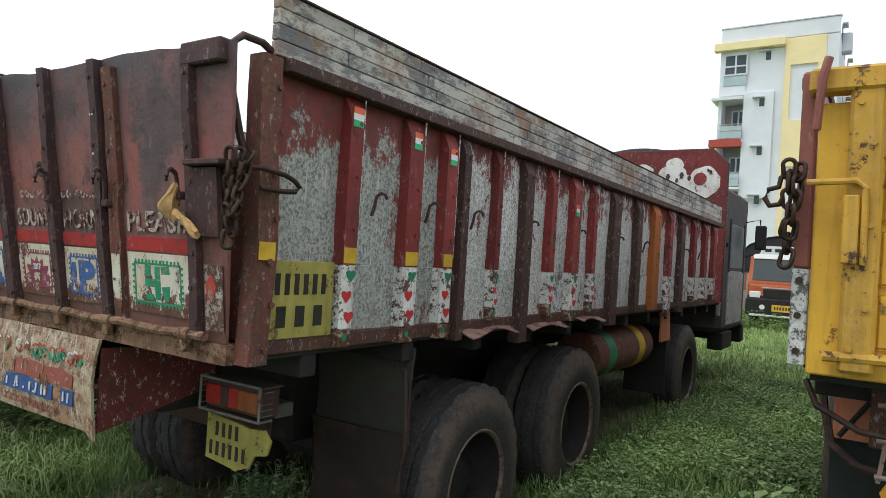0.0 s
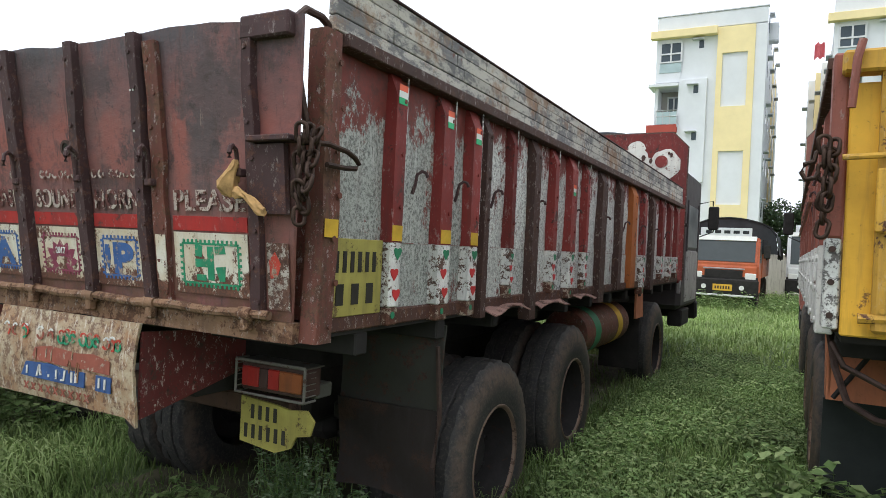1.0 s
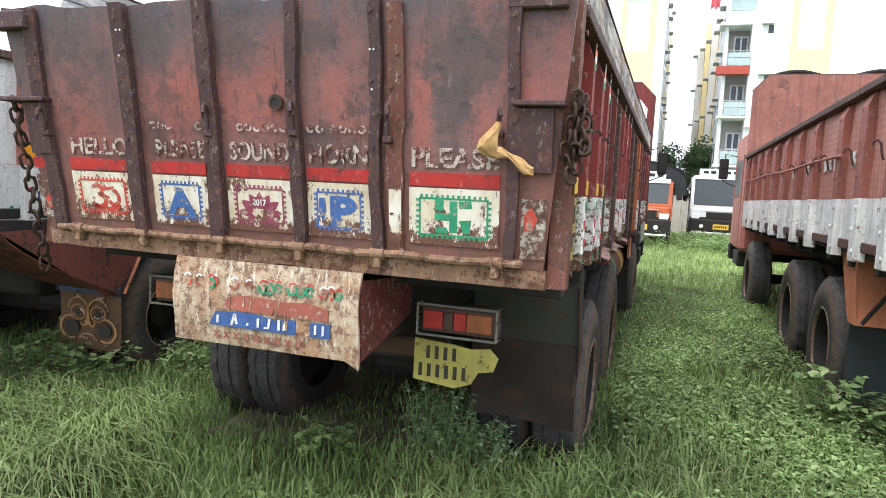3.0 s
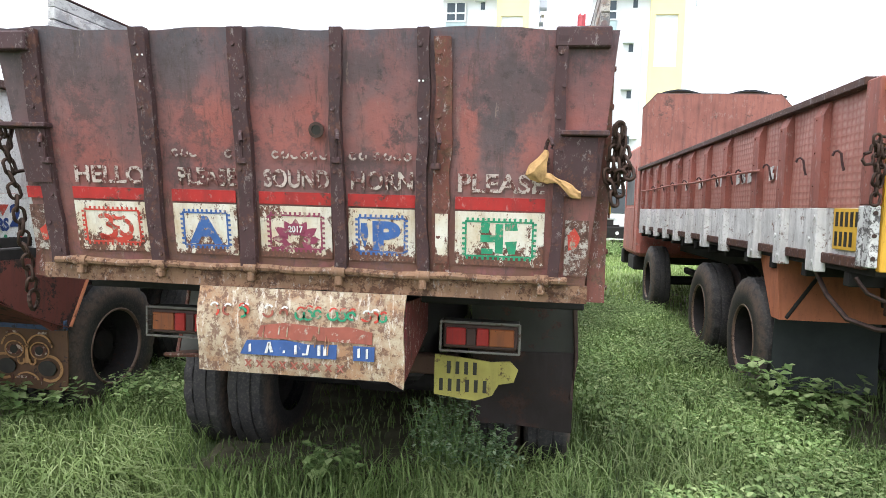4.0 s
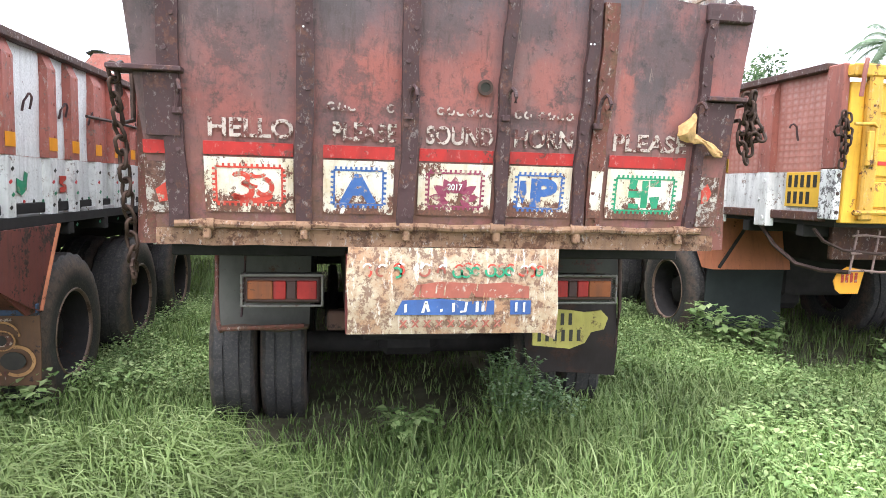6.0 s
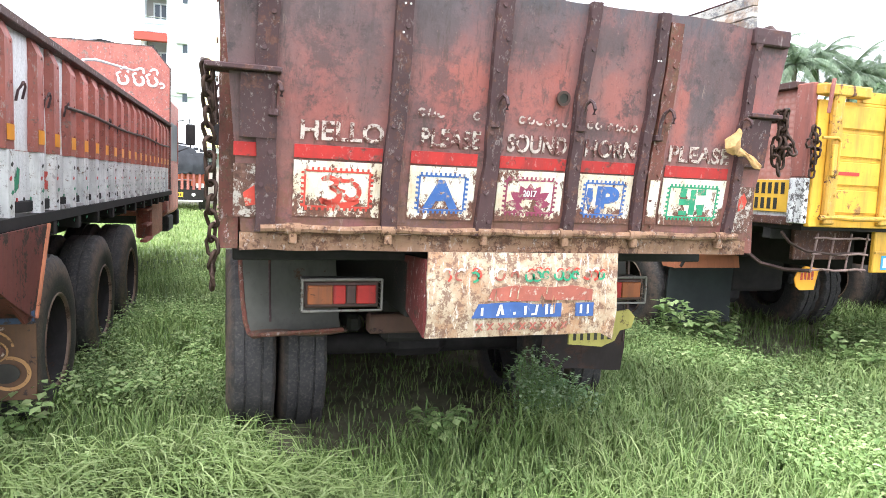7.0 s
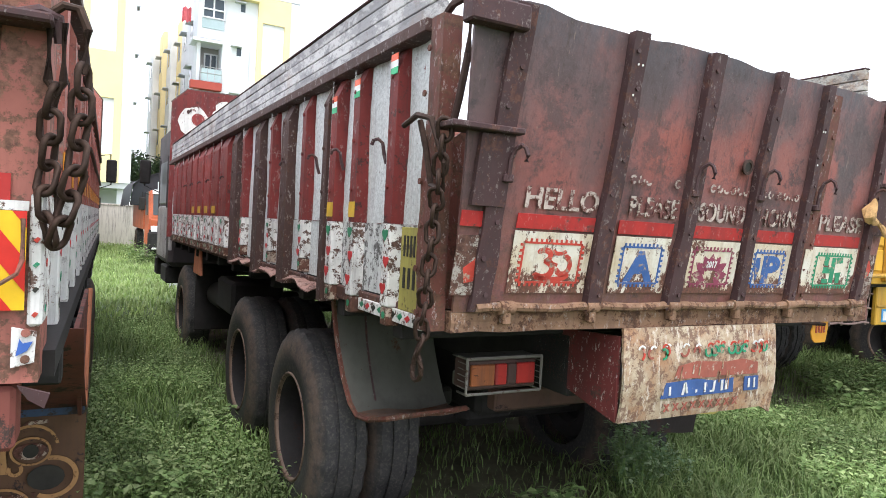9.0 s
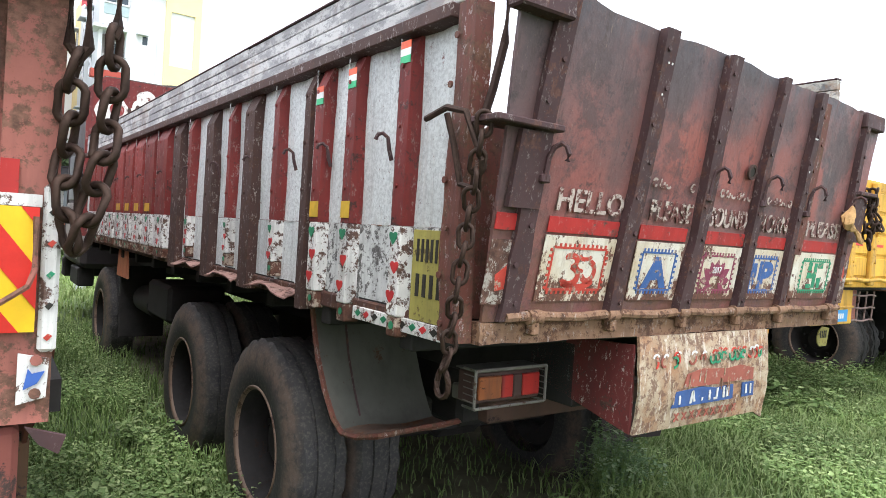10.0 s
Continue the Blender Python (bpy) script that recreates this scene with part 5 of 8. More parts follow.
    part("mud_flap", sheet(10, 8, lambda u, v: (0.64 + 0.56 * u, 0.97 + 0.02 * math.sin(v * 4 + u * 3) + 0.012 * noise.noise(Vector((u * 5, v * 4, 2))), 0.315 + 0.43 * v + 0.012 * math.sin(u * 5) * (1 - v)), (0, 0.012, 0)), M_MUDFLAP, T, "brown rubber mud flap", smooth=True)
    part("flap_strap", rod(nb(), [(1.19, 0.95, 1.05), (1.21, 0.96, 0.72), (1.19, 0.95, 0.5)], 0.012, 6), M_ROD, T, smooth=True)
    prof = [(1.2, 1.17), (1.16, 1.05), (1.12, 0.92), (1.05, 0.78), (0.98, 0.67), (0.93, 0.62), (0.84, 0.625), (0.72, 0.66)]
    def fender(u, v):
        k = v * (len(prof) - 1)
        i = min(int(k), len(prof) - 2)
        f = k - i
        return (-1.15 + 0.1 * v * v + (0.53 - 0.1 * v * v) * u, prof[i][0] * (1 - f) + prof[i + 1][0] * f, prof[i][1] * (1 - f) + prof[i + 1][1] * f + 0.01 * math.sin(u * 7))
    part("fender", sheet(6, 14, lambda u, v: fender(u, v * 0.7), (0, 0.01, 0.008)), M_FENDER, T, smooth=True)
    part("fender_lip", sheet(6, 8, lambda u, v: fender(u, 0.702 + 0.298 * v), (0, 0.01, 0.008)), M_FENDERLIP, T, "rusty curled lower lip of the fender", smooth=True)
    part("fender_crease", rod(nb(), [(-0.99, p - 0.004, q) for p, q in prof[:5]], 0.007, 5), M_RIB, T, smooth=True)
    rimpts = [(-1.15 + 0.1 * (k / 7) ** 2, p, q) for k, (p, q) in enumerate(prof)] + [(-0.64, prof[-1][0], prof[-1][1] + 0.015)]
    part("fender_rim", rod(nb(), rimpts, 0.013, 6), M_POSTEND, T, smooth=True)
    # chains at both corners
    chain(T, [(-1.29, -0.13, 1.8), (-1.285, -0.09, 1.6), (-1.275, -0.04, 1.35), (-1.27, -0.01, 1.18), (-1.27, 0.0, 1.12)], 0.07, 0.0075)
    part("chain_ring", rod(nb(), [(-1.27 + 0.004 * math.sin(k), 0.012 + 0.028 * math.sin(2 * math.pi * k / 12), 1.05 + 0.045 * math.cos(2 * math.pi * k / 12)) for k in range(12)], 0.009, 6, True), M_CHAIN, T, smooth=True)
    part("chain_hook", rod(nb(), [(-1.3, 0.14, 1.84), (-1.31, 0.02, 1.86), (-1.3, -0.06, 1.84), (-1.28, -0.12, 1.7), (-1.27, -0.1, 1.62), (-1.26, 0.0, 1.64), (-1.27, 0.03, 1.76), (-1.28, 0.06, 1.85)], 0.01, 8), M_CHAIN, T, smooth=True)
    for k in range(4):
        x = 1.265 + 0.012 * (k % 2)
        chain(T, [(x, -0.13 + 0.02 * k, 1.83), (x + 0.02 * (k - 1.5), -0.1 - 0.015 * k, 1.66), (x, -0.12 + 0.01 * k, 1.55 + 0.04 * k)], 0.058, 0.007)
    part("chain_hook", rod(nb(), [(1.27, -0.13, 1.8), (1.282, -0.02, 1.81), (1.284, 0.08, 1.80), (1.284, 0.125, 1.785), (1.284, 0.15, 1.765), (1.284, 0.13, 1.75), (1.282, 0.08, 1.745), (1.28, -0.02, 1.745)], 0.009, 8), M_CHAIN, T, smooth=True)
    # under side
    under_frame(T, 0, 0, Y1, 1.25, (1.65, 3.04, 6.28), half=1.215, single=(6.28,), low=0.395, high=0.44, sag=(0.02, 0.08))
    tank = nb()
    lathe(tank, [(0.001, 3.65), (0.19, 3.66), (0.205, 3.7), (0.205, 5.1), (0.19, 5.14), (0.001, 5.15)], pose(0.93, 0, 0.83, 0, 0, 90), 28)
    K = part("fuel_tank", tank, M_POSTEND, T, smooth=True)
    for y, mt in ((3.95, M_HEART_G), (4.75, M_YELLOWTAPE)):
        b = nb()
        lathe(b, [(0.2065, y - 0.09), (0.208, y - 0.09), (0.208, y + 0.09), (0.2065, y + 0.09)], pose(0.93, 0, 0.83, 0, 0, 90), 28)
        part("tank_band", b, mt, K, smooth=True)
    part("side_bracket", outline([(0, 0), (0.35, 0), (0.28, 0.3), (0.0, 0.34)], facing_side(1.16, 5.2, 0.86, 1), 0.02), M_SALMON, T)
    part("front_mud_flap", bx((-1.17, 5.45, 0.3), (-0.75, 5.47, 1.0), 0.006), M_DARK, T)
    part("front_mud_flap", bx((0.75, 5.45, 0.3), (1.17, 5.47, 1.0), 0.006), M_DARK, T)
    part("side_bracket", outline([(0, 0), (0.5, 0), (0.42, 0.3), (0.08, 0.3)], facing_side(-1.16, 5.6, 0.9, -1), 0.02), M_SALMON, T)
    part("battery_box", bx((-1.1, 3.9, 0.65), (-0.65, 4.6, 0.95), 0.03), M_DARK, T)
    part("air_tank", rod(nb(), [(-0.95, 4.7, 0.7), (-0.95, 5.3, 0.7)], 0.13, 16), M_DARK, T, smooth=True)
    # headboard with faded white paintwork, and the cab
    H = headboard(T, 0, 7.78, 1.2, 3.2, M_POST, 1.235, 0.19, 0.19)
    for s in (1, -1):
        for j, (cx, cz, rx, rz) in enumerate(((0.95, 2.77, 0.2, 0.21), (0.46, 2.86, 0.11, 0.13), (0.56, 3.0, 0.12, 0.1), (0.6, 2.84, 0.13, 0.16), (0.72, 2.72, 0.12, 0.14), (0.52, 2.74, 0.12, 0.14), (0.12, 2.92, 0.16, 0.1), (-0.02, 2.9, 0.1, 0.08))):
            pts = [(rx * (1 + 0.05 * math.sin(k * 2.1 + j)) * math.cos(2 * math.pi * k / 20), rz * (1 + 0.06 * math.sin(k * 1.7 + cx)) * math.sin(2 * math.pi * k / 20)) for k in range(20)]
            part("white_paintwork", outline(pts, facing_back(s * cx, 7.727 - 0.0012 * j, cz), 0.004), M_CLOUD, H)
        part("red_ring", outline(disc(0.085, 16), facing_back(s * 0.9, 7.72, 2.81), 0.004), M_POST, H)
        for dx, dz, r in ((0.66, 2.86, 0.03), (0.6, 2.79, 0.022), (0.76, 2.82, 0.025), (0.48, 2.84, 0.03), (1.03, 2.9, 0.02), (1.0, 2.92, 0.016)):
            part("dark_spot", outline([(r * math.cos(k), 1.6 * r * math.sin(k)) for k in range(6)], facing_back(s * dx, 7.714, dz), 0.004), M_POSTDARK, H)
    part("rolled_tarpaulin", rod(nb(), [(-0.75 + 0.1 * k, 7.95, 3.08 + 0.14 * math.sin(math.pi * k / 15)) for k in range(16)], 0.07, 10), M_TARP, T, smooth=True)
    cab(T, 0, 8.25, 10.05, M_CAB, 1.15, 2.8, M_SILL)
    for s in (1, -1):
        part("cab_rear_strip", bx((s * 1.13, 8.02, 1.0), (s * 1.175, 8.1, 1.95), 0.01), M_SILL, T)
        part("cab_hinge", bx((s * 1.15, 8.3, 1.95), (s * 1.19, 8.36, 2.0), 0.006), M_DARK, T)
    part("cab_corner", bx((1.06, 8.0, 1.15), (1.17, 8.24, 2.75), 0.02), M_POST, T)


M_SILL = worn_paint("grey_steel_sill", (0.4, 0.39, 0.38), 0.3, (0.15, 0.1, 0.08), 0.4, 0.55, 10)
M_LEDGE = worn_paint("bare_pink_rust_sheet", (0.3, 0.17, 0.14), 0.45, (0.13, 0.06, 0.045), 0.4, 0.65, 12, chip=0.3)
M_BLUEBAND = worn_paint("scuffed_blue_band", (0.045, 0.1, 0.27), 0.2, (0.5, 0.44, 0.37), 0.3, 0.55, 26, fine=80, grain=(1, 1, 0.4))
M_CLOUD = worn_paint("flaking_white_figure", (0.7, 0.69, 0.64), 0.34, (0.2, 0.06, 0.05), 0.35, 0.55, 9)
M_WING = worn_paint("mottled_wing_paint", (0.42, 0.38, 0.33), 0.62, (0.15, 0.075, 0.055), 0.5, 0.6, 17, chip=0.6)
M_LETTERFADED = worn_paint("nearly_gone_lettering", (0.5, 0.44, 0.38), 0.58, (0.15, 0.058, 0.05), 0.3, 0.6, 34)
M_RUSTTIP = worn_paint("rusted_foot_tip", (0.42, 0.34, 0.27), 0.62, (0.14, 0.06, 0.04), 0.5, 0.65, 18)
M_RUSTBAR = worn_paint("brown_cross_bar", (0.1, 0.055, 0.042), 0.35, (0.06, 0.035, 0.03), 0.4, 0.7, 8)
M_FENDERORANGE = worn_paint("orange_brown_post", (0.4, 0.12, 0.03), 0.3, RUST, 0.3, 0.55, 8)
build_middle_truck()


# ---- the truck on the side with the painted flap ----
def embossed_material():
    s = Shader("embossed_brown_sheet", 0.5)
    f, g = s.noise(3, 6, 0.65), s.noise(45, 5, 0.7)
    col = s.mix(s.mask(f, 0.35, 0.7), (0.33, 0.135, 0.105), (0.43, 0.19, 0.15))
    col = s.mix(s.mul(s.mask(g, 0.6, 0.72), 0.5), col, (0.45, 0.3, 0.25))
    col = s.mix(s.mul(s.mask(s.noise(6, 6, 0.7, (3, 3, 0.2)), 0.52, 0.75), 0.4), col, (0.1, 0.05, 0.04))
    v = s.n.new("ShaderNodeTexVoronoi")
    v.inputs["Scale"].default_value = 17
    v.inputs["Randomness"].default_value = 0.12
    s.l.new(s.mapped(0.1, 1, 1.3), v.inputs["Vector"])
    col = s.mix(s.mask(v.outputs["Distance"], 0.25, 0.5), s.mix(0.45, col, (0.52, 0.36, 0.31)), col)
    s.color(col)
    return s.bump(v.outputs["Distance"], 0.5, 0.012).mat


M_EMB = embossed_material()


def clip_half(pts, a, b, c):
    """The part of a polygon where a*u + b*v <= c."""
    out = []
    for p, q in zip(pts, pts[1:] + pts[:1]):
        dp, dq = a * p[0] + b * p[1] - c, a * q[0] + b * q[1] - c
        if dp <= 0:
            out.append(p)
        if dp * dq < 0:
            f = dp / (dp - dq)
            out.append((p[0] + f * (q[0] - p[0]), p[1] + f * (q[1] - p[1])))
    return out


M_SLOGAN = worn_paint("blue_slogan_paint", (0.03, 0.06, 0.2), 0.25, (0.4, 0.4, 0.42), 0.2, 0.55, 30)
M_LCORNER = worn_paint("rusted_pink_red_corner", (0.36, 0.13, 0.1), 0.5, (0.22, 0.11, 0.075), 0.5, 0.6, 9, fine=70)
M_LFEND = worn_paint("dark_red_fender", (0.19, 0.06, 0.048), 0.45, (0.075, 0.048, 0.04), 0.5, 0.65, 5)


def build_left_truck():
    T = thing("truck", "red truck with zinc-patched sides and painted white post feet", "truck", at=(0, 0, 0))
    cx, X, Y0, Y1 = -3.55, -2.345, -0.2, 8.6
    ys = [0.25, 0.76, 1.27, 1.8, 2.14] + [2.55 + 0.38 * k for k in range(16)]
    posts = [(y, 0.12 if y < 2.3 else 0.15, M_LRED, 1.13, True) for y in ys]
    # sill painted black: it stands in for the shaded gap between the feet
    side_board(T, X, 1, Y0 + 0.12, Y1, posts, M_SKIRT, 1.53, 2.2, 1.25, M_POSTDARK, lambda y: M_ZINC_N if y < 2.5 else M_LRED, False, lambda y: M_ZINC_N, sill=M_DARK, slim=0.8)
    for y in ys:
        part("tape", outline(rect(-0.055, 0, 0.055, 0.08), facing_side(X + 0.0415, y, 1.575, 1), 0.002), M_ORANGE, T)
        for k in range(6):
            part("painted_spot", outline([(-0.02, 0), (0.0, -0.012), (0.02, 0.004), (0.005, 0.016)], facing_side(X + 0.0415, y + 0.012 * (k % 2 * 2 - 1), 1.09 + 0.072 * k, 1), 0.002), (M_HEART_G, M_HEART_R, M_BAR)[k % 3], T)
    for k in range(26):
        part("painted_spot", outline(disc(0.012, 6), facing_side(X - 0.004, 0.3 + 0.12 * k, 1.262, 1), 0.004), (M_HEART_G, M_HEART_R, M_BAR)[k % 3], T)
    for y in (0.45, 1.0, 1.53, 2.02, 2.5, 2.9, 3.4, 3.9, 4.4, 4.9, 5.4, 5.9, 6.4, 7.0):
        loop_hook(T, X, y, 1.86, 1, 0.07)
    part("tie_rail", rod(nb(), [(X + 0.055, 2.3 + 0.45 * k, 1.84 + 0.01 * math.sin(k)) for k in range(14)], 0.012, 6), M_ROD, T, smooth=True)
    part("rope", rod(nb(), [(X - 0.4, 8.55, 3.0), (X - 0.1, 6.0, 2.62), (X + 0.02, 3.4, 2.32), (X + 0.03, 2.9, 2.24)], 0.012, 6), M_SKIRT, T, smooth=True)
    part("sill_rail", bx((X - 0.03, Y0 + 0.1, 1.13), (X + 0.03, 2.25, 1.16), 0.004), M_SILL, T)
    part("sill_rail", bx((X - 0.03, 2.3, 1.17), (X + 0.03, Y1, 1.205), 0.004), M_SILL, T)
    # worn slogan beside the post
    S = lambda y, z: facing_side(X - 0.004, y, z, 1)
    lettering("lettering", "WE", 0.105, S(0.835, 1.4), M_SLOGAN, T, 0.13, bold=0.04)
    lettering("lettering", "OURS", 0.105, S(0.835, 1.295), M_SLOGAN, T, 0.21, bold=0.04)
    lettering("lettering", "2", 0.19, S(1.055, 1.32), M_SLOGAN, T, 0.085, bold=0.03)
    part("painted_heart", outline([(0, 0), (0.045, 0.07), (-0.045, 0.07)], S(1.0, 1.39), 0.003), M_INK_RED, T)
    part("green_parrot_mark", outline([(0, 0.02), (0.05, 0), (0.11, 0.03), (0.13, 0.13), (0.09, 0.14), (0.08, 0.08), (0.03, 0.09), (0.0, 0.1)], S(1.42, 1.3), 0.003), M_INK_GREEN, T)
    part("red_mark", outline([(0, 0), (0.1, 0), (0.1, 0.05), (0.04, 0.06), (0.1, 0.09), (0.1, 0.11), (0, 0.11), (0, 0.06), (0.06, 0.04), (0, 0.03)], S(1.98, 1.31), 0.003), M_INK_RED, T)
    part("red_mark", outline([(0, 0), (0.12, 0.01), (0.14, 0.06), (0.05, 0.08), (0.0, 0.12)], S(0.45, 1.34), 0.003), M_INK_GREEN, T)
    # far side and floor close the body
    part("far_side", bx((cx - 1.24, Y0, 1.12), (cx - 1.2, Y1, 2.2), 0.01), M_LRED, T)
    # rear: corner post, gate, hazard board, bracket
    part("corner_post", sheet(3, 12, lambda u, v: (X - 0.05 + 0.085 * u, Y0 - 0.075 + 0.004 * math.sin(v * 31), 1.13 + 1.07 * v), (0, 0.2, 0)), M_LCORNER, T)
    part("corner_foot", bx((X + 0.012, Y0 - 0.088, 1.25), (X + 0.04, Y0 + 0.1, 1.53), 0.006), M_WHITE, T)
    part("red_patch", outline(rect(0, 0, 0.026, 0.058), facing_back(X - 0.05, Y0 - 0.081, 1.508), 0.003), M_REDBAND, T)
    for k in range(5):
        part("painted_spot", outline([(-0.01, 0), (0.0, -0.008), (0.011, 0.003), (0.002, 0.01)], facing_side(X + 0.0402, Y0 - 0.03 + 0.05 * (k % 2), 1.28 + 0.05 * k, 1), 0.002), (M_INK_GREEN, M_FLAG_W, M_INK_RED, M_INK_BLUE)[k % 4], T)
        part("painted_spot", outline([(-0.006, 0), (0.0, -0.006), (0.007, 0.003), (0.001, 0.007)], facing_back(X + 0.026, Y0 - 0.0885, 1.275 + 0.052 * k), 0.002), (M_INK_RED, M_BAR, M_INK_GREEN)[k % 3], T)
    G = part("tailgate", sheet(20, 10, lambda u, v: (cx - 1.18 + (2 * 1.18 - 0.02) * u, Y0 - 0.045 + 0.004 * noise.noise(Vector((u * 12, v * 8, 2))), 1.13 + 1.05 * v), (0, 0.02, 0)), M_LCORNER, T, smooth=True)
    for k in range(5):
        x = cx - 1.05 + 0.53 * k
        part("gate_rib", bx((x - 0.045, Y0 - 0.09, 1.12), (x + 0.045, Y0 - 0.047, 2.18), 0.008), M_LCORNER, G)
    part("gate_stripe", outline(rect(0, 0, 2.2, 0.075), facing_back(cx - 1.08, Y0 - 0.052, 1.535), 0.003), M_REDBAND, G)
    xh = X - 0.345
    part("hazard_board", outline(rect(0, 0, 0.352, 0.205), facing_back(xh, Y0 - 0.086, 1.285), 0.003), M_YELHAZ, T, "red and yellow striped hazard board")
    for k in range(8):
        a = 0.1 * k - 0.02
        pts = clip_half(clip_half(rect(0, 0, 0.352, 0.205), -1.0, -0.75, -a), 1.0, 0.75, a + 0.05)
        if len(pts) > 2:
            part("hazard_stripe", outline(pts, facing_back(xh, Y0 - 0.0895, 1.285), 0.002), M_REDHAZ, T)
    part("hazard_border", outline(rect(0, 0, 0.355, 0.02), facing_back(xh, Y0 - 0.0865, 1.491), 0.003), M_WHITE, T)
    part("bent_rod", rod(nb(), [(X + 0.002, Y0 - 0.105, 1.475), (X + 0.003, Y0 - 0.11, 1.39), (X - 0.006, Y0 - 0.11, 1.362), (X - 0.05, Y0 - 0.11, 1.33), (X - 0.13, Y0 - 0.105, 1.285)], 0.005, 6), M_LCORNER, T, smooth=True)
    for z in (1.183, 1.238):
        part("bolt_head", outline(disc(0.009, 8), facing_back(X + 0.012, Y0 - 0.0882, z), 0.006), M_LCORNER, T)
    part("bracket", bx((X - 0.25, Y0 - 0.16, 1.865), (X + 0.045, Y0 - 0.02, 1.885), 0.005), M_RIB, T)
    part("bracket_lip", rod(nb(), [(X - 0.12, Y0 - 0.1, 1.85), (X - 0.05, Y0 - 0.12, 1.87), (X + 0.02, Y0 - 0.12, 1.895), (X + 0.05, Y0 - 0.1, 1.89), (X + 0.055, Y0 - 0.09, 1.84)], 0.012, 8), M_RIB, T, smooth=True)
    part("hook_rod", rod(nb(), [(X + 0.03, Y0 - 0.1, 1.89), (X + 0.06, Y0 - 0.11, 1.915), (X + 0.09, Y0 - 0.12, 1.91), (X + 0.105, Y0 - 0.12, 1.87), (X + 0.103, Y0 - 0.12, 1.80), (X + 0.097, Y0 - 0.12, 1.78)], 0.0095, 8), M_CHAIN, T, smooth=True)
    part("long_link", rod(nb(), [(X + 0.036, Y0 - 0.1, 1.88), (X + 0.061, Y0 - 0.1, 1.88), (X + 0.064, Y0 - 0.1, 1.76), (X + 0.051, Y0 - 0.1, 1.735), (X + 0.036, Y0 - 0.1, 1.76)], 0.0095, 8, True), M_CHAIN, T, smooth=True)
    chain(T, [(X + 0.1, Y0 - 0.12, 1.765), (X + 0.096, Y0 - 0.12, 1.62), (X + 0.084, Y0 - 0.115, 1.52), (X + 0.06, Y0 - 0.11, 1.42)], 0.07, 0.0072)
    chain(T, [(X + 0.044, Y0 - 0.1, 1.72), (X + 0.04, Y0 - 0.1, 1.55), (X + 0.05, Y0 - 0.105, 1.43)], 0.07, 0.0072)
    part("dangling_tag", outline([(0, 0), (0.06, -0.02), (0.05, -0.05), (0.02, -0.03)], facing_back(X - 0.0, Y0 - 0.09, 1.13), 0.01), M_RIB, T)
    part("rear_beam", bx((cx - 1.18, Y0 - 0.06, 0.98), (cx + 1.2, Y0 + 0.06, 1.12), 0.01), M_LFEND, T)
    part("number_patch", outline([(0, 0.0), (0.042, 0.01), (0.045, 0.075), (0.0, 0.085)], facing_back(X - 0.014, Y0 - 0.083, 1.165), 0.005), M_WHITE, T)
    part("blue_mark", outline([(0, 0), (0.02, 0.01), (0.03, 0.03), (0.012, 0.026), (0.006, 0.035)], facing_back(X - 0.005, Y0 - 0.0885, 1.19), 0.003), M_HEART_B, T)
    # fender sheets and the painted flap, its picture as plain rings and bars
    part("fender", sheet(6, 8, lambda u, v: (-2.9 + 0.655 * u, 0.5 + 0.93 * (1 - v) ** 1.4, 0.62 + 0.5 * v), (0, 0.012, 0)), M_LFEND, T, smooth=True)
    part("fender_side", outline([(0.5, 1.12), (1.72, 1.12), (1.6, 0.9), (1.45, 0.62), (1.3, 0.62)], pose(X + 0.07, 0, 0, 90, 0, 90), 0.015), M_LFEND, T)
    part("fender_lip", rod(nb(), [(X + 0.09, 1.73, 1.12), (X + 0.09, 1.61, 0.9), (X + 0.09, 1.46, 0.62)], 0.012, 6), M_SALMON, T, smooth=True)
    part("tool_box", bx((-3.6, 0.1, 0.78), (-2.75, 0.48, 1.1), 0.02), M_DARK, T)
    for x, z in ((-3.0, 0.9), (-2.86, 0.93)):
        part("worn_patch", bx((x, 0.472, z), (x + 0.1, 0.482, z + 0.12), 0.003), M_RUSTTIP, T)
    F = part("painted_flap", sheet(8, 6, lambda u, v: (-2.85 + 0.605 * u, 1.41 + 0.012 * math.sin(v * 3), 0.18 + 0.42 * v), (0, 0.012, 0)), M_FLAPBROWN, T, "brown mud flap with worn painted rings", smooth=True)
    def curl(cx2, cz, r0, r1, mat, a0=0, a1=360, lift=0.0, squash=1.0):
        o = [(r1 * math.cos(radians(a0 + (a1 - a0) * k / 20)), squash * r1 * math.sin(radians(a0 + (a1 - a0) * k / 20))) for k in range(21)]
        i = [(r0 * math.cos(radians(a0 + (a1 - a0) * k / 20)), squash * r0 * math.sin(radians(a0 + (a1 - a0) * k / 20))) for k in range(20, -1, -1)]
        part("painted_ring", outline(o + i, facing_back(cx2, 1.402 - lift, cz), 0.004), mat, F)
    fx = -2.55
    for e in (-1, 1):
        part("painted_disc", outline([(0.065 * math.cos(2 * math.pi * k / 16), 0.036 * math.sin(2 * math.pi * k / 16)) for k in range(16)], facing_back(fx + e * 0.1, 1.402, 0.45), 0.004), M_RUSTTIP, F)
        part("painted_disc", outline(disc(0.03, 14), facing_back(fx + e * 0.1, 1.3985, 0.452), 0.004), M_BAR, F)
        curl(fx + e * 0.1, 0.45, 0.068, 0.078, M_OCHRE, squash=0.8)
        curl(fx + e * 0.1, 0.46, 0.095, 0.107, M_OCHRE, 10, 170)
        curl(fx + e * 0.18, 0.33, 0.085, 0.105, M_OCHRE, -120 if e > 0 else 80, 100 if e > 0 else 300, squash=0.9)
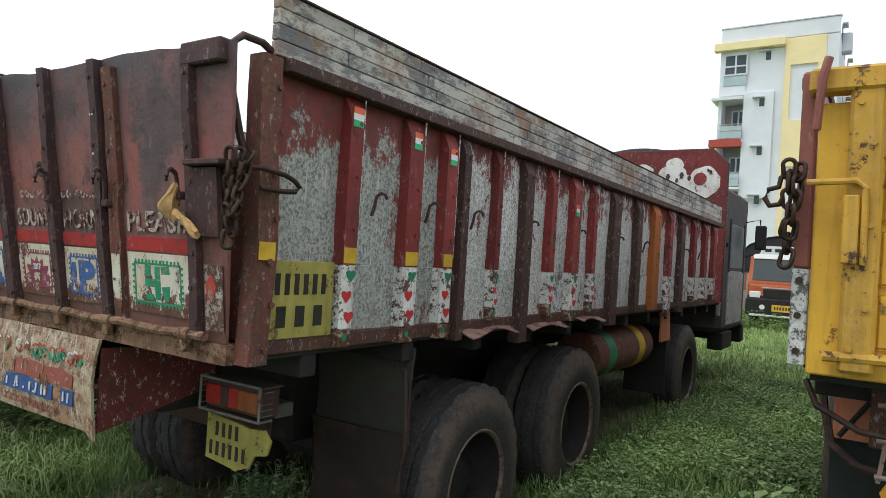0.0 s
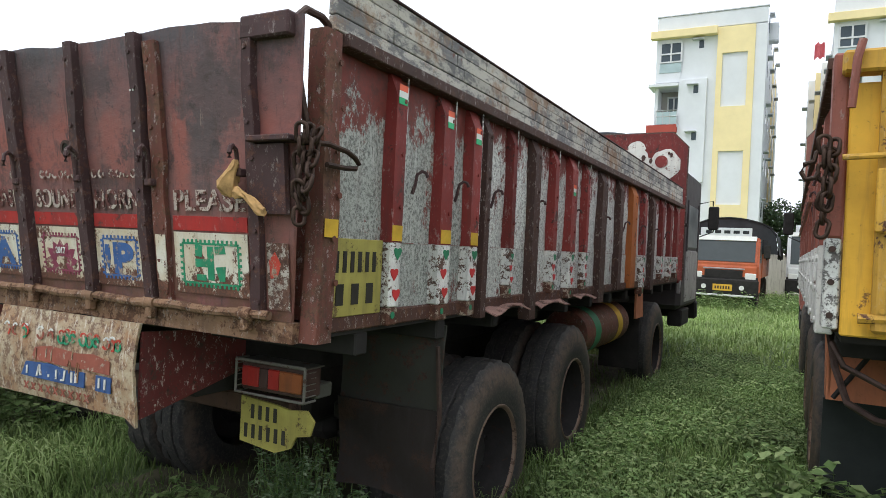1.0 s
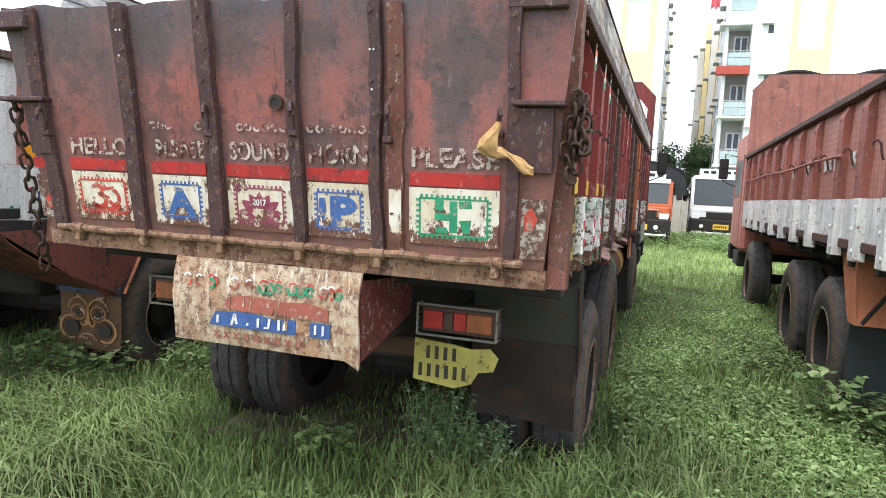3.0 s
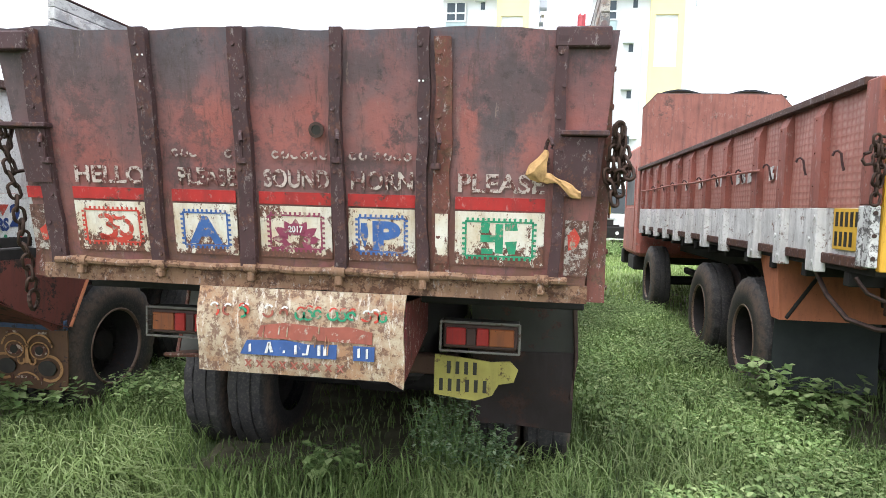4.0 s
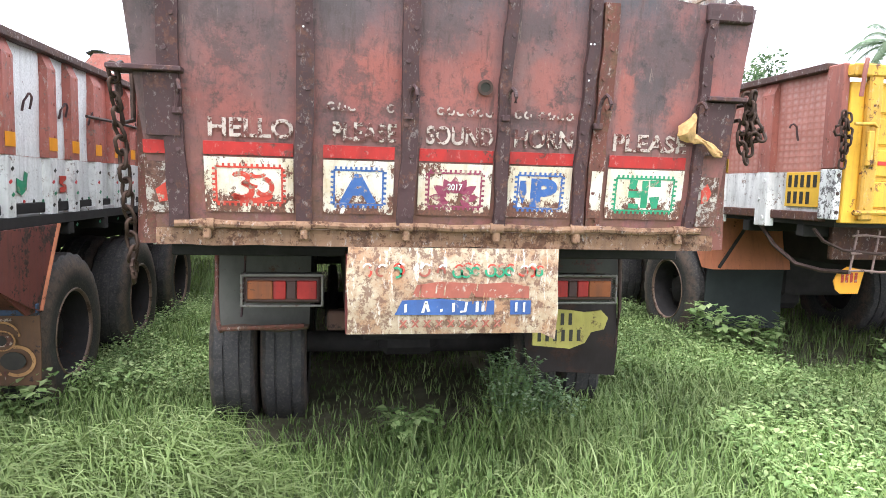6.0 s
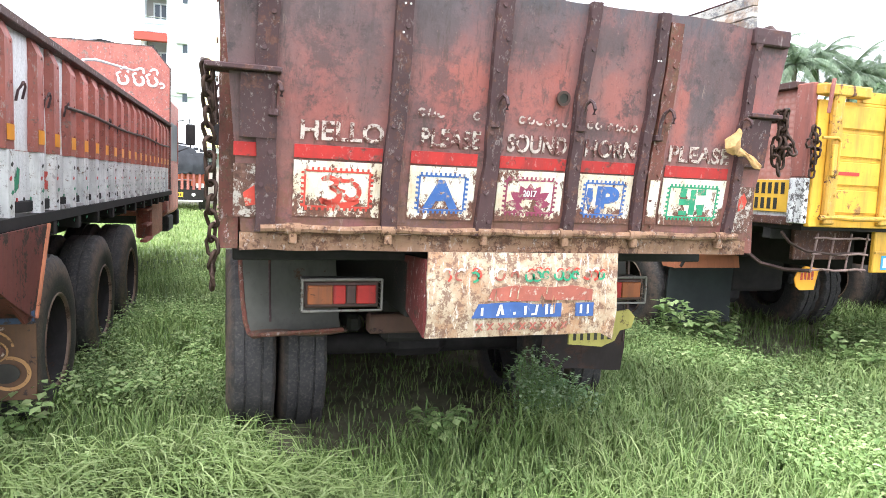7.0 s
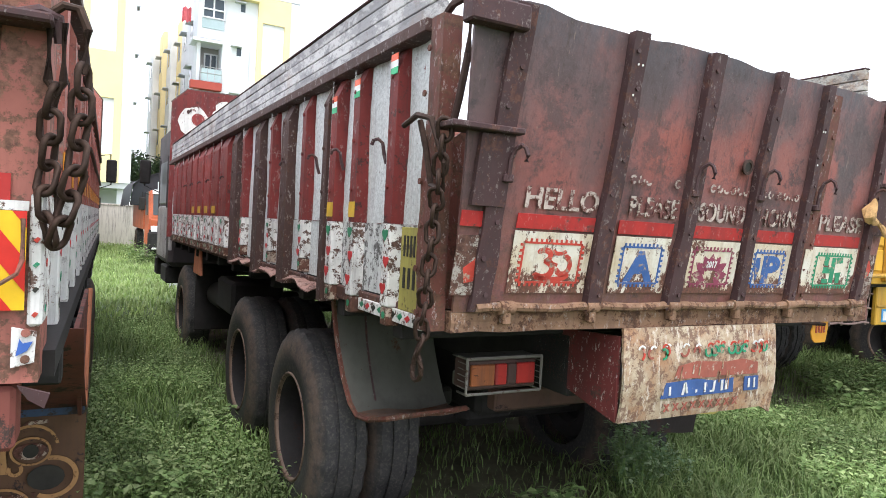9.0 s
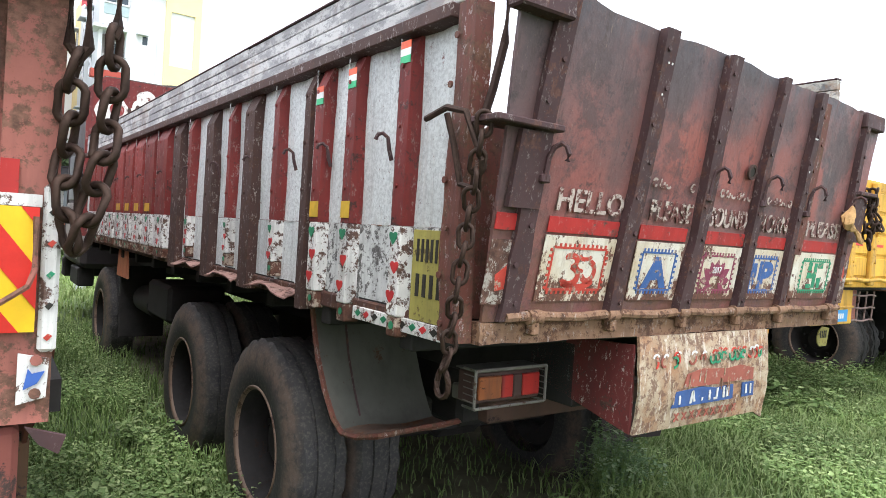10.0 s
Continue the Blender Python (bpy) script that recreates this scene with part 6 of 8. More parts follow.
        part("painted_patch", outline([(0.072 * math.cos(2 * math.pi * k / 14), 0.055 * math.sin(2 * math.pi * k / 14)) for k in range(14)], facing_back(fx + e * 0.16, 1.4025, 0.33), 0.004), M_BAR, F)
        part("painted_stroke", outline([(-0.05, 0), (0.05, 0.008), (0.045, 0.022), (-0.03, 0.02)], facing_back(fx + e * 0.115, 1.402, 0.562), 0.004), M_RUSTTIP, F)
        curl(fx + e * 0.045, 0.375, 0.016, 0.03, M_OCHRE, 150, 400)
        part("painted_stroke", outline([(-0.008, 0.0), (0.008, 0.0), (0.0, -0.055)], facing_back(fx + e * 0.115, 1.402, 0.27), 0.004), M_RUSTTIP, F)
    curl(fx, 0.48, 0.008, 0.018, M_OCHRE)
    part("painted_stroke", outline([(-0.016, 0), (0.016, 0), (0.01, 0.1), (-0.01, 0.1)], facing_back(fx, 1.402, 0.36), 0.004), M_OCHRE, F)
    curl(fx, 0.22, 0.09, 0.104, M_OCHRE, 20, 160, 0.0, 0.75)
    for k in range(5):
        part("painted_stroke", outline(rect(-0.013, 0, 0.013, 0.016), facing_back(fx - 0.07 + 0.035 * k, 1.402, 0.252), 0.004), M_RUSTTIP, F)
    part("flap_band", bx((-2.85, 1.395, 0.6), (-2.25, 1.43, 0.67), 0.004), M_FLAPBLUE, T)
    under_frame(T, cx + 0.085, Y0, Y1, 1.2, (1.98, 3.38, 4.72), half=1.2, low=0.3, high=0.38)
    part("side_guard", bx((X - 0.25, 7.2, 0.55), (X - 0.05, 8.4, 1.05), 0.02), M_LRED, T)
    for k in range(3):
        part("ladder_step", bx((X - 0.12, 6.6 + 0.02 * k, 0.55 + 0.2 * k), (X - 0.03, 7.2, 0.58 + 0.2 * k), 0.006), M_LRED, T)
    H = headboard(T, cx, 8.65, 1.2, 3.35, M_LRED, 1.23, 0.3, 0.25)
    def stroke(u, v, r0, r1, a0, a1):
        n = 12
        o = [(r1 * math.cos(radians(a0 + (a1 - a0) * k / n)), r1 * math.sin(radians(a0 + (a1 - a0) * k / n))) for k in range(n + 1)]
        i = [(r0 * math.cos(radians(a0 + (a1 - a0) * k / n)), r0 * math.sin(radians(a0 + (a1 - a0) * k / n))) for k in range(n, -1, -1)]
        part("script_bar", outline(o + i, facing_back(cx + u, 8.596, v), 0.005), M_SKIRT, H)
    for u in (0.58, 0.8, 0.99):
        stroke(u, 2.83, 0.045, 0.085, 150, 430)
        stroke(u + 0.02, 2.97, 0.03, 0.065, -40, 170)
        stroke(u - 0.05, 2.9, 0.02, 0.05, 60, 250)
    stroke(1.12, 2.78, 0.02, 0.05, -120, 150)
    part("tarpaulin", sheet(20, 6, lambda u, v: (cx - 1.1 + 2.1 * u, 8.62 + 1.1 * v, 3.35 + 0.03 * math.sin(u * 13) * (1 - v) + 0.06 * noise.noise(Vector((u * 8, v * 4, 0)))), (0, 0, 0.02)), M_TARP, T, smooth=True)
    cab(T, cx, 8.85, 10.7, M_LRED, 1.17, 2.7)
    turn_about(T, -2.32, -0.28, -1.7)


M_YELHAZ = plain("hazard_yellow", (0.8, 0.5, 0.02), 0.4, 0, 0.12, 12)
M_REDHAZ = plain("hazard_red", (0.6, 0.03, 0.02), 0.4, 0, 0.15, 12)
M_FLAPBROWN = worn_paint("brown_painted_flap", (0.12, 0.065, 0.035), 0.3, (0.05, 0.035, 0.03), 0.3, 0.65, 8)
M_FLAPBLUE = worn_paint("faded_blue_band", (0.05, 0.08, 0.14), 0.4, (0.06, 0.045, 0.04), 0.3, 0.65, 8)
M_OCHRE = worn_paint("ochre_line_paint", (0.4, 0.22, 0.09), 0.35, (0.12, 0.065, 0.035), 0.2, 0.6, 14)
build_left_truck()


# ---- the truck with the yellow tailgate ----
def yellow_gate(T, x0, x1, y, z0, z1):
    G = part("tailgate", bx((x0, y, z0), (x1, y + 0.05, z1 - 0.085), 0.006), M_YEL, T, "yellow ribbed steel tailgate")
    part("top_plate", bx((x0 + 0.4, y + 0.002, z1 - 0.0845), (x1, y + 0.048, z1), 0.004), M_YEL, G)
    ribs = [x0 + 0.14, x0 + 0.68, x0 + 1.15, x0 + 1.6, x1 - 0.06]
    edges = [x0 + 0.0] + ribs + [x1]
    for a, b in zip(edges, edges[1:]):
        if b - a < 0.2:
            continue
        for k in range(4):
            za = z0 + 0.09 + (z1 - z0 - 0.18) * k / 4
            part("pressed_panel", bx((a + 0.05, y - 0.012, za + 0.012), (b - 0.05, y + 0.002, za + (z1 - z0 - 0.18) / 4 - 0.014), 0.01), M_YEL, G)
        part("red_reflector", outline(rect(0, 0, min(0.2, b - a - 0.12), 0.025), facing_back(a + 0.08, y - 0.0125, z0 + 0.38), 0.003), M_REDHAZ, G)
    for x in ribs:
        bm = bx((x - 0.05, y - 0.05, z0 + 0.02), (x + 0.05, y - 0.001, z1 - 0.02), 0.012)
        for k in range(7):
            z = z0 + 0.1 + (z1 - z0 - 0.2) * k / 6
            rod(bm, [(x + 0.02 * (k % 2 * 2 - 1), y - 0.05, z), (x + 0.02 * (k % 2 * 2 - 1), y - 0.058, z)], 0.01, 6)
        part("rib", bm, M_YELRIB, G)
    part("top_bar", bx((x0 - 0.03, y - 0.06, z1 - 0.06), (x0 + 0.42, y + 0.03, z1 + 0.02), 0.01), M_YELRIB, G)
    part("upright_pin", rod(nb(), [(x0 + 0.0, y - 0.08, z1 - 0.19), (x0 + 0.01, y - 0.085, z1 - 0.02), (x0 + 0.025, y - 0.08, z1 + 0.045)], 0.014, 8), M_BROWNPOST, G, smooth=True)
    part("hinge_pipe", rod(nb(), [(x0 + 0.05 + (x1 - x0 - 0.1) * k / 12, y - 0.04, z0 + 0.07 + 0.006 * math.sin(k * 2.1)) for k in range(13)], 0.018, 8), M_YELRIB, G, smooth=True)
    part("latch_frame", rod(nb(), [(x0 - 0.02, y - 0.07, 1.88), (x0 + 0.12, y - 0.07, 1.885), (x0 + 0.145, y - 0.07, 1.86), (x0 + 0.145, y - 0.06, 1.62)], 0.011, 8), M_YELRIB, G, smooth=True)
    part("latch_plate", bx((x0 + 0.085, y - 0.075, 1.62), (x0 + 0.13, y - 0.051, 1.84), 0.005), M_YELRIB, G)
    for x in (x0 + 0.9, x0 + 1.15, x0 + 1.6):
        part("gate_hook", rod(nb(), [(x, y - 0.06, 1.72), (x + 0.01, y - 0.08, 1.84), (x - 0.02, y - 0.1, 1.87), (x - 0.04, y - 0.1, 1.82)], 0.01, 6), M_YELRIB, G, smooth=True)
    return G


def build_right_truck():
    T = thing("truck", "brown-red truck with white skirt and yellow tailgate", "truck", at=(-0.04, 0, 0))
    X, Y0, Y1 = 2.775, 1.12, 9.15
    cx = X + 1.205
    ys = [1.82, 2.42, 3.0, 3.88, 4.6, 5.3, 6.0, 6.7, 7.4, 8.1, 8.75]
    posts = [(y, 0.14, M_BROWNPOST, 1.19, True) for y in ys]
    side_board(T, X, -1, Y0 + 0.1, Y1, posts, M_SKIRT, 1.59, 2.28, 1.31, M_POSTDARK, lambda y: M_EMB, False)
    for y in ys:
        for k in range(3):
            part("rivet", outline(disc(0.016, 8), facing_side(X - 0.0412, y + 0.03 * (k % 2 * 2 - 1), 1.25 + 0.14 * k, -1), 0.008), M_SKIRT, T)
    part("end_post", bx((X - 0.04, Y0 - 0.04, 1.6), (X + 0.01, Y0 + 0.11, 2.27), 0.008), M_BROWNPOST, T)
    part("end_post_foot", bx((X - 0.042, Y0 - 0.035, 1.27), (X + 0.01, Y0 + 0.105, 1.599), 0.006), M_WHITE_R, T)
    for k in range(3):
        part("rivet", outline(disc(0.012, 8), facing_back(X - 0.018, Y0 - 0.0355, 1.32 + 0.12 * k), 0.006), M_ROD, T)
    for y in (1.5, 2.05, 2.7, 3.4, 3.7, 4.2, 4.8, 5.5, 6.2, 6.9, 7.6):
        hook(T, X - 0.01, y, 1.88, -1, 0.075)
    for y, n in ((2.62, 2), (3.3, 3), (4.15, 2), (4.85, 2), (5.5, 2)):
        for k in range(n):
            part("script_bar", outline([(0, 0), (0.09, 0.01), (0.1, 0.05), (0.06, 0.06), (0.1, 0.11), (0.0, 0.1)], facing_side(X + 0.002, y + 0.16 * k, 1.80, -1), 0.004), M_SKIRT, T)
    part("tie_rail", rod(nb(), [(X - 0.055, 2.8 + 0.45 * k, 1.88 + 0.008 * math.sin(k)) for k in range(14)], 0.012, 6), M_BROWNPOST, T, smooth=True)
    # side plate with plain bars
    part("side_plate", bx((X - 0.006, 1.24, 1.345), (X + 0.004, 1.6, 1.585), 0.002), M_YELTAG, T)
    for r, n in ((0, 5), (1, 4)):
        for k in range(n):
            part("plate_bar", outline(rect(-0.017, 0, 0.017, 0.085), facing_side(X - 0.0065, 1.555 - 0.062 * k, 1.48 - 0.115 * r, -1), 0.002), M_BAR, T)
    part("far_side", bx((cx + 1.19, Y0, 1.2), (cx + 1.23, Y1, 2.27), 0.01), M_BROWN, T)
    yellow_gate(T, 2.79, 4.95, Y0 - 0.05, 1.25, 2.24)
    chain(T, [(2.715, 1.03, 1.93), (2.72, 1.02, 1.72), (2.72, 1.02, 1.6)], 0.066, 0.0078)
    chain(T, [(2.745, 1.03, 1.92), (2.735, 1.0, 1.78), (2.725, 1.01, 1.68)], 0.066, 0.0078)
    part("chain_hook", rod(nb(), [(2.76, 1.05, 1.91), (2.715, 1.04, 1.925), (2.69, 1.03, 1.90), (2.685, 1.03, 1.87), (2.655, 1.02, 1.86), (2.645, 1.02, 1.83), (2.66, 1.02, 1.805), (2.69, 1.02, 1.81), (2.7, 1.02, 1.83)], 0.009, 8), M_CHAIN, T, smooth=True)
    # bumper grid, centre board, hanging tags
    for x0, x1 in ((3.0, 3.55), (4.42, 4.95)):
        bm = nb()
        for k in range(3):
            rod(bm, [(x0 + (x1 - x0) * i / 5, 1.2 + 0.01 * math.sin(i + k), 1.16 - 0.12 * k + 0.006 * math.sin(i * 2)) for i in range(6)], 0.009, 6)
        n = int((x1 - x0) / 0.17)
        for k in range(n + 1):
            rod(bm, [(x0 + 0.05 + 0.17 * k, 1.215, 1.2), (x0 + 0.01 + 0.17 * k, 1.215, 0.9)], 0.008, 6)
        part("bumper_grid", bm, M_GRID, T, smooth=True)
        part("bumper_back", bx((x0 - 0.02, 1.36, 0.98 if x0 < 4 else 0.9), (x1, 1.4, 1.22), 0.006), M_SILLRUST if x0 < 4 else M_LRED, T)
    B = part("centre_board", bx((3.58, 1.17, 0.9), (4.38, 1.21, 1.25), 0.008), M_YEL, T)
    part("board_ridge", bx((3.58, 1.155, 1.05), (4.38, 1.169, 1.07), 0.004), M_YELRIB, B)
    part("sticker", outline(rect(0, 0, 0.62, 0.11), facing_back(3.66, 1.168, 0.925), 0.003), M_STICKBLUE, B, "blue sticker with pale marks")
    part("sticker_mark", outline(rect(0, 0, 0.08, 0.075), facing_back(3.68, 1.165, 0.94), 0.003), M_FLAG_W, B)
    for k in range(10):
        part("sticker_bar", outline(rect(0, 0, 0.024, 0.045), facing_back(3.79 + 0.042 * k, 1.165, 0.955), 0.003), M_FLAG_W, B)
    for x, z, mt in ((3.02, 0.74, M_ORTAG), (4.15, 0.66, M_YELLOWPLATE)):
        P = part("hanging_tag", outline([(0.02, 0.03), (0.06, 0.0), (0.2, 0.0), (0.24, 0.17), (0.1, 0.19), (0.03, 0.15), (0.0, 0.09)], facing_back(x, 1.37, z), 0.01), mt, T)
        for k in range(4):
            part("tag_bar", outline(rect(0, 0, 0.022, 0.07), facing_back(x + 0.055 + 0.036 * k, 1.3595, z + 0.08), 0.002), M_INK_RED if mt is M_ORTAG else M_BAR, P)
    part("bent_pipe", rod(nb(), [(2.78, 1.3, 1.2), (2.82, 1.25, 1.12), (2.95, 1.22, 1.06), (3.2, 1.2, 1.04), (3.5, 1.2, 1.05)], 0.012, 6), M_ROD, T, smooth=True)
    part("slack_hose", rod(nb(), [(2.8, 1.9, 1.2), (2.82, 1.75, 1.05), (2.86, 1.55, 0.93), (2.95, 1.4, 0.9), (3.1, 1.3, 0.9)], 0.016, 6), M_ROD, T, smooth=True)
    part("fender", sheet(4, 6, lambda u, v: (2.84 + 0.75 * u, 2.55 + 0.1 * v, 0.76 + 0.46 * v), (0, 0.015, 0)), M_SALMON, T, smooth=True)
    part("fender_side", outline([(2.55, 0.76), (2.72, 0.76), (3.05, 1.22), (2.65, 1.22)], pose(2.83, 0, 0, 90, 0, 90), 0.02), M_SALMON, T)
    part("fender_stay", rod(nb(), [(2.86, 2.5, 0.78), (3.1, 2.5, 1.15)], 0.014, 6), M_DARK, T)
    part("mud_flap", sheet(4, 6, lambda u, v: (2.82 + 0.75 * u, 2.6 + 0.02 * math.sin(v * 3), 0.22 + 0.54 * v), (0, 0.012, 0)), M_FLAPBLACK, T, smooth=True)
    under_frame(T, cx, Y0, Y1, 1.3, (3.25, 4.8, 8.1), single=(8.1,), low=0.48, high=0.52)
    turn_about(T, 2.77, 1.07, 0.5)
    headboard(T, cx, 9.2, 1.3, 3.55, M_BROWN, 1.22, 0.25, 0.22)
    part("tarpaulin", sheet(16, 4, lambda u, v: (cx - 0.9 + 2.0 * u, 9.2 + 0.6 * v, 3.56 + 0.05 * math.sin(u * 11) * (1 - v)), (0, 0, 0.03)), M_TARP, T, smooth=True)
    cab(T, cx, 9.4, 11.2, M_LRED, 1.19, 2.75)


M_YELTAG = plain("yellow_number_patch", (0.7, 0.42, 0.05), 0.5, 0, 0.1)
M_GRID = worn_paint("grey_pink_grid_paint", (0.26, 0.18, 0.16), 0.3, RUST, 0.3, 0.6, 20)
# brown of the sheets that stand in for shade under the trucks
M_UNDERSHADE = plain("under_truck_shade_brown", (0.1, 0.095, 0.06), 0.95, 0, 0.45, 5, 0.8)
M_STICKBLUE = plain("sky_blue_sticker", (0.04, 0.28, 0.6), 0.4, 0, 0.1)
M_ORTAG = plain("orange_tag", (0.75, 0.35, 0.03), 0.5, 0, 0.1)
M_FLAPBLACK = plain("black_rubber_flap", (0.02, 0.026, 0.025), 0.7, 0, 0.35, 4)
build_right_truck()


def build_far_right_truck():
    T = thing("truck", "red truck with white skirt beyond the yellow tailgate", "truck")
    X, Y0, Y1 = 5.95, 0.9, 8.8
    posts = [(Y0 + 0.5 + 0.6 * k, 0.14, M_BROWNPOST, 1.19, True) for k in range(12)]
    side_board(T, X, -1, Y0 + 0.05, Y1, posts, M_SKIRT, 1.62, 2.3, 1.31, M_POSTDARK, lambda y: M_LRED, False)
    cx = X + 1.205
    part("end_post", bx((X - 0.045, Y0 - 0.02, 1.2), (X + 0.05, Y0 + 0.11, 2.3), 0.008), M_LRED, T)
    part("tailgate", bx((X + 0.05, Y0, 1.2), (X + 2.35, Y0 + 0.05, 2.3), 0.008), M_LRED, T)
    part("far_side", bx((cx + 1.19, Y0, 1.2), (cx + 1.23, Y1, 2.3), 0.01), M_LRED, T)
    part("mud_flap", bx((X + 0.05, 1.35, 0.2), (X + 0.65, 1.37, 1.0), 0.006), M_FLAPBLACK, T)
    under_frame(T, cx, Y0, Y1, 1.3, (2.25, 3.7, 7.6), single=(7.6,), low=0.5, high=0.52)
    cab(T, cx, 9.0, 10.8, M_LRED, 1.19, 2.75)


build_far_right_truck()


# ---- lorries at the far end of the yard ----
def far_lorry(x0, x1, y, cabmat, tarp, label, top=2.45, tarp_top=3.1, plate=True, wide=0.08, deep=7.0):
    T = thing("lorry", label, "lorry", "lorries at the yard's end")
    c, h = (x0 + x1) / 2, (x1 - x0) / 2
    bm = nb()
    pts = [(0.0, 0.45), (0.0, 1.35), (0.32, top), (1.6, top), (1.6, 0.45)]
    vs = [[bm.verts.new((x, y + a, b)) for a, b in pts] for x in (x0, x1)]
    bm.faces.new(vs[0])
    bm.faces.new(vs[1][::-1])
    for k in range(5):
        bm.faces.new((vs[0][k], vs[0][(k + 1) % 5], vs[1][(k + 1) % 5], vs[1][k]))
    bmesh.ops.bevel(bm, geom=bm.edges[:], offset=0.06, segments=2, affect="EDGES")
    part("cab_shell", bm, cabmat, T)
    sl = math.degrees(math.atan2(0.32, top - 1.35))
    ln = math.hypot(0.32, top - 1.35)
    part("windscreen", outline(rect(-h + 0.12, 0.12, h - 0.12, ln - 0.14), pose(c, y - 0.012, 1.35, 90 - sl, 0, 0), 0.012), M_GLASS, T)
    part("sun_visor", outline(rect(-h + 0.1, ln - 0.13, h - 0.1, ln + 0.02), pose(c, y - 0.03, 1.35, 90 - sl, 0, 0), 0.03), M_FLAG_W, T)
    part("sign_board", bx((x0 + 0.25, y + 0.28, top + 0.02), (x1 - 0.25, y + 0.36, top + 0.28), 0.01), M_WFRAME, T)
    for k in range(6):
        part("sign_bar", outline(rect(0, 0, 0.18, 0.1), facing_back(x0 + 0.4 + 0.27 * k, y + 0.279, top + 0.1), 0.004), M_TARP, T)
    part("lower_front", bx((x0 + 0.01, y - 0.015, 0.84), (x1 - 0.01, y + 0.01, 1.0), 0.01), M_DARK, T)
    part("grille", bx((c - 0.55, y - 0.02, 0.95), (c + 0.55, y + 0.01, 1.2), 0.01), M_DARK, T)
    part("bonnet_bar", bx((c - 0.6, y - 0.03, 1.22), (c + 0.6, y + 0.01, 1.26), 0.006), M_RAILB, T)
    part("bumper", bx((x0 - 0.02, y - 0.12, 0.4), (x1 + 0.02, y + 0.05, 0.92), 0.04), M_DARK, T)
    part("bumper_lip", bx((x0 + 0.1, y - 0.13, 0.38), (x1 - 0.1, y - 0.05, 0.44), 0.01), M_FLAG_W, T)
    if plate:
        P = part("number_plate", bx((c - 0.28, y - 0.135, 0.55), (c + 0.28, y - 0.12, 0.75), 0.004), M_YELTAG, T)
        for k in range(6):
            part("plate_bar", outline(rect(0, 0, 0.045, 0.09), facing_back(c - 0.22 + 0.077 * k, y - 0.136, 0.605), 0.003), M_BAR, P)
    for s in (-1, 1):
        xx = c + s * (h - 0.22)
        L = part("headlamp", bx((xx - 0.16, y - 0.02, 0.92), (xx + 0.16, y + 0.02, 1.12), 0.02), M_FLAG_W, T)
        part("fog_lamp", outline(disc(0.075, 12), facing_back(c + s * (h - 0.45), y - 0.121, 0.66), 0.02), M_FLAG_W, T)
        part("mirror_arm", rod(nb(), [(c + s * h, y + 0.3, 2.1), (c + s * (h + 0.2), y + 0.1, 2.15), (c + s * (h + 0.2), y + 0.1, 1.55)], 0.015, 6), M_DARK, T)
        part("mirror", bx((c + s * (h + 0.12), y + 0.05, 1.6), (c + s * (h + 0.3), y + 0.12, 2.0), 0.02), M_DARK, T)
        part("side_window", bx((c + s * h - 0.01, y + 0.45, 1.45), (c + s * h + 0.012, y + 1.3, 2.2), 0.01), M_GLASS, T)
        wheel(T, c + s * (h - 0.02), y + 0.8, s, False)
        wheel(T, c + s * (h - 0.02), y + deep - 1.2, s, False)
    part("load_bed", bx((x0 - 0.03, y + 1.75, 0.95), (x1 + 0.03, y + deep, 1.95), 0.03), cabmat, T)
    bm = sheet(12, 10, lambda u, v: (c - (h + wide) * math.cos(math.pi * u) * (1 - 0.1 * math.sin(math.pi * u)), y + 1.45 + (deep - 1.3) * v, 1.75 + (tarp_top - 1.75) * math.sin(math.pi * u) ** 0.45 + 0.06 * noise.noise(Vector((u * 7, v * 9, x0)))), (0, 0, -0.03))
    part("load_cover", bm, tarp, T, smooth=True)
    part("load_front", outline([((h + wide - 0.03) * -math.cos(math.pi * k / 12) * (1 - 0.1 * math.sin(math.pi * k / 12)), (tarp_top - 1.78) * math.sin(math.pi * k / 12) ** 0.45) for k in range(13)], facing_back(c, y + 1.55, 1.75), 0.05), tarp, T)
    return T


far_lorry(-0.42, 1.57, 20.7, M_LORRY, M_TARP, "orange lorry with a dark tarpaulin over its load", 2.24, 2.92, True, 0.5)
far_lorry(2.25, 4.55, 25.3, M_WHITECAB, M_TARP, "white lorry with a yellow number plate", 2.6, 2.9, deep=5.0)
HEAPED = far_lorry(-4.2, -1.97, 25.8, M_LORRY, M_TARP, "orange lorry heaped with dark tarpaulin", 2.35, 2.75, deep=4.6)
part("tarpaulin_fold", sheet(10, 8, lambda u, v: (-3.1 + 1.1 * u, 25.62 + 0.5 * (v ** 2) + 0.1 * noise.noise(Vector((u * 6, v * 5, 2))), 1.5 + 1.2 * v - 0.3 * u * (v > 0.7) + 0.12 * noise.noise(Vector((u * 5, v * 3, 7)))), (0, 0.04, 0)), M_TARP, HEAPED, smooth=True)
for k in range(4):
    part("painted_band", bx((-2.9 + 0.22 * k, 25.66, 0.86), (-2.8 + 0.22 * k, 25.72, 1.5), 0.004), M_LRED, HEAPED)


# ---- compound wall and buildings ----
M_WASHING = plain("red_washing", (0.55, 0.12, 0.14), 0.8)


def wall_run(x0, x1, y, h):
    W = part("compound_wall", sheet(60, 2, lambda u, v: (x0 + (x1 - x0) * u, y, -0.05 + (h + 0.05) * v + 0.03 * math.sin(u * 50) * (v > 0.9)), (0, 0.2, 0)), M_WALL, None)
    tagged(W, "stained grey compound wall", "wall", kind="structure")
    C = part("wall_coping", bx((x0, y - 0.04, h + 0.005), (x1, y + 0.24, h + 0.07), 0.01), M_WALL, W)


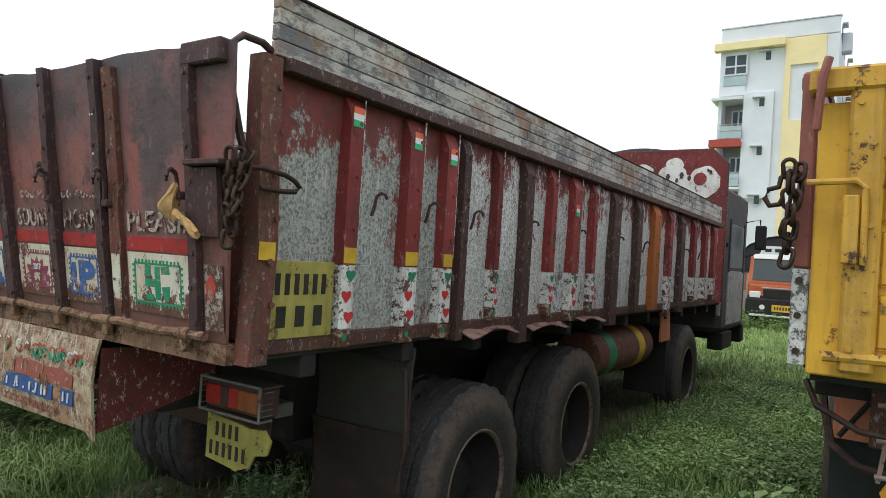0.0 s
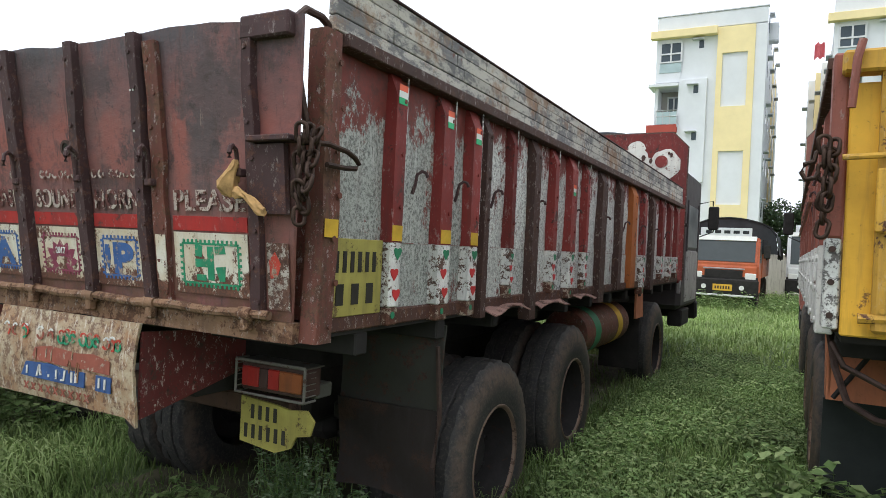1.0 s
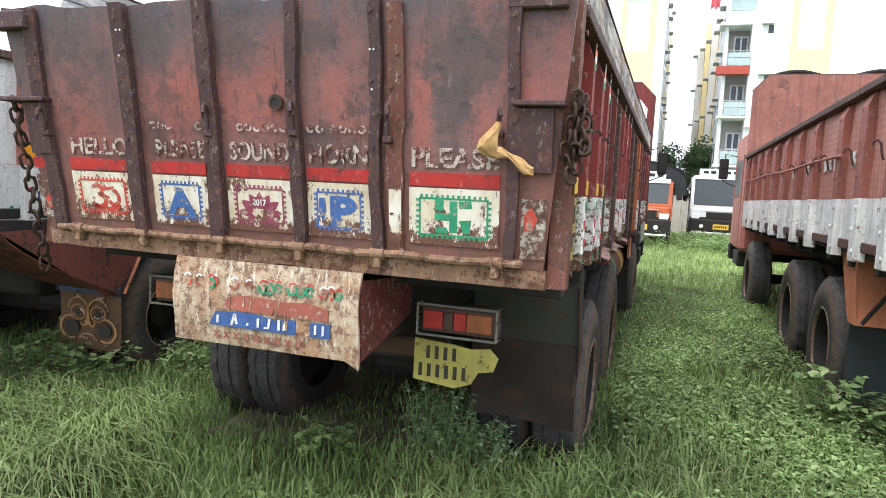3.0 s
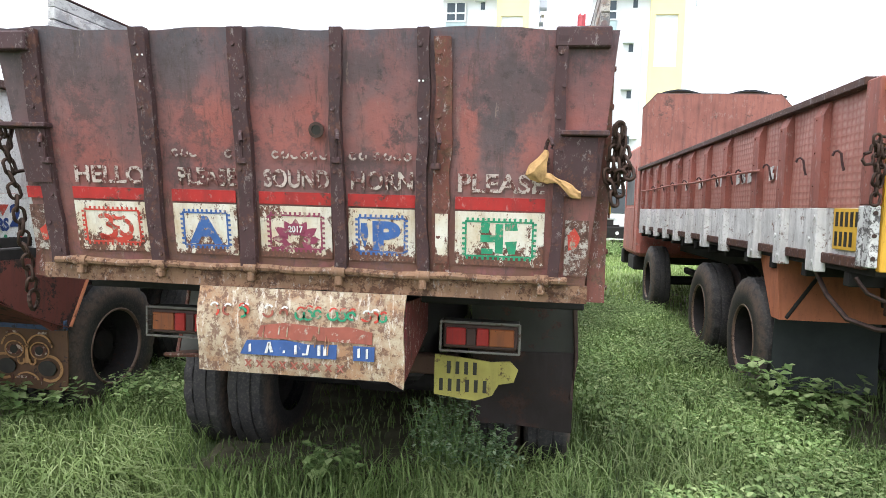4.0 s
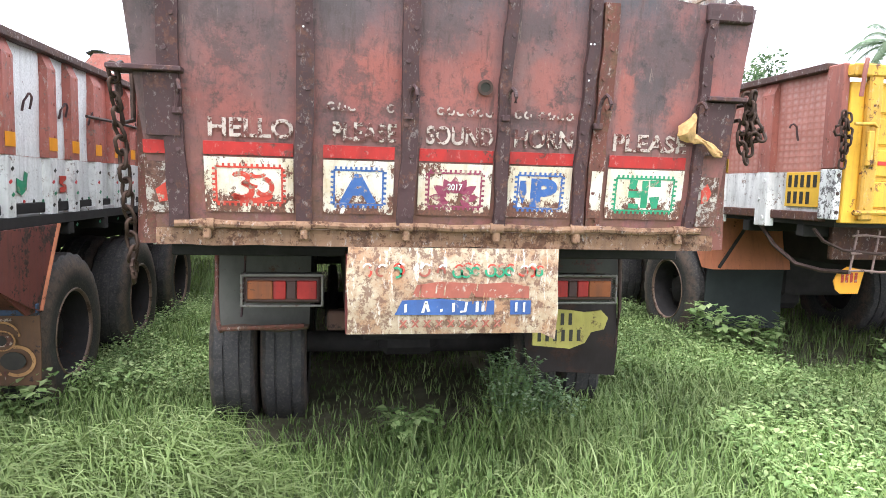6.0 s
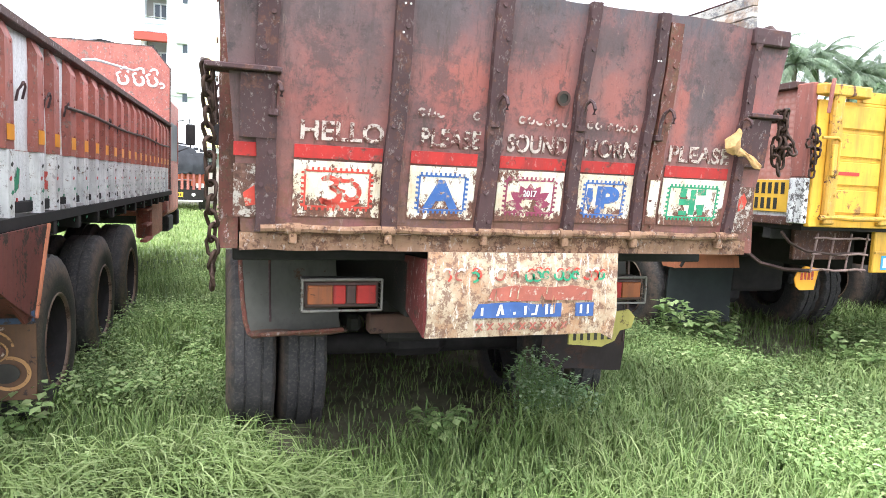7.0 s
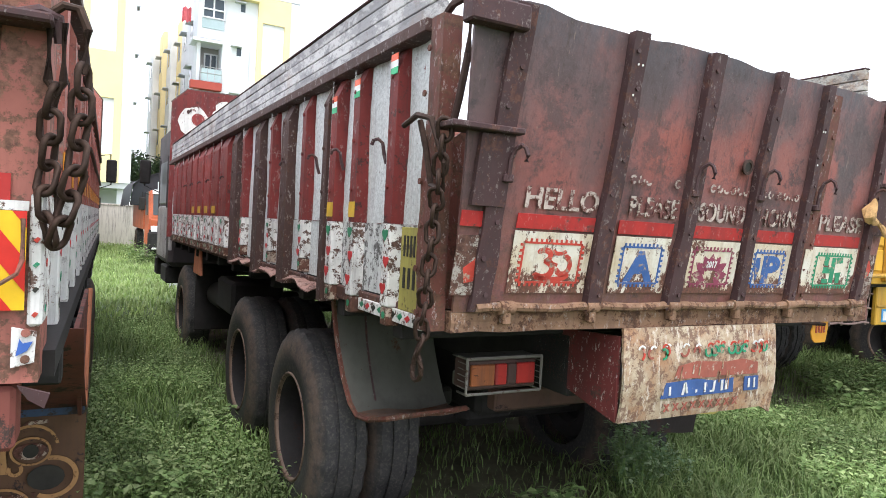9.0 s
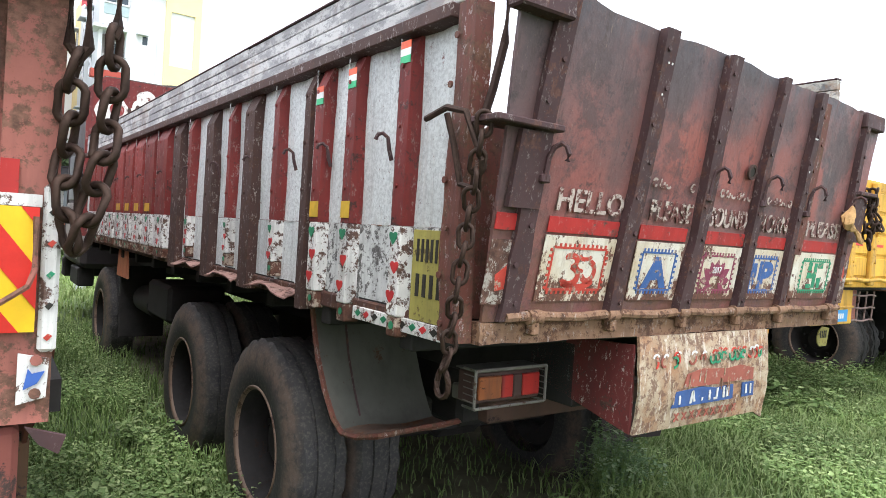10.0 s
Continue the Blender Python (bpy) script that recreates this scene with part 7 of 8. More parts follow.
wall_run(-40, 60, 31.5, 1.78)


def window(parent, x0, z0, x1, z1, y, cols=2, rail=True, deep=0.12):
    part("window_pane", bx((x0, y - 0.01, z0), (x1, y + 0.02, z1), 0.0), M_WIN, parent)
    bm = nb()
    for k in range(cols + 1):
        x = x0 + (x1 - x0) * k / cols
        box(bm, (x - 0.05, y - 0.05, z0), (x + 0.05, y + 0.0, z1))
    for z in (z0, z0 + (z1 - z0) * 0.42, z1):
        box(bm, (x0 - 0.05, y - 0.06, z - 0.05), (x1 + 0.05, y + 0.0, z + 0.05))
    part("window_frame", bm, M_WFRAME, parent)


def balcony(parent, x0, x1, y, z0, floor_h, deep=1.2):
    """A recessed balcony: room wall and window behind, slab under it, rail with a glass front."""
    part("balcony_slab", bx((x0 - 0.35, y - 0.55, z0 - 0.16), (x1 + 0.05, y + deep, z0), 0.01), M_BWHITE, parent)
    part("balcony_wall", bx((x0, y + deep, z0), (x1, y + deep + 0.1, z0 + floor_h), 0.0), M_BRECESS, parent)
    window(parent, x0 + 0.45, z0 + 0.35, x1 - 0.1, z0 + floor_h - 0.75, y + deep - 0.02, 2)
    part("balcony_glass", bx((x0 + 0.05, y - 0.5, z0 + 0.05), (x1, y - 0.485, z0 + 0.85), 0.0), M_BGLASS, parent)
    for z in (0.55, 0.95):
        part("balcony_rail", rod(nb(), [(x0, y - 0.5, z0 + z), (x1, y - 0.5, z0 + z)], 0.03, 4), M_RAILB, parent)
    for k in range(4):
        x = x0 + (x1 - x0) * k / 3
        part("baluster", rod(nb(), [(x, y - 0.5, z0), (x, y - 0.5, z0 + 0.95)], 0.02, 4), M_RAILB, parent)


def vent(parent, x, z, y):
    part("vent_hood", bx((x - 0.42, y - 0.35, z + 0.28), (x + 0.28, y, z + 0.35), 0.01), M_BGREY, parent)
    part("vent_window", bx((x - 0.02, y - 0.01, z - 0.25), (x + 0.28, y + 0.02, z + 0.26), 0.0), M_WIN, parent)


# greyer than the outer plaster: the recess's shade is put into the colour
M_BRECESS = plain("shaded_recess_plaster", (0.36, 0.34, 0.32), 0.85, 0, 0.1, 1.0, 0.1)
M_BGLASS = plain("bluish_balcony_glass", (0.4, 0.5, 0.52), 0.15, 0, 0.1, 1.0, 0.0)


def build_block(label, ox, y):
    """A flat block: a bay of balconies, a white shaft with vents, a yellow frame round two pale panels, a white edge. ox: the bay's corner."""
    B = thing("apartment_building", label, "building", "apartment blocks behind the wall")
    w1, w2, w3, w4, top, fh = 1.55, 3.82, 6.05, 6.72, 16.55, 3.1
    floors = [10.3 - 2 * fh, 10.3 - fh, 10.3]
    # the bay stands open; the rest is one wall down to the pillars of the ground floor
    part("wall", bx((ox + w1, y, 3.3), (ox + w4, y + 9, top), 0.02), M_BWHITE, B)
    part("wall", bx((ox + 0.1, y + 1.3, 3.3), (ox + w1, y + 9, top), 0.02), M_BWHITE, B)
    part("bay_column", bx((ox, y - 0.05, 3.3), (ox + 0.22, y + 1.3, 13.0), 0.01), M_BWHITE, B)
    part("upper_bay", bx((ox, y - 0.1, 13.2), (ox + w1 + 0.02, y + 1.3, top), 0.01), M_BWHITE, B)
    part("bay_roof_slab", bx((ox - 0.35, y - 0.55, 12.85), (ox + w1, y + 1.2, 13.05), 0.01), M_BWHITE, B)
    for z in floors:
        balcony(B, ox + 0.22, ox + w1, y, z, fh - 0.2)
        vent(B, ox + w1 + 0.95, z + 2.3, y - 0.22)
    vent(B, ox + w1 + 1.15, 15.6, y)
    window(B, ox + 0.28, 14.55, ox + 1.62, 15.85, y - 0.12, 2)
    part("window_apron", bx((ox + 0.24, y - 0.14, 13.85), (ox + 1.62, y - 0.1, 14.48), 0.005), M_BGLASS, B)
    part("bay_header", bx((ox - 0.36, y - 0.5, 16.1), (ox + w2, y, 16.6), 0.02), M_BYEL, B)
    part("parapet", bx((ox, y - 0.1, 16.62), (ox + w4, y + 0.2, 17.6), 0.02), M_BWHITE, B)
    part("parapet_coping", bx((ox - 0.05, y - 0.15, 17.605), (ox + w4 + 0.05, y + 0.25, 17.68), 0.01), M_BGREY, B)
    part("red_band", bx((ox - 0.38, y - 0.57, 9.8), (ox + w1 + 0.02, y - 0.02, 10.3), 0.01), M_BRED, B)
    part("white_shaft", bx((ox + w1 - 0.02, y - 0.22, 6.5), (ox + 3.3, y, 13.32), 0.02), M_BWHITE, B)
    # yellow frame round two pale panels
    bm = nb()
    box(bm, (ox + w2, y - 0.18, 3.3), (ox + 4.15, y, top))
    box(bm, (ox + 5.64, y - 0.18, 3.3), (ox + w3, y, top))
    for z0, z1 in ((3.3, 5.05), (8.5, 11.38), (14.85, top)):
        box(bm, (ox + 4.15, y - 0.18, z0), (ox + 5.64, y, z1))
    part("yellow_frame", bm, M_BYEL, B)
    for z0, z1 in ((5.05, 8.5), (11.38, 14.85)):
        part("pale_panel", bx((ox + 4.15, y - 0.05, z0), (ox + 5.64, y - 0.005, z1), 0.0), M_BWHITE, B)
    part("edge_strip", bx((ox + w3, y - 0.1, 3.3), (ox + w4, y, top), 0.01), M_BWHITE, B)
    # open ground floor on pillars
    part("ground_slab", bx((ox, y, 2.95), (ox + w4, y + 20, 3.29), 0.01), M_BGREY, B)
    for k in range(3):
        for d in range(3):
            part("pillar", bx((ox + 0.2 + 2.9 * k, y + 0.3 + 8 * d, -0.05), (ox + 0.7 + 2.9 * k, y + 0.8 + 8 * d, 2.95), 0.01), M_BGREY, B)
    part("ground_room", bx((ox, y + 4, -0.05), (ox + w4, y + 20, 2.94), 0.01), M_BGREY, B)
    # the long sides step out, in turns yellow and white, with hooded windows
    for d, (a, b, out, mt) in enumerate(((9, 12, 0.0, M_BYEL), (12, 15, 0.45, M_BWHITE), (15, 17.5, 0.8, M_BYEL), (17.5, 22, 1.3, M_BWHITE))):
        part("side_wall", bx((ox + 0.1 - out, y + a, 3.3), (ox + w4, y + b, top + 0.4), 0.02), mt, B)
    for k in range(5):
        z = 4.4 + fh * k - (0.3 if k == 4 else 0)
        for yy, out in ((3.0, 0.0), (6.4, 0.0), (10.0, 0.0), (13.0, 0.45), (16.0, 0.8), (19.0, 1.3)):
            if z > 15.5:
                continue
            part("side_window", bx((ox + 0.08 - out, y + yy, z), (ox + 0.12 - out, y + yy + 1.1, z + 1.2), 0.0), M_WIN, B)
            part("side_hood", bx((ox - 0.3 - out, y + yy - 0.1, z + 1.25), (ox + 0.11 - out, y + yy + 1.2, z + 1.33), 0.01), M_BGREY, B)
        for yy in (1.6, 5.0, 9.5, 14.0):
            part("side_window", bx((ox + w4 - 0.02, y + yy, z), (ox + w4 + 0.02, y + yy + 0.9, z + 1.1), 0.0), M_WIN, B)
            part("side_hood", bx((ox + w4, y + yy - 0.1, z + 1.15), (ox + w4 + 0.3, y + yy + 1.0, z + 1.22), 0.01), M_BGREY, B)
    part("roof_tank", bx((ox + w4 - 0.2, y + 2.0, 16.0), (ox + w4 + 0.55, y + 2.9, 17.2), 0.06), M_BGREY, B)
    return B


build_block("white and yellow apartment block with balconies and a brick-red band", -6.4, 44.5)
B2 = build_block("twin white and yellow apartment block with washing on its side", 3.95, 44.5)
part("hung_washing", sheet(6, 5, lambda u, v: (3.5 - 0.55 * u, 44.3 + 0.1 * math.sin(u * 9), 14.0 + 0.9 * v + 0.1 * math.sin(u * 11)), (0, 0.03, 0)), M_WASHING, B2, smooth=True)


# ---- shade under the trucks, laid on the ground as dark brown sheets ----
def soil(x0, x1, y0, y1):
    bm = nb()
    nx, ny = int((x1 - x0) / 0.25), int((y1 - y0) / 0.25)
    g = [[bm.verts.new((x0 + (x1 - x0) * i / nx + 0.1 * math.sin(j * 1.3) * (i in (0, nx)), y0 + (y1 - y0) * j / ny + 0.1 * math.sin(i * 1.9) * (j in (0, ny)), 0)) for j in range(ny + 1)] for i in range(nx + 1)]
    for row in g:
        for v in row:
            v.co.z = ground_height(v.co.x, v.co.y) + 0.012
    for i in range(nx):
        for j in range(ny):
            bm.faces.new((g[i][j], g[i + 1][j], g[i + 1][j + 1], g[i][j + 1]))
    tagged(part("shade_patch", bm, M_UNDERSHADE, None, smooth=True), "dark brown sheet standing in for the shade under a parked truck", "soil", kind="structure")


soil(-1.05, 1.05, 0.75, 8.0)
soil(-4.7, -2.5, 0.4, 8.5)
soil(3.0, 5.2, 1.7, 9.5)
soil(6.1, 8.3, 1.6, 9.0)


# ---- trees beyond the wall ----
def mesh_object(name, verts, faces, mat, parent=None):
    me = bpy.data.meshes.new(name)
    me.from_pydata(verts, [], faces)
    me.materials.append(mat)
    ob = new(name, me)
    ob.parent = parent
    return ob


def leaf_cloud(rng, centres, radius, count, size):
    """Many small folded leaves round given centres."""
    verts, faces = [], []
    for _ in range(count):
        c = centres[rng.integers(len(centres))]
        d = rng.normal(size=3)
        d /= np.linalg.norm(d)
        p = c + d * radius * rng.random() ** 0.4
        a = rng.normal(size=3)
        a /= np.linalg.norm(a)
        b = np.cross(a, rng.normal(size=3))
        b /= np.linalg.norm(b) + 1e-6
        s = size * (0.6 + 0.8 * rng.random())
        k = len(verts)
        verts += [tuple(p - a * s), tuple(p + b * s * 0.45), tuple(p + a * s), tuple(p - b * s * 0.45 + np.cross(a, b) * s * 0.15)]
        faces += [(k, k + 1, k + 2), (k, k + 2, k + 3)]
    return verts, faces


def broad_tree(x, y, h, seed, spread=1.0):
    rng = np.random.default_rng(seed)
    T = thing("tree", "broad leafy tree beyond the parked trucks", "tree", "trees beyond the trucks", at=(x, y, -0.05))
    bm = nb()
    rings = []
    pts = [(0.1 * math.sin(k), 0.1 * math.cos(k * 1.3), h * 0.55 * k / 6) for k in range(7)]
    for k, p in enumerate(pts):
        r = 0.22 * (1 - 0.09 * k) * h / 9
        rings.append([bm.verts.new((p[0] + r * math.cos(2 * math.pi * j / 8), p[1] + r * math.sin(2 * math.pi * j / 8), p[2])) for j in range(8)])
    for a, b in zip(rings, rings[1:]):
        for j in range(8):
            bm.faces.new((a[j], a[(j + 1) % 8], b[(j + 1) % 8], b[j]))
    centres = []
    for k in range(14):
        ang, el = rng.random() * 6.28, rng.uniform(0.15, 1.3)
        ln = h * rng.uniform(0.22, 0.45)
        st = Vector(pts[3 + k % 4])
        e = st + Vector((math.cos(ang) * math.cos(el) * spread, math.sin(ang) * math.cos(el) * spread, math.sin(el))) * ln
        rod(bm, [st, st.lerp(e, 0.5) + Vector((0, 0, 0.15)), e], 0.05 * h / 9, 5)
        for f in (0.6, 1.0):
            centres.append(np.array(st.lerp(e, f)))
    part("trunk", bm, M_BARK, T, smooth=True)
    v, f = leaf_cloud(rng, centres, h * 0.11, 6500, 0.13)
    mesh_object("crown", v, f, M_TREE, T)


# paler and greyer than the tree leaves: distance haze is put into the colour
M_PALM = leaf_material("hazed_palm_fronds", (0.1, 0.15, 0.09), (0.16, 0.22, 0.14), (0.24, 0.3, 0.2))


def palm_tree(x, y, h, seed):
    rng = np.random.default_rng(seed)
    T = thing("palm_tree", "tall coconut palm with drooping fronds", "palm tree", "palms beyond the trucks", at=(x, y, -0.05))
    part("trunk", rod(nb(), [(0.25 * math.sin(k * 0.3), 0, h * k / 8) for k in range(9)], 0.16, 8), M_BARK, T, smooth=True)
    top = np.array([0.25 * math.sin(2.4), 0, h])
    for k in range(26):
        ang, up = 2.4 * k + rng.uniform(-0.2, 0.2), rng.uniform(-0.3, 1.25)
        verts, faces = [], []
        p = top.copy()
        d = np.array([math.cos(ang) * math.cos(up), math.sin(ang) * math.cos(up), math.sin(up)])
        side = np.array([-math.sin(ang), math.cos(ang), 0])
        ln = rng.uniform(2.6, 4.0)
        sag = rng.uniform(0.03, 0.055)
        for i in range(44):
            f = i / 43
            p = p + d * ln / 44
            d = d + np.array([0, 0, -sag])
            d /= np.linalg.norm(d)
            w = 0.75 * math.sin(math.pi * (0.12 + 0.8 * f)) ** 0.6
            for s in (-1, 1):
                q = w * rng.uniform(0.7, 1.1)
                tip = p + side * s * q * 0.75 + d * 0.35 * q + np.array([0, 0, -0.7 * q])
                k0 = len(verts)
                verts += [tuple(p - d * 0.03), tuple(p + d * 0.05), tuple(tip)]
                faces.append((k0, k0 + 1, k0 + 2))
        mesh_object("frond", verts, faces, M_PALM, T)


broad_tree(19.0, 43.0, 8.5, 3, 1.1)
broad_tree(30.6, 20.0, 9.0, 4, 0.75)
broad_tree(20.3, 30.0, 10.6, 5, 1.0)
broad_tree(1.9, 52.0, 7.6, 6)
broad_tree(27.0, 20.0, 8.2, 15, 0.7)
for k, (px, py, ph) in enumerate(((37.5, 36.0, 11.2), (40.0, 36.5, 11.6), (42.8, 36.0, 11.0), (45.5, 37.0, 11.2), (38.5, 40.0, 12.4), (48.0, 38.0, 11.6))):
    palm_tree(px, py, ph, 7 + k)


# ---- grass and weeds ----
RNG = np.random.default_rng(11)


def field(x, y, scale, seed):
    """A cheap smooth random field in 0..1."""
    r = np.random.default_rng(seed)
    out = np.zeros_like(x)
    for k in range(6):
        a, b, c = r.normal(size=2) * scale, r.random() * 6.28, r.random()
        out += np.sin(x * a[0] + y * a[1] + b)
    return 0.5 + out / 8


def spots(n, x0, x1, y0, y1):
    return RNG.uniform(x0, x1, n), RNG.uniform(y0, y1, n)


def ground_z(x, y):
    return np.array([ground_height(a, b) for a, b in zip(x, y)]) - 0.01


def blades(name, x, y, height, width, mat, label, lean=0.5, way=None, spread=0.7, arch=False):
    """Thin arching blades; way: the direction (radians) in which most of them lie over."""
    n = len(x)
    z = ground_z(x, y)
    ang = RNG.uniform(0, 2 * np.pi, n) if way is None else RNG.normal(way, spread, n)
    bend = RNG.uniform(0.25, 1.0, n) * lean * height
    wang = ang + RNG.uniform(-0.6, 0.6, n) + np.pi / 2
    wx, wy = np.cos(wang) * width / 2, np.sin(wang) * width / 2
    cx, cy = np.cos(ang) * bend, np.sin(ang) * bend
    top = height * (1 - 0.25 * lean)
    curve = ((1.0, 0.0, 0.0), (0.9, 0.22, 0.62), (0.65, 0.58, 0.98)) if not arch else ((0.8, 0.0, 0.0), (1.0, 0.1, 0.42), (0.95, 0.27, 0.76), (0.8, 0.5, 0.95), (0.55, 0.76, 0.94))
    m = len(curve)
    v = np.empty((n, 2 * m + 1, 3))
    for k, (wide, out, up) in enumerate(curve):
        v[:, 2 * k] = np.stack([x - wx * wide + cx * out, y - wy * wide + cy * out, z + top * up], 1)
        v[:, 2 * k + 1] = np.stack([x + wx * wide + cx * out, y + wy * wide + cy * out, z + top * up], 1)
    v[:, 2 * m] = np.stack([x + cx, y + cy, z + top * ((0.74 if arch else 1.05) - 0.3 * np.minimum(1, bend / height))], 1)
    me = bpy.data.meshes.new(name)
    me.vertices.add(n * (2 * m + 1))
    me.vertices.foreach_set("co", v.ravel())
    corners = [c for k in range(m - 1) for c in (2 * k, 2 * k + 1, 2 * k + 3, 2 * k + 2)] + [2 * m - 2, 2 * m - 1, 2 * m]
    me.loops.add(n * len(corners))
    me.loops.foreach_set("vertex_index", ((np.arange(n) * (2 * m + 1))[:, None] + np.array(corners)).ravel())
    me.polygons.add(n * m)
    me.polygons.foreach_set("loop_start", ((np.arange(n) * len(corners))[:, None] + np.arange(m) * 4).ravel())
    me.update(calc_edges=True)
    me.materials.append(mat)
    return tagged(new(name, me), label, "grass", kind="stuff")


def keep(x, y, p):
    k = RNG.random(len(x)) < p
    return x[k], y[k]


# near turf, thinner under the trucks
x, y = spots(300000, -8.5, 9.0, -6.0, 8.0)
under = ((np.abs(x) < 1.0) & (y > 0.75)) | ((x < -2.55) & (x > -4.7) & (y > 0.45)) | ((x > 3.05) & (x < 5.2) & (y > 1.75))
x, y = keep(x, y, np.where(under, 0.3, 1.0) * np.clip(1.15 - 0.08 * y, 0.3, 1) * np.clip((y + 6.2) / 3.5, 0.05, 1) * np.clip((8.7 - np.abs(x - 0.25)) / 2.5, 0.05, 1))
hh = (0.07 + 0.14 * field(x, y, 1.3, 1) + 0.07 * field(x, y, 4.0, 2)) * RNG.uniform(0.6, 1.25, len(x))
hh = np.where(((np.abs(x) < 1.0) & (y > 0.75)), hh * 0.5, hh)
blades("grass", x, y, np.clip(hh, 0.04, 0.3), 0.006 + 0.003 * RNG.random(len(x)), M_GRASS, "dense green grass round the parked trucks", 0.8)
# longer, paler tufts
cx_, cy_ = spots(150, -3.2, -0.75, -2.4, 0.75)
ok = field(cx_, cy_, 1.5, 21) > 0.4
cx_, cy_ = cx_[ok], cy_[ok]
k = RNG.integers(0, len(cx_), 9000)
x, y = cx_[k] + RNG.normal(0, 0.12, 9000), cy_[k] + RNG.normal(0, 0.12, 9000)
ok = ~((np.abs(x) < 1.15) & (y > 0.35))
x, y = x[ok], y[ok]
blades("tall_grass", x, y, RNG.uniform(0.2, 0.46, len(x)), 0.007 + 0.005 * RNG.random(len(x)), M_TALL, "long pale arching grass in tufts", 1.25, -0.5, 0.55, True)
cx_, cy_ = spots(70, -0.8, 1.2, -2.6, 0.0)
k = RNG.integers(0, len(cx_), 4000)
x, y = cx_[k] + RNG.normal(0, 0.12, 4000), cy_[k] + RNG.normal(0, 0.12, 4000)
blades("tall_grass", x, y, RNG.uniform(0.1, 0.26, len(x)), 0.005 + 0.004 * RNG.random(len(x)), M_TALL, "sparse pale grass behind the tailgate", 1.4, arch=True)
cx_, cy_ = spots(160, 0.5, 6.0, -2.4, 1.2)
k = RNG.integers(0, len(cx_), 9000)
x, y = cx_[k] + RNG.normal(0, 0.12, 9000), cy_[k] + RNG.normal(0, 0.12, 9000)
blades("tall_grass", x, y, RNG.uniform(0.12, 0.32, len(x)), 0.005 + 0.004 * RNG.random(len(x)), M_TALL, "long pale grass among the weeds", 1.4, arch=True)
# the yard farther off, its open-sky light put into a paler blade colour
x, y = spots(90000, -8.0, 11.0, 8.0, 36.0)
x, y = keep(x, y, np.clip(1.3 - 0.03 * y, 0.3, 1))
blades("far_grass", x, y, RNG.uniform(0.06, 0.18, len(x)), 0.018 + 0.012 * RNG.random(len(x)), M_YARD_LIT, "grass of the open yard beyond the trucks", 0.7)


def weeds(name, x, y, height, leaf, mat, label, leaves=11):
    """Broad-leaved weeds: thin stems with folded leaves in whorls."""
    n = len(x)
    z = ground_z(x, y)
    V, F = [], []
    m = n * leaves
    i = np.repeat(np.arange(n), leaves)
    t = np.tile(np.linspace(0.25, 1.0, leaves), n)
    ang = np.tile(np.arange(leaves) * 2.4, n) + RNG.uniform(0, 6.28, n)[i] + RNG.normal(0, 0.3, m)
    tilt = RNG.uniform(-0.35, 0.5, m)
    s = leaf[i] * RNG.uniform(0.6, 1.25, m) * (1.15 - 0.45 * t)
    leanx, leany = (RNG.normal(0, 0.25, n) * height)[i] * t, (RNG.normal(0, 0.25, n) * height)[i] * t
    px, py, pz = x[i] + leanx, y[i] + leany, z[i] + height[i] * t
    ux, uy, uz = np.cos(ang) * np.cos(tilt), np.sin(ang) * np.cos(tilt), np.sin(tilt)
    sx, sy = -np.sin(ang), np.cos(ang)
    off = s * 0.5
    base = np.stack([px + ux * off * 0.3, py + uy * off * 0.3, pz + uz * off * 0.3], 1)
    fwd = np.stack([ux, uy, uz], 1) * s[:, None]
    drop = np.stack([np.zeros(m), np.zeros(m), s], 1)
    side = np.stack([sx, sy, np.full(m, 0.3)], 1) * (s * 0.3)[:, None]
    flip = side * np.array([-1, -1, 1])
    v = np.stack([base, base + fwd * 0.35 + side * 0.85, base + fwd * 0.75 + side - drop * 0.06, base + fwd - drop * 0.2, base + fwd * 0.75 + flip - drop * 0.06, base + fwd * 0.35 + flip * 0.85], 1)
    me = bpy.data.meshes.new(name)
    me.vertices.add(m * 6)
    me.vertices.foreach_set("co", v.ravel())
    b = (np.arange(m) * 6)[:, None]
    me.loops.add(m * 8)
    me.loops.foreach_set("vertex_index", (b + np.array([0, 1, 2, 3, 0, 3, 4, 5])).ravel())
    me.polygons.add(m * 2)
    me.polygons.foreach_set("loop_start", np.arange(m * 2) * 4)
    me.update(calc_edges=True)
    me.materials.append(mat)
    return tagged(new(name, me), label, "weeds", kind="stuff")


def weed_patch(n, x0, x1, y0, y1, lo, hi, leaf, label, thresh=0.45, seed=5, scale=1.8):
    x, y = spots(n, x0, x1, y0, y1)
    ok = field(x, y, scale, seed) > thresh
    x, y = x[ok], y[ok]
    weeds("weeds", x, y, RNG.uniform(lo, hi, len(x)), RNG.uniform(leaf * 0.7, leaf * 1.3, len(x)), M_WEED, label)


weed_patch(7500, 1.3, 2.75, -0.9, 8.5, 0.05, 0.22, 0.048, "broad-leaved weeds in the lane between two trucks", 0.36, 5)
weed_patch(5200, 1.7, 6.5, -1.3, 1.6, 0.05, 0.2, 0.046, "leafy weeds in the open grass", 0.4, 6)
weed_patch(1500, 0.4, 6.0, -3.0, -1.0, 0.04, 0.13, 0.04, "scattered small weeds in the open grass", 0.5, 12)
weed_patch(3600, -2.3, -1.2, -1.2, 7.5, 0.08, 0.26, 0.036, "loose clumps of leafy weeds between two trucks", 0.47, 7, 3.2)
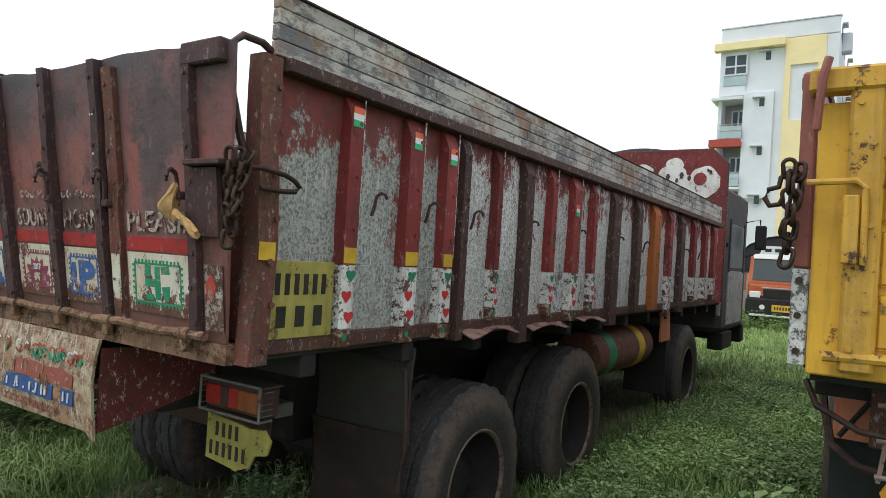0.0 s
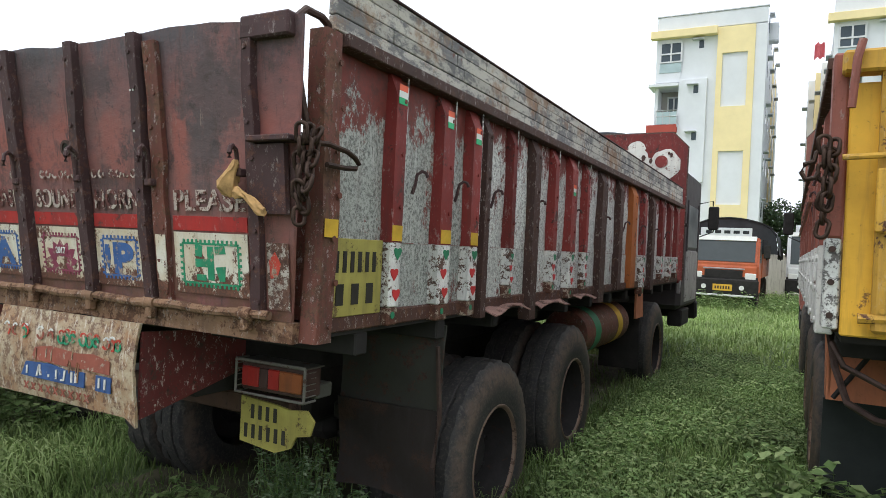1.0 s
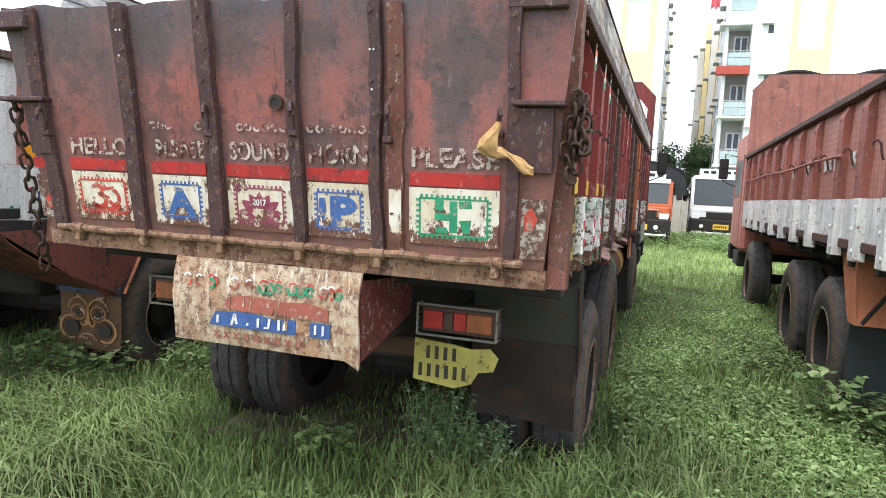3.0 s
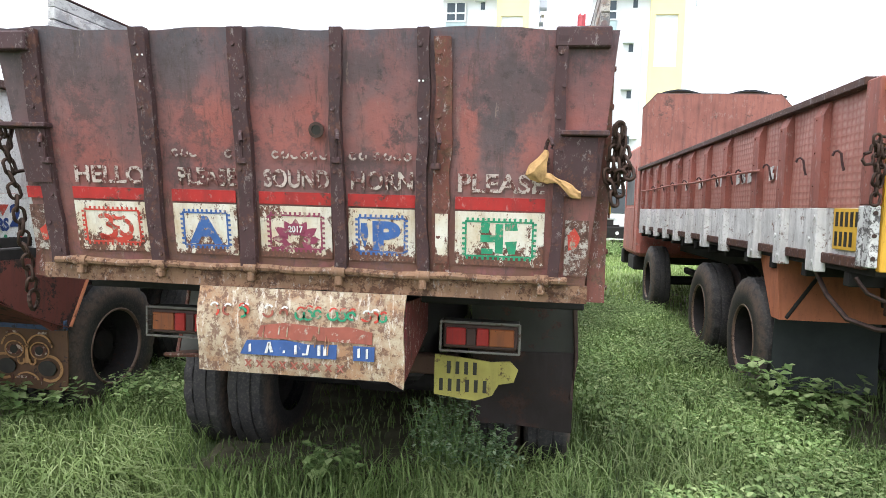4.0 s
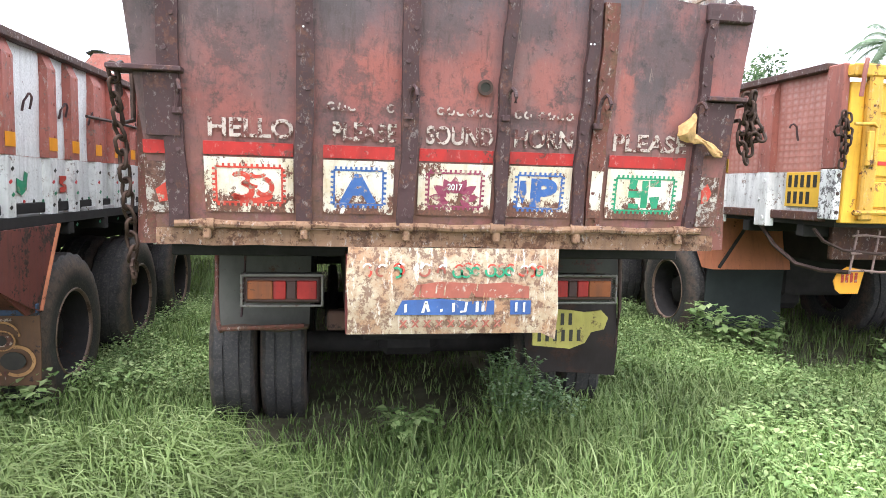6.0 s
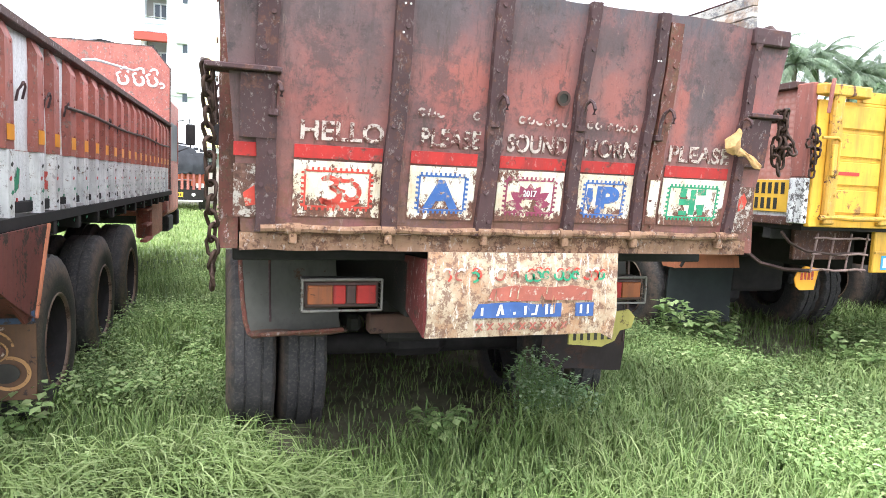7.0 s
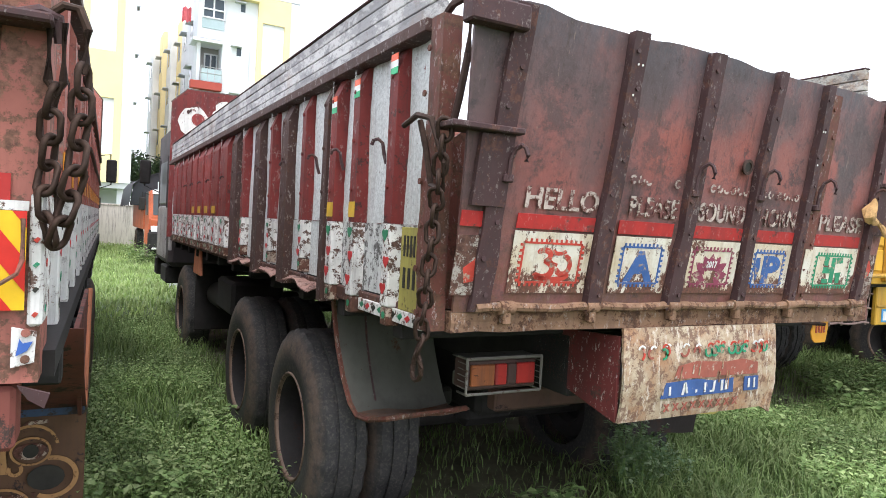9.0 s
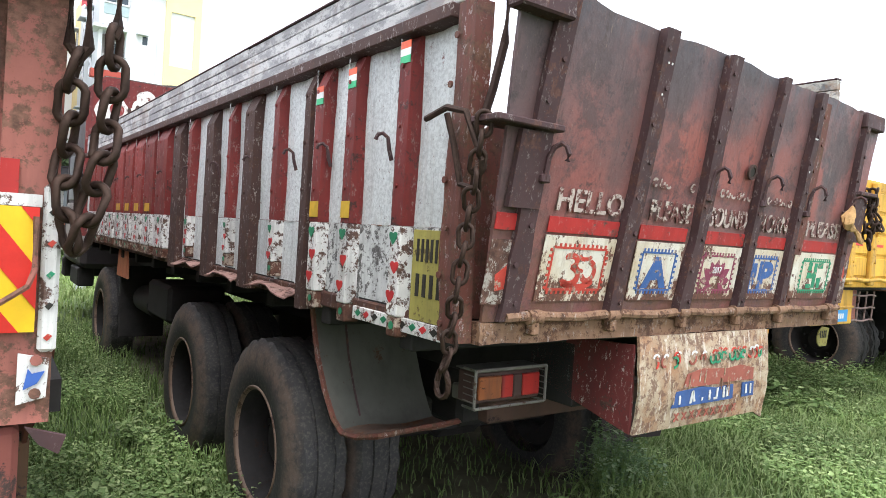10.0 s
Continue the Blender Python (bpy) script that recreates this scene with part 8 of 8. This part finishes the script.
weed_patch(2600, -4.5, 0.4, -2.7, 0.2, 0.04, 0.16, 0.042, "low leafy weeds in the long grass", 0.56, 8)
weed_patch(1400, 2.75, 6.5, 0.2, 2.4, 0.1, 0.34, 0.06, "tall weeds under the yellow tailgate", 0.4, 9)
weed_patch(700, -1.0, 4.0, 19.5, 24.0, 0.2, 0.6, 0.1, "rank weeds round the far lorries", 0.35, 10)


def bush(x, y, h, r, n, leaf, seed, label, mat=None):
    """A single bushy plant: arching stems with leaves."""
    rng = np.random.default_rng(seed)
    T = thing("weed_plant", label, "plant", "bushy weeds", at=(x, y, 0))
    bm = nb()
    V, F = [], []
    for k in range(n):
        a, l = rng.random() * 6.28, rng.uniform(0.55, 1.0)
        d = r * rng.uniform(0.2, 1.0)
        kx, ky = rng.normal(0, 0.12, 2) * r * 2
        pts = [Vector((d * math.cos(a) * f ** 0.7 + kx * math.sin(3 * f), d * math.sin(a) * f ** 0.7 + ky * math.sin(3 * f), -0.05 + (h * l + 0.05) * math.sin(f * 1.4))) for f in (0, 0.3, 0.6, 0.85, 1.0)]
        rod(bm, pts, 0.002, 3)
        for j in range(12):
            f = 0.06 + 0.94 * j / 11
            p = np.array(pts[min(int(f * 4), 3)].lerp(pts[min(int(f * 4) + 1, 4)], f * 4 - int(f * 4) if f < 1 else 1.0))
            b = rng.random() * 6.28
            u = np.array([math.cos(b), math.sin(b), rng.uniform(-0.3, 0.4)])
            s = np.array([-math.sin(b), math.cos(b), 0.2])
            q = leaf * rng.uniform(0.6, 1.2)
            i = len(V)
            V += [tuple(p), tuple(p + u * q * 0.5 + s * q * 0.36), tuple(p + u * q - np.array([0, 0, q * 0.2])), tuple(p + u * q * 0.5 - s * q * 0.36)]
            F += [(i, i + 1, i + 2), (i, i + 2, i + 3)]
    tagged(part("stalk", bm, M_WEEDSTEM, T), kind="stuff")
    tagged(mesh_object("foliage", V, F, mat or M_WEED, T), kind="stuff")


M_WEEDSTEM = plain("weed_stem", (0.1, 0.16, 0.05), 0.7)
bush(0.5, 0.8, 0.52, 0.2, 110, 0.03, 1, "bushy weed growing up by the hanging plate", M_BUSH)
bush(0.76, 0.84, 0.34, 0.2, 80, 0.03, 2, "bushy weed under the tail lamp", M_BUSH)
bush(-0.07, 0.72, 0.24, 0.2, 22, 0.06, 3, "low leafy weed behind the middle truck")
bush(2.65, 2.3, 0.55, 0.25, 16, 0.09, 4, "spiky weed beside the black mud flap")
bush(3.05, 2.2, 0.45, 0.3, 18, 0.09, 5, "bushy weed beside the black mud flap")
bush(3.6, 1.2, 0.4, 0.3, 20, 0.08, 6, "bushy weed under the yellow tailgate")
bush(-2.3, 1.3, 0.3, 0.3, 20, 0.07, 7, "leafy weed by the painted flap")
bush(-2.75, 1.2, 0.32, 0.3, 20, 0.07, 8, "leafy weed by the painted flap")
bush(-2.15, -0.75, 0.25, 0.3, 26, 0.06, 9, "low leafy weed in the grass")
bush(-1.75, -0.55, 0.2, 0.22, 24, 0.04, 10, "low leafy weed between two trucks")
bush(-1.9, 1.75, 0.24, 0.3, 40, 0.045, 12, "loose leafy weed between two trucks")
bush(-1.45, 2.9, 0.22, 0.22, 30, 0.045, 13, "loose leafy weed beside a tyre")
bush(-0.35, -1.2, 0.16, 0.16, 14, 0.05, 11, "small leafy weed in the open grass")
stone = part("marker_stone", bx((-0.62, 12.9, -0.05), (-0.42, 13.05, 0.3), 0.03), M_BGREY, None)
tagged(stone, "small grey concrete marker stone standing in the grass", "stone")
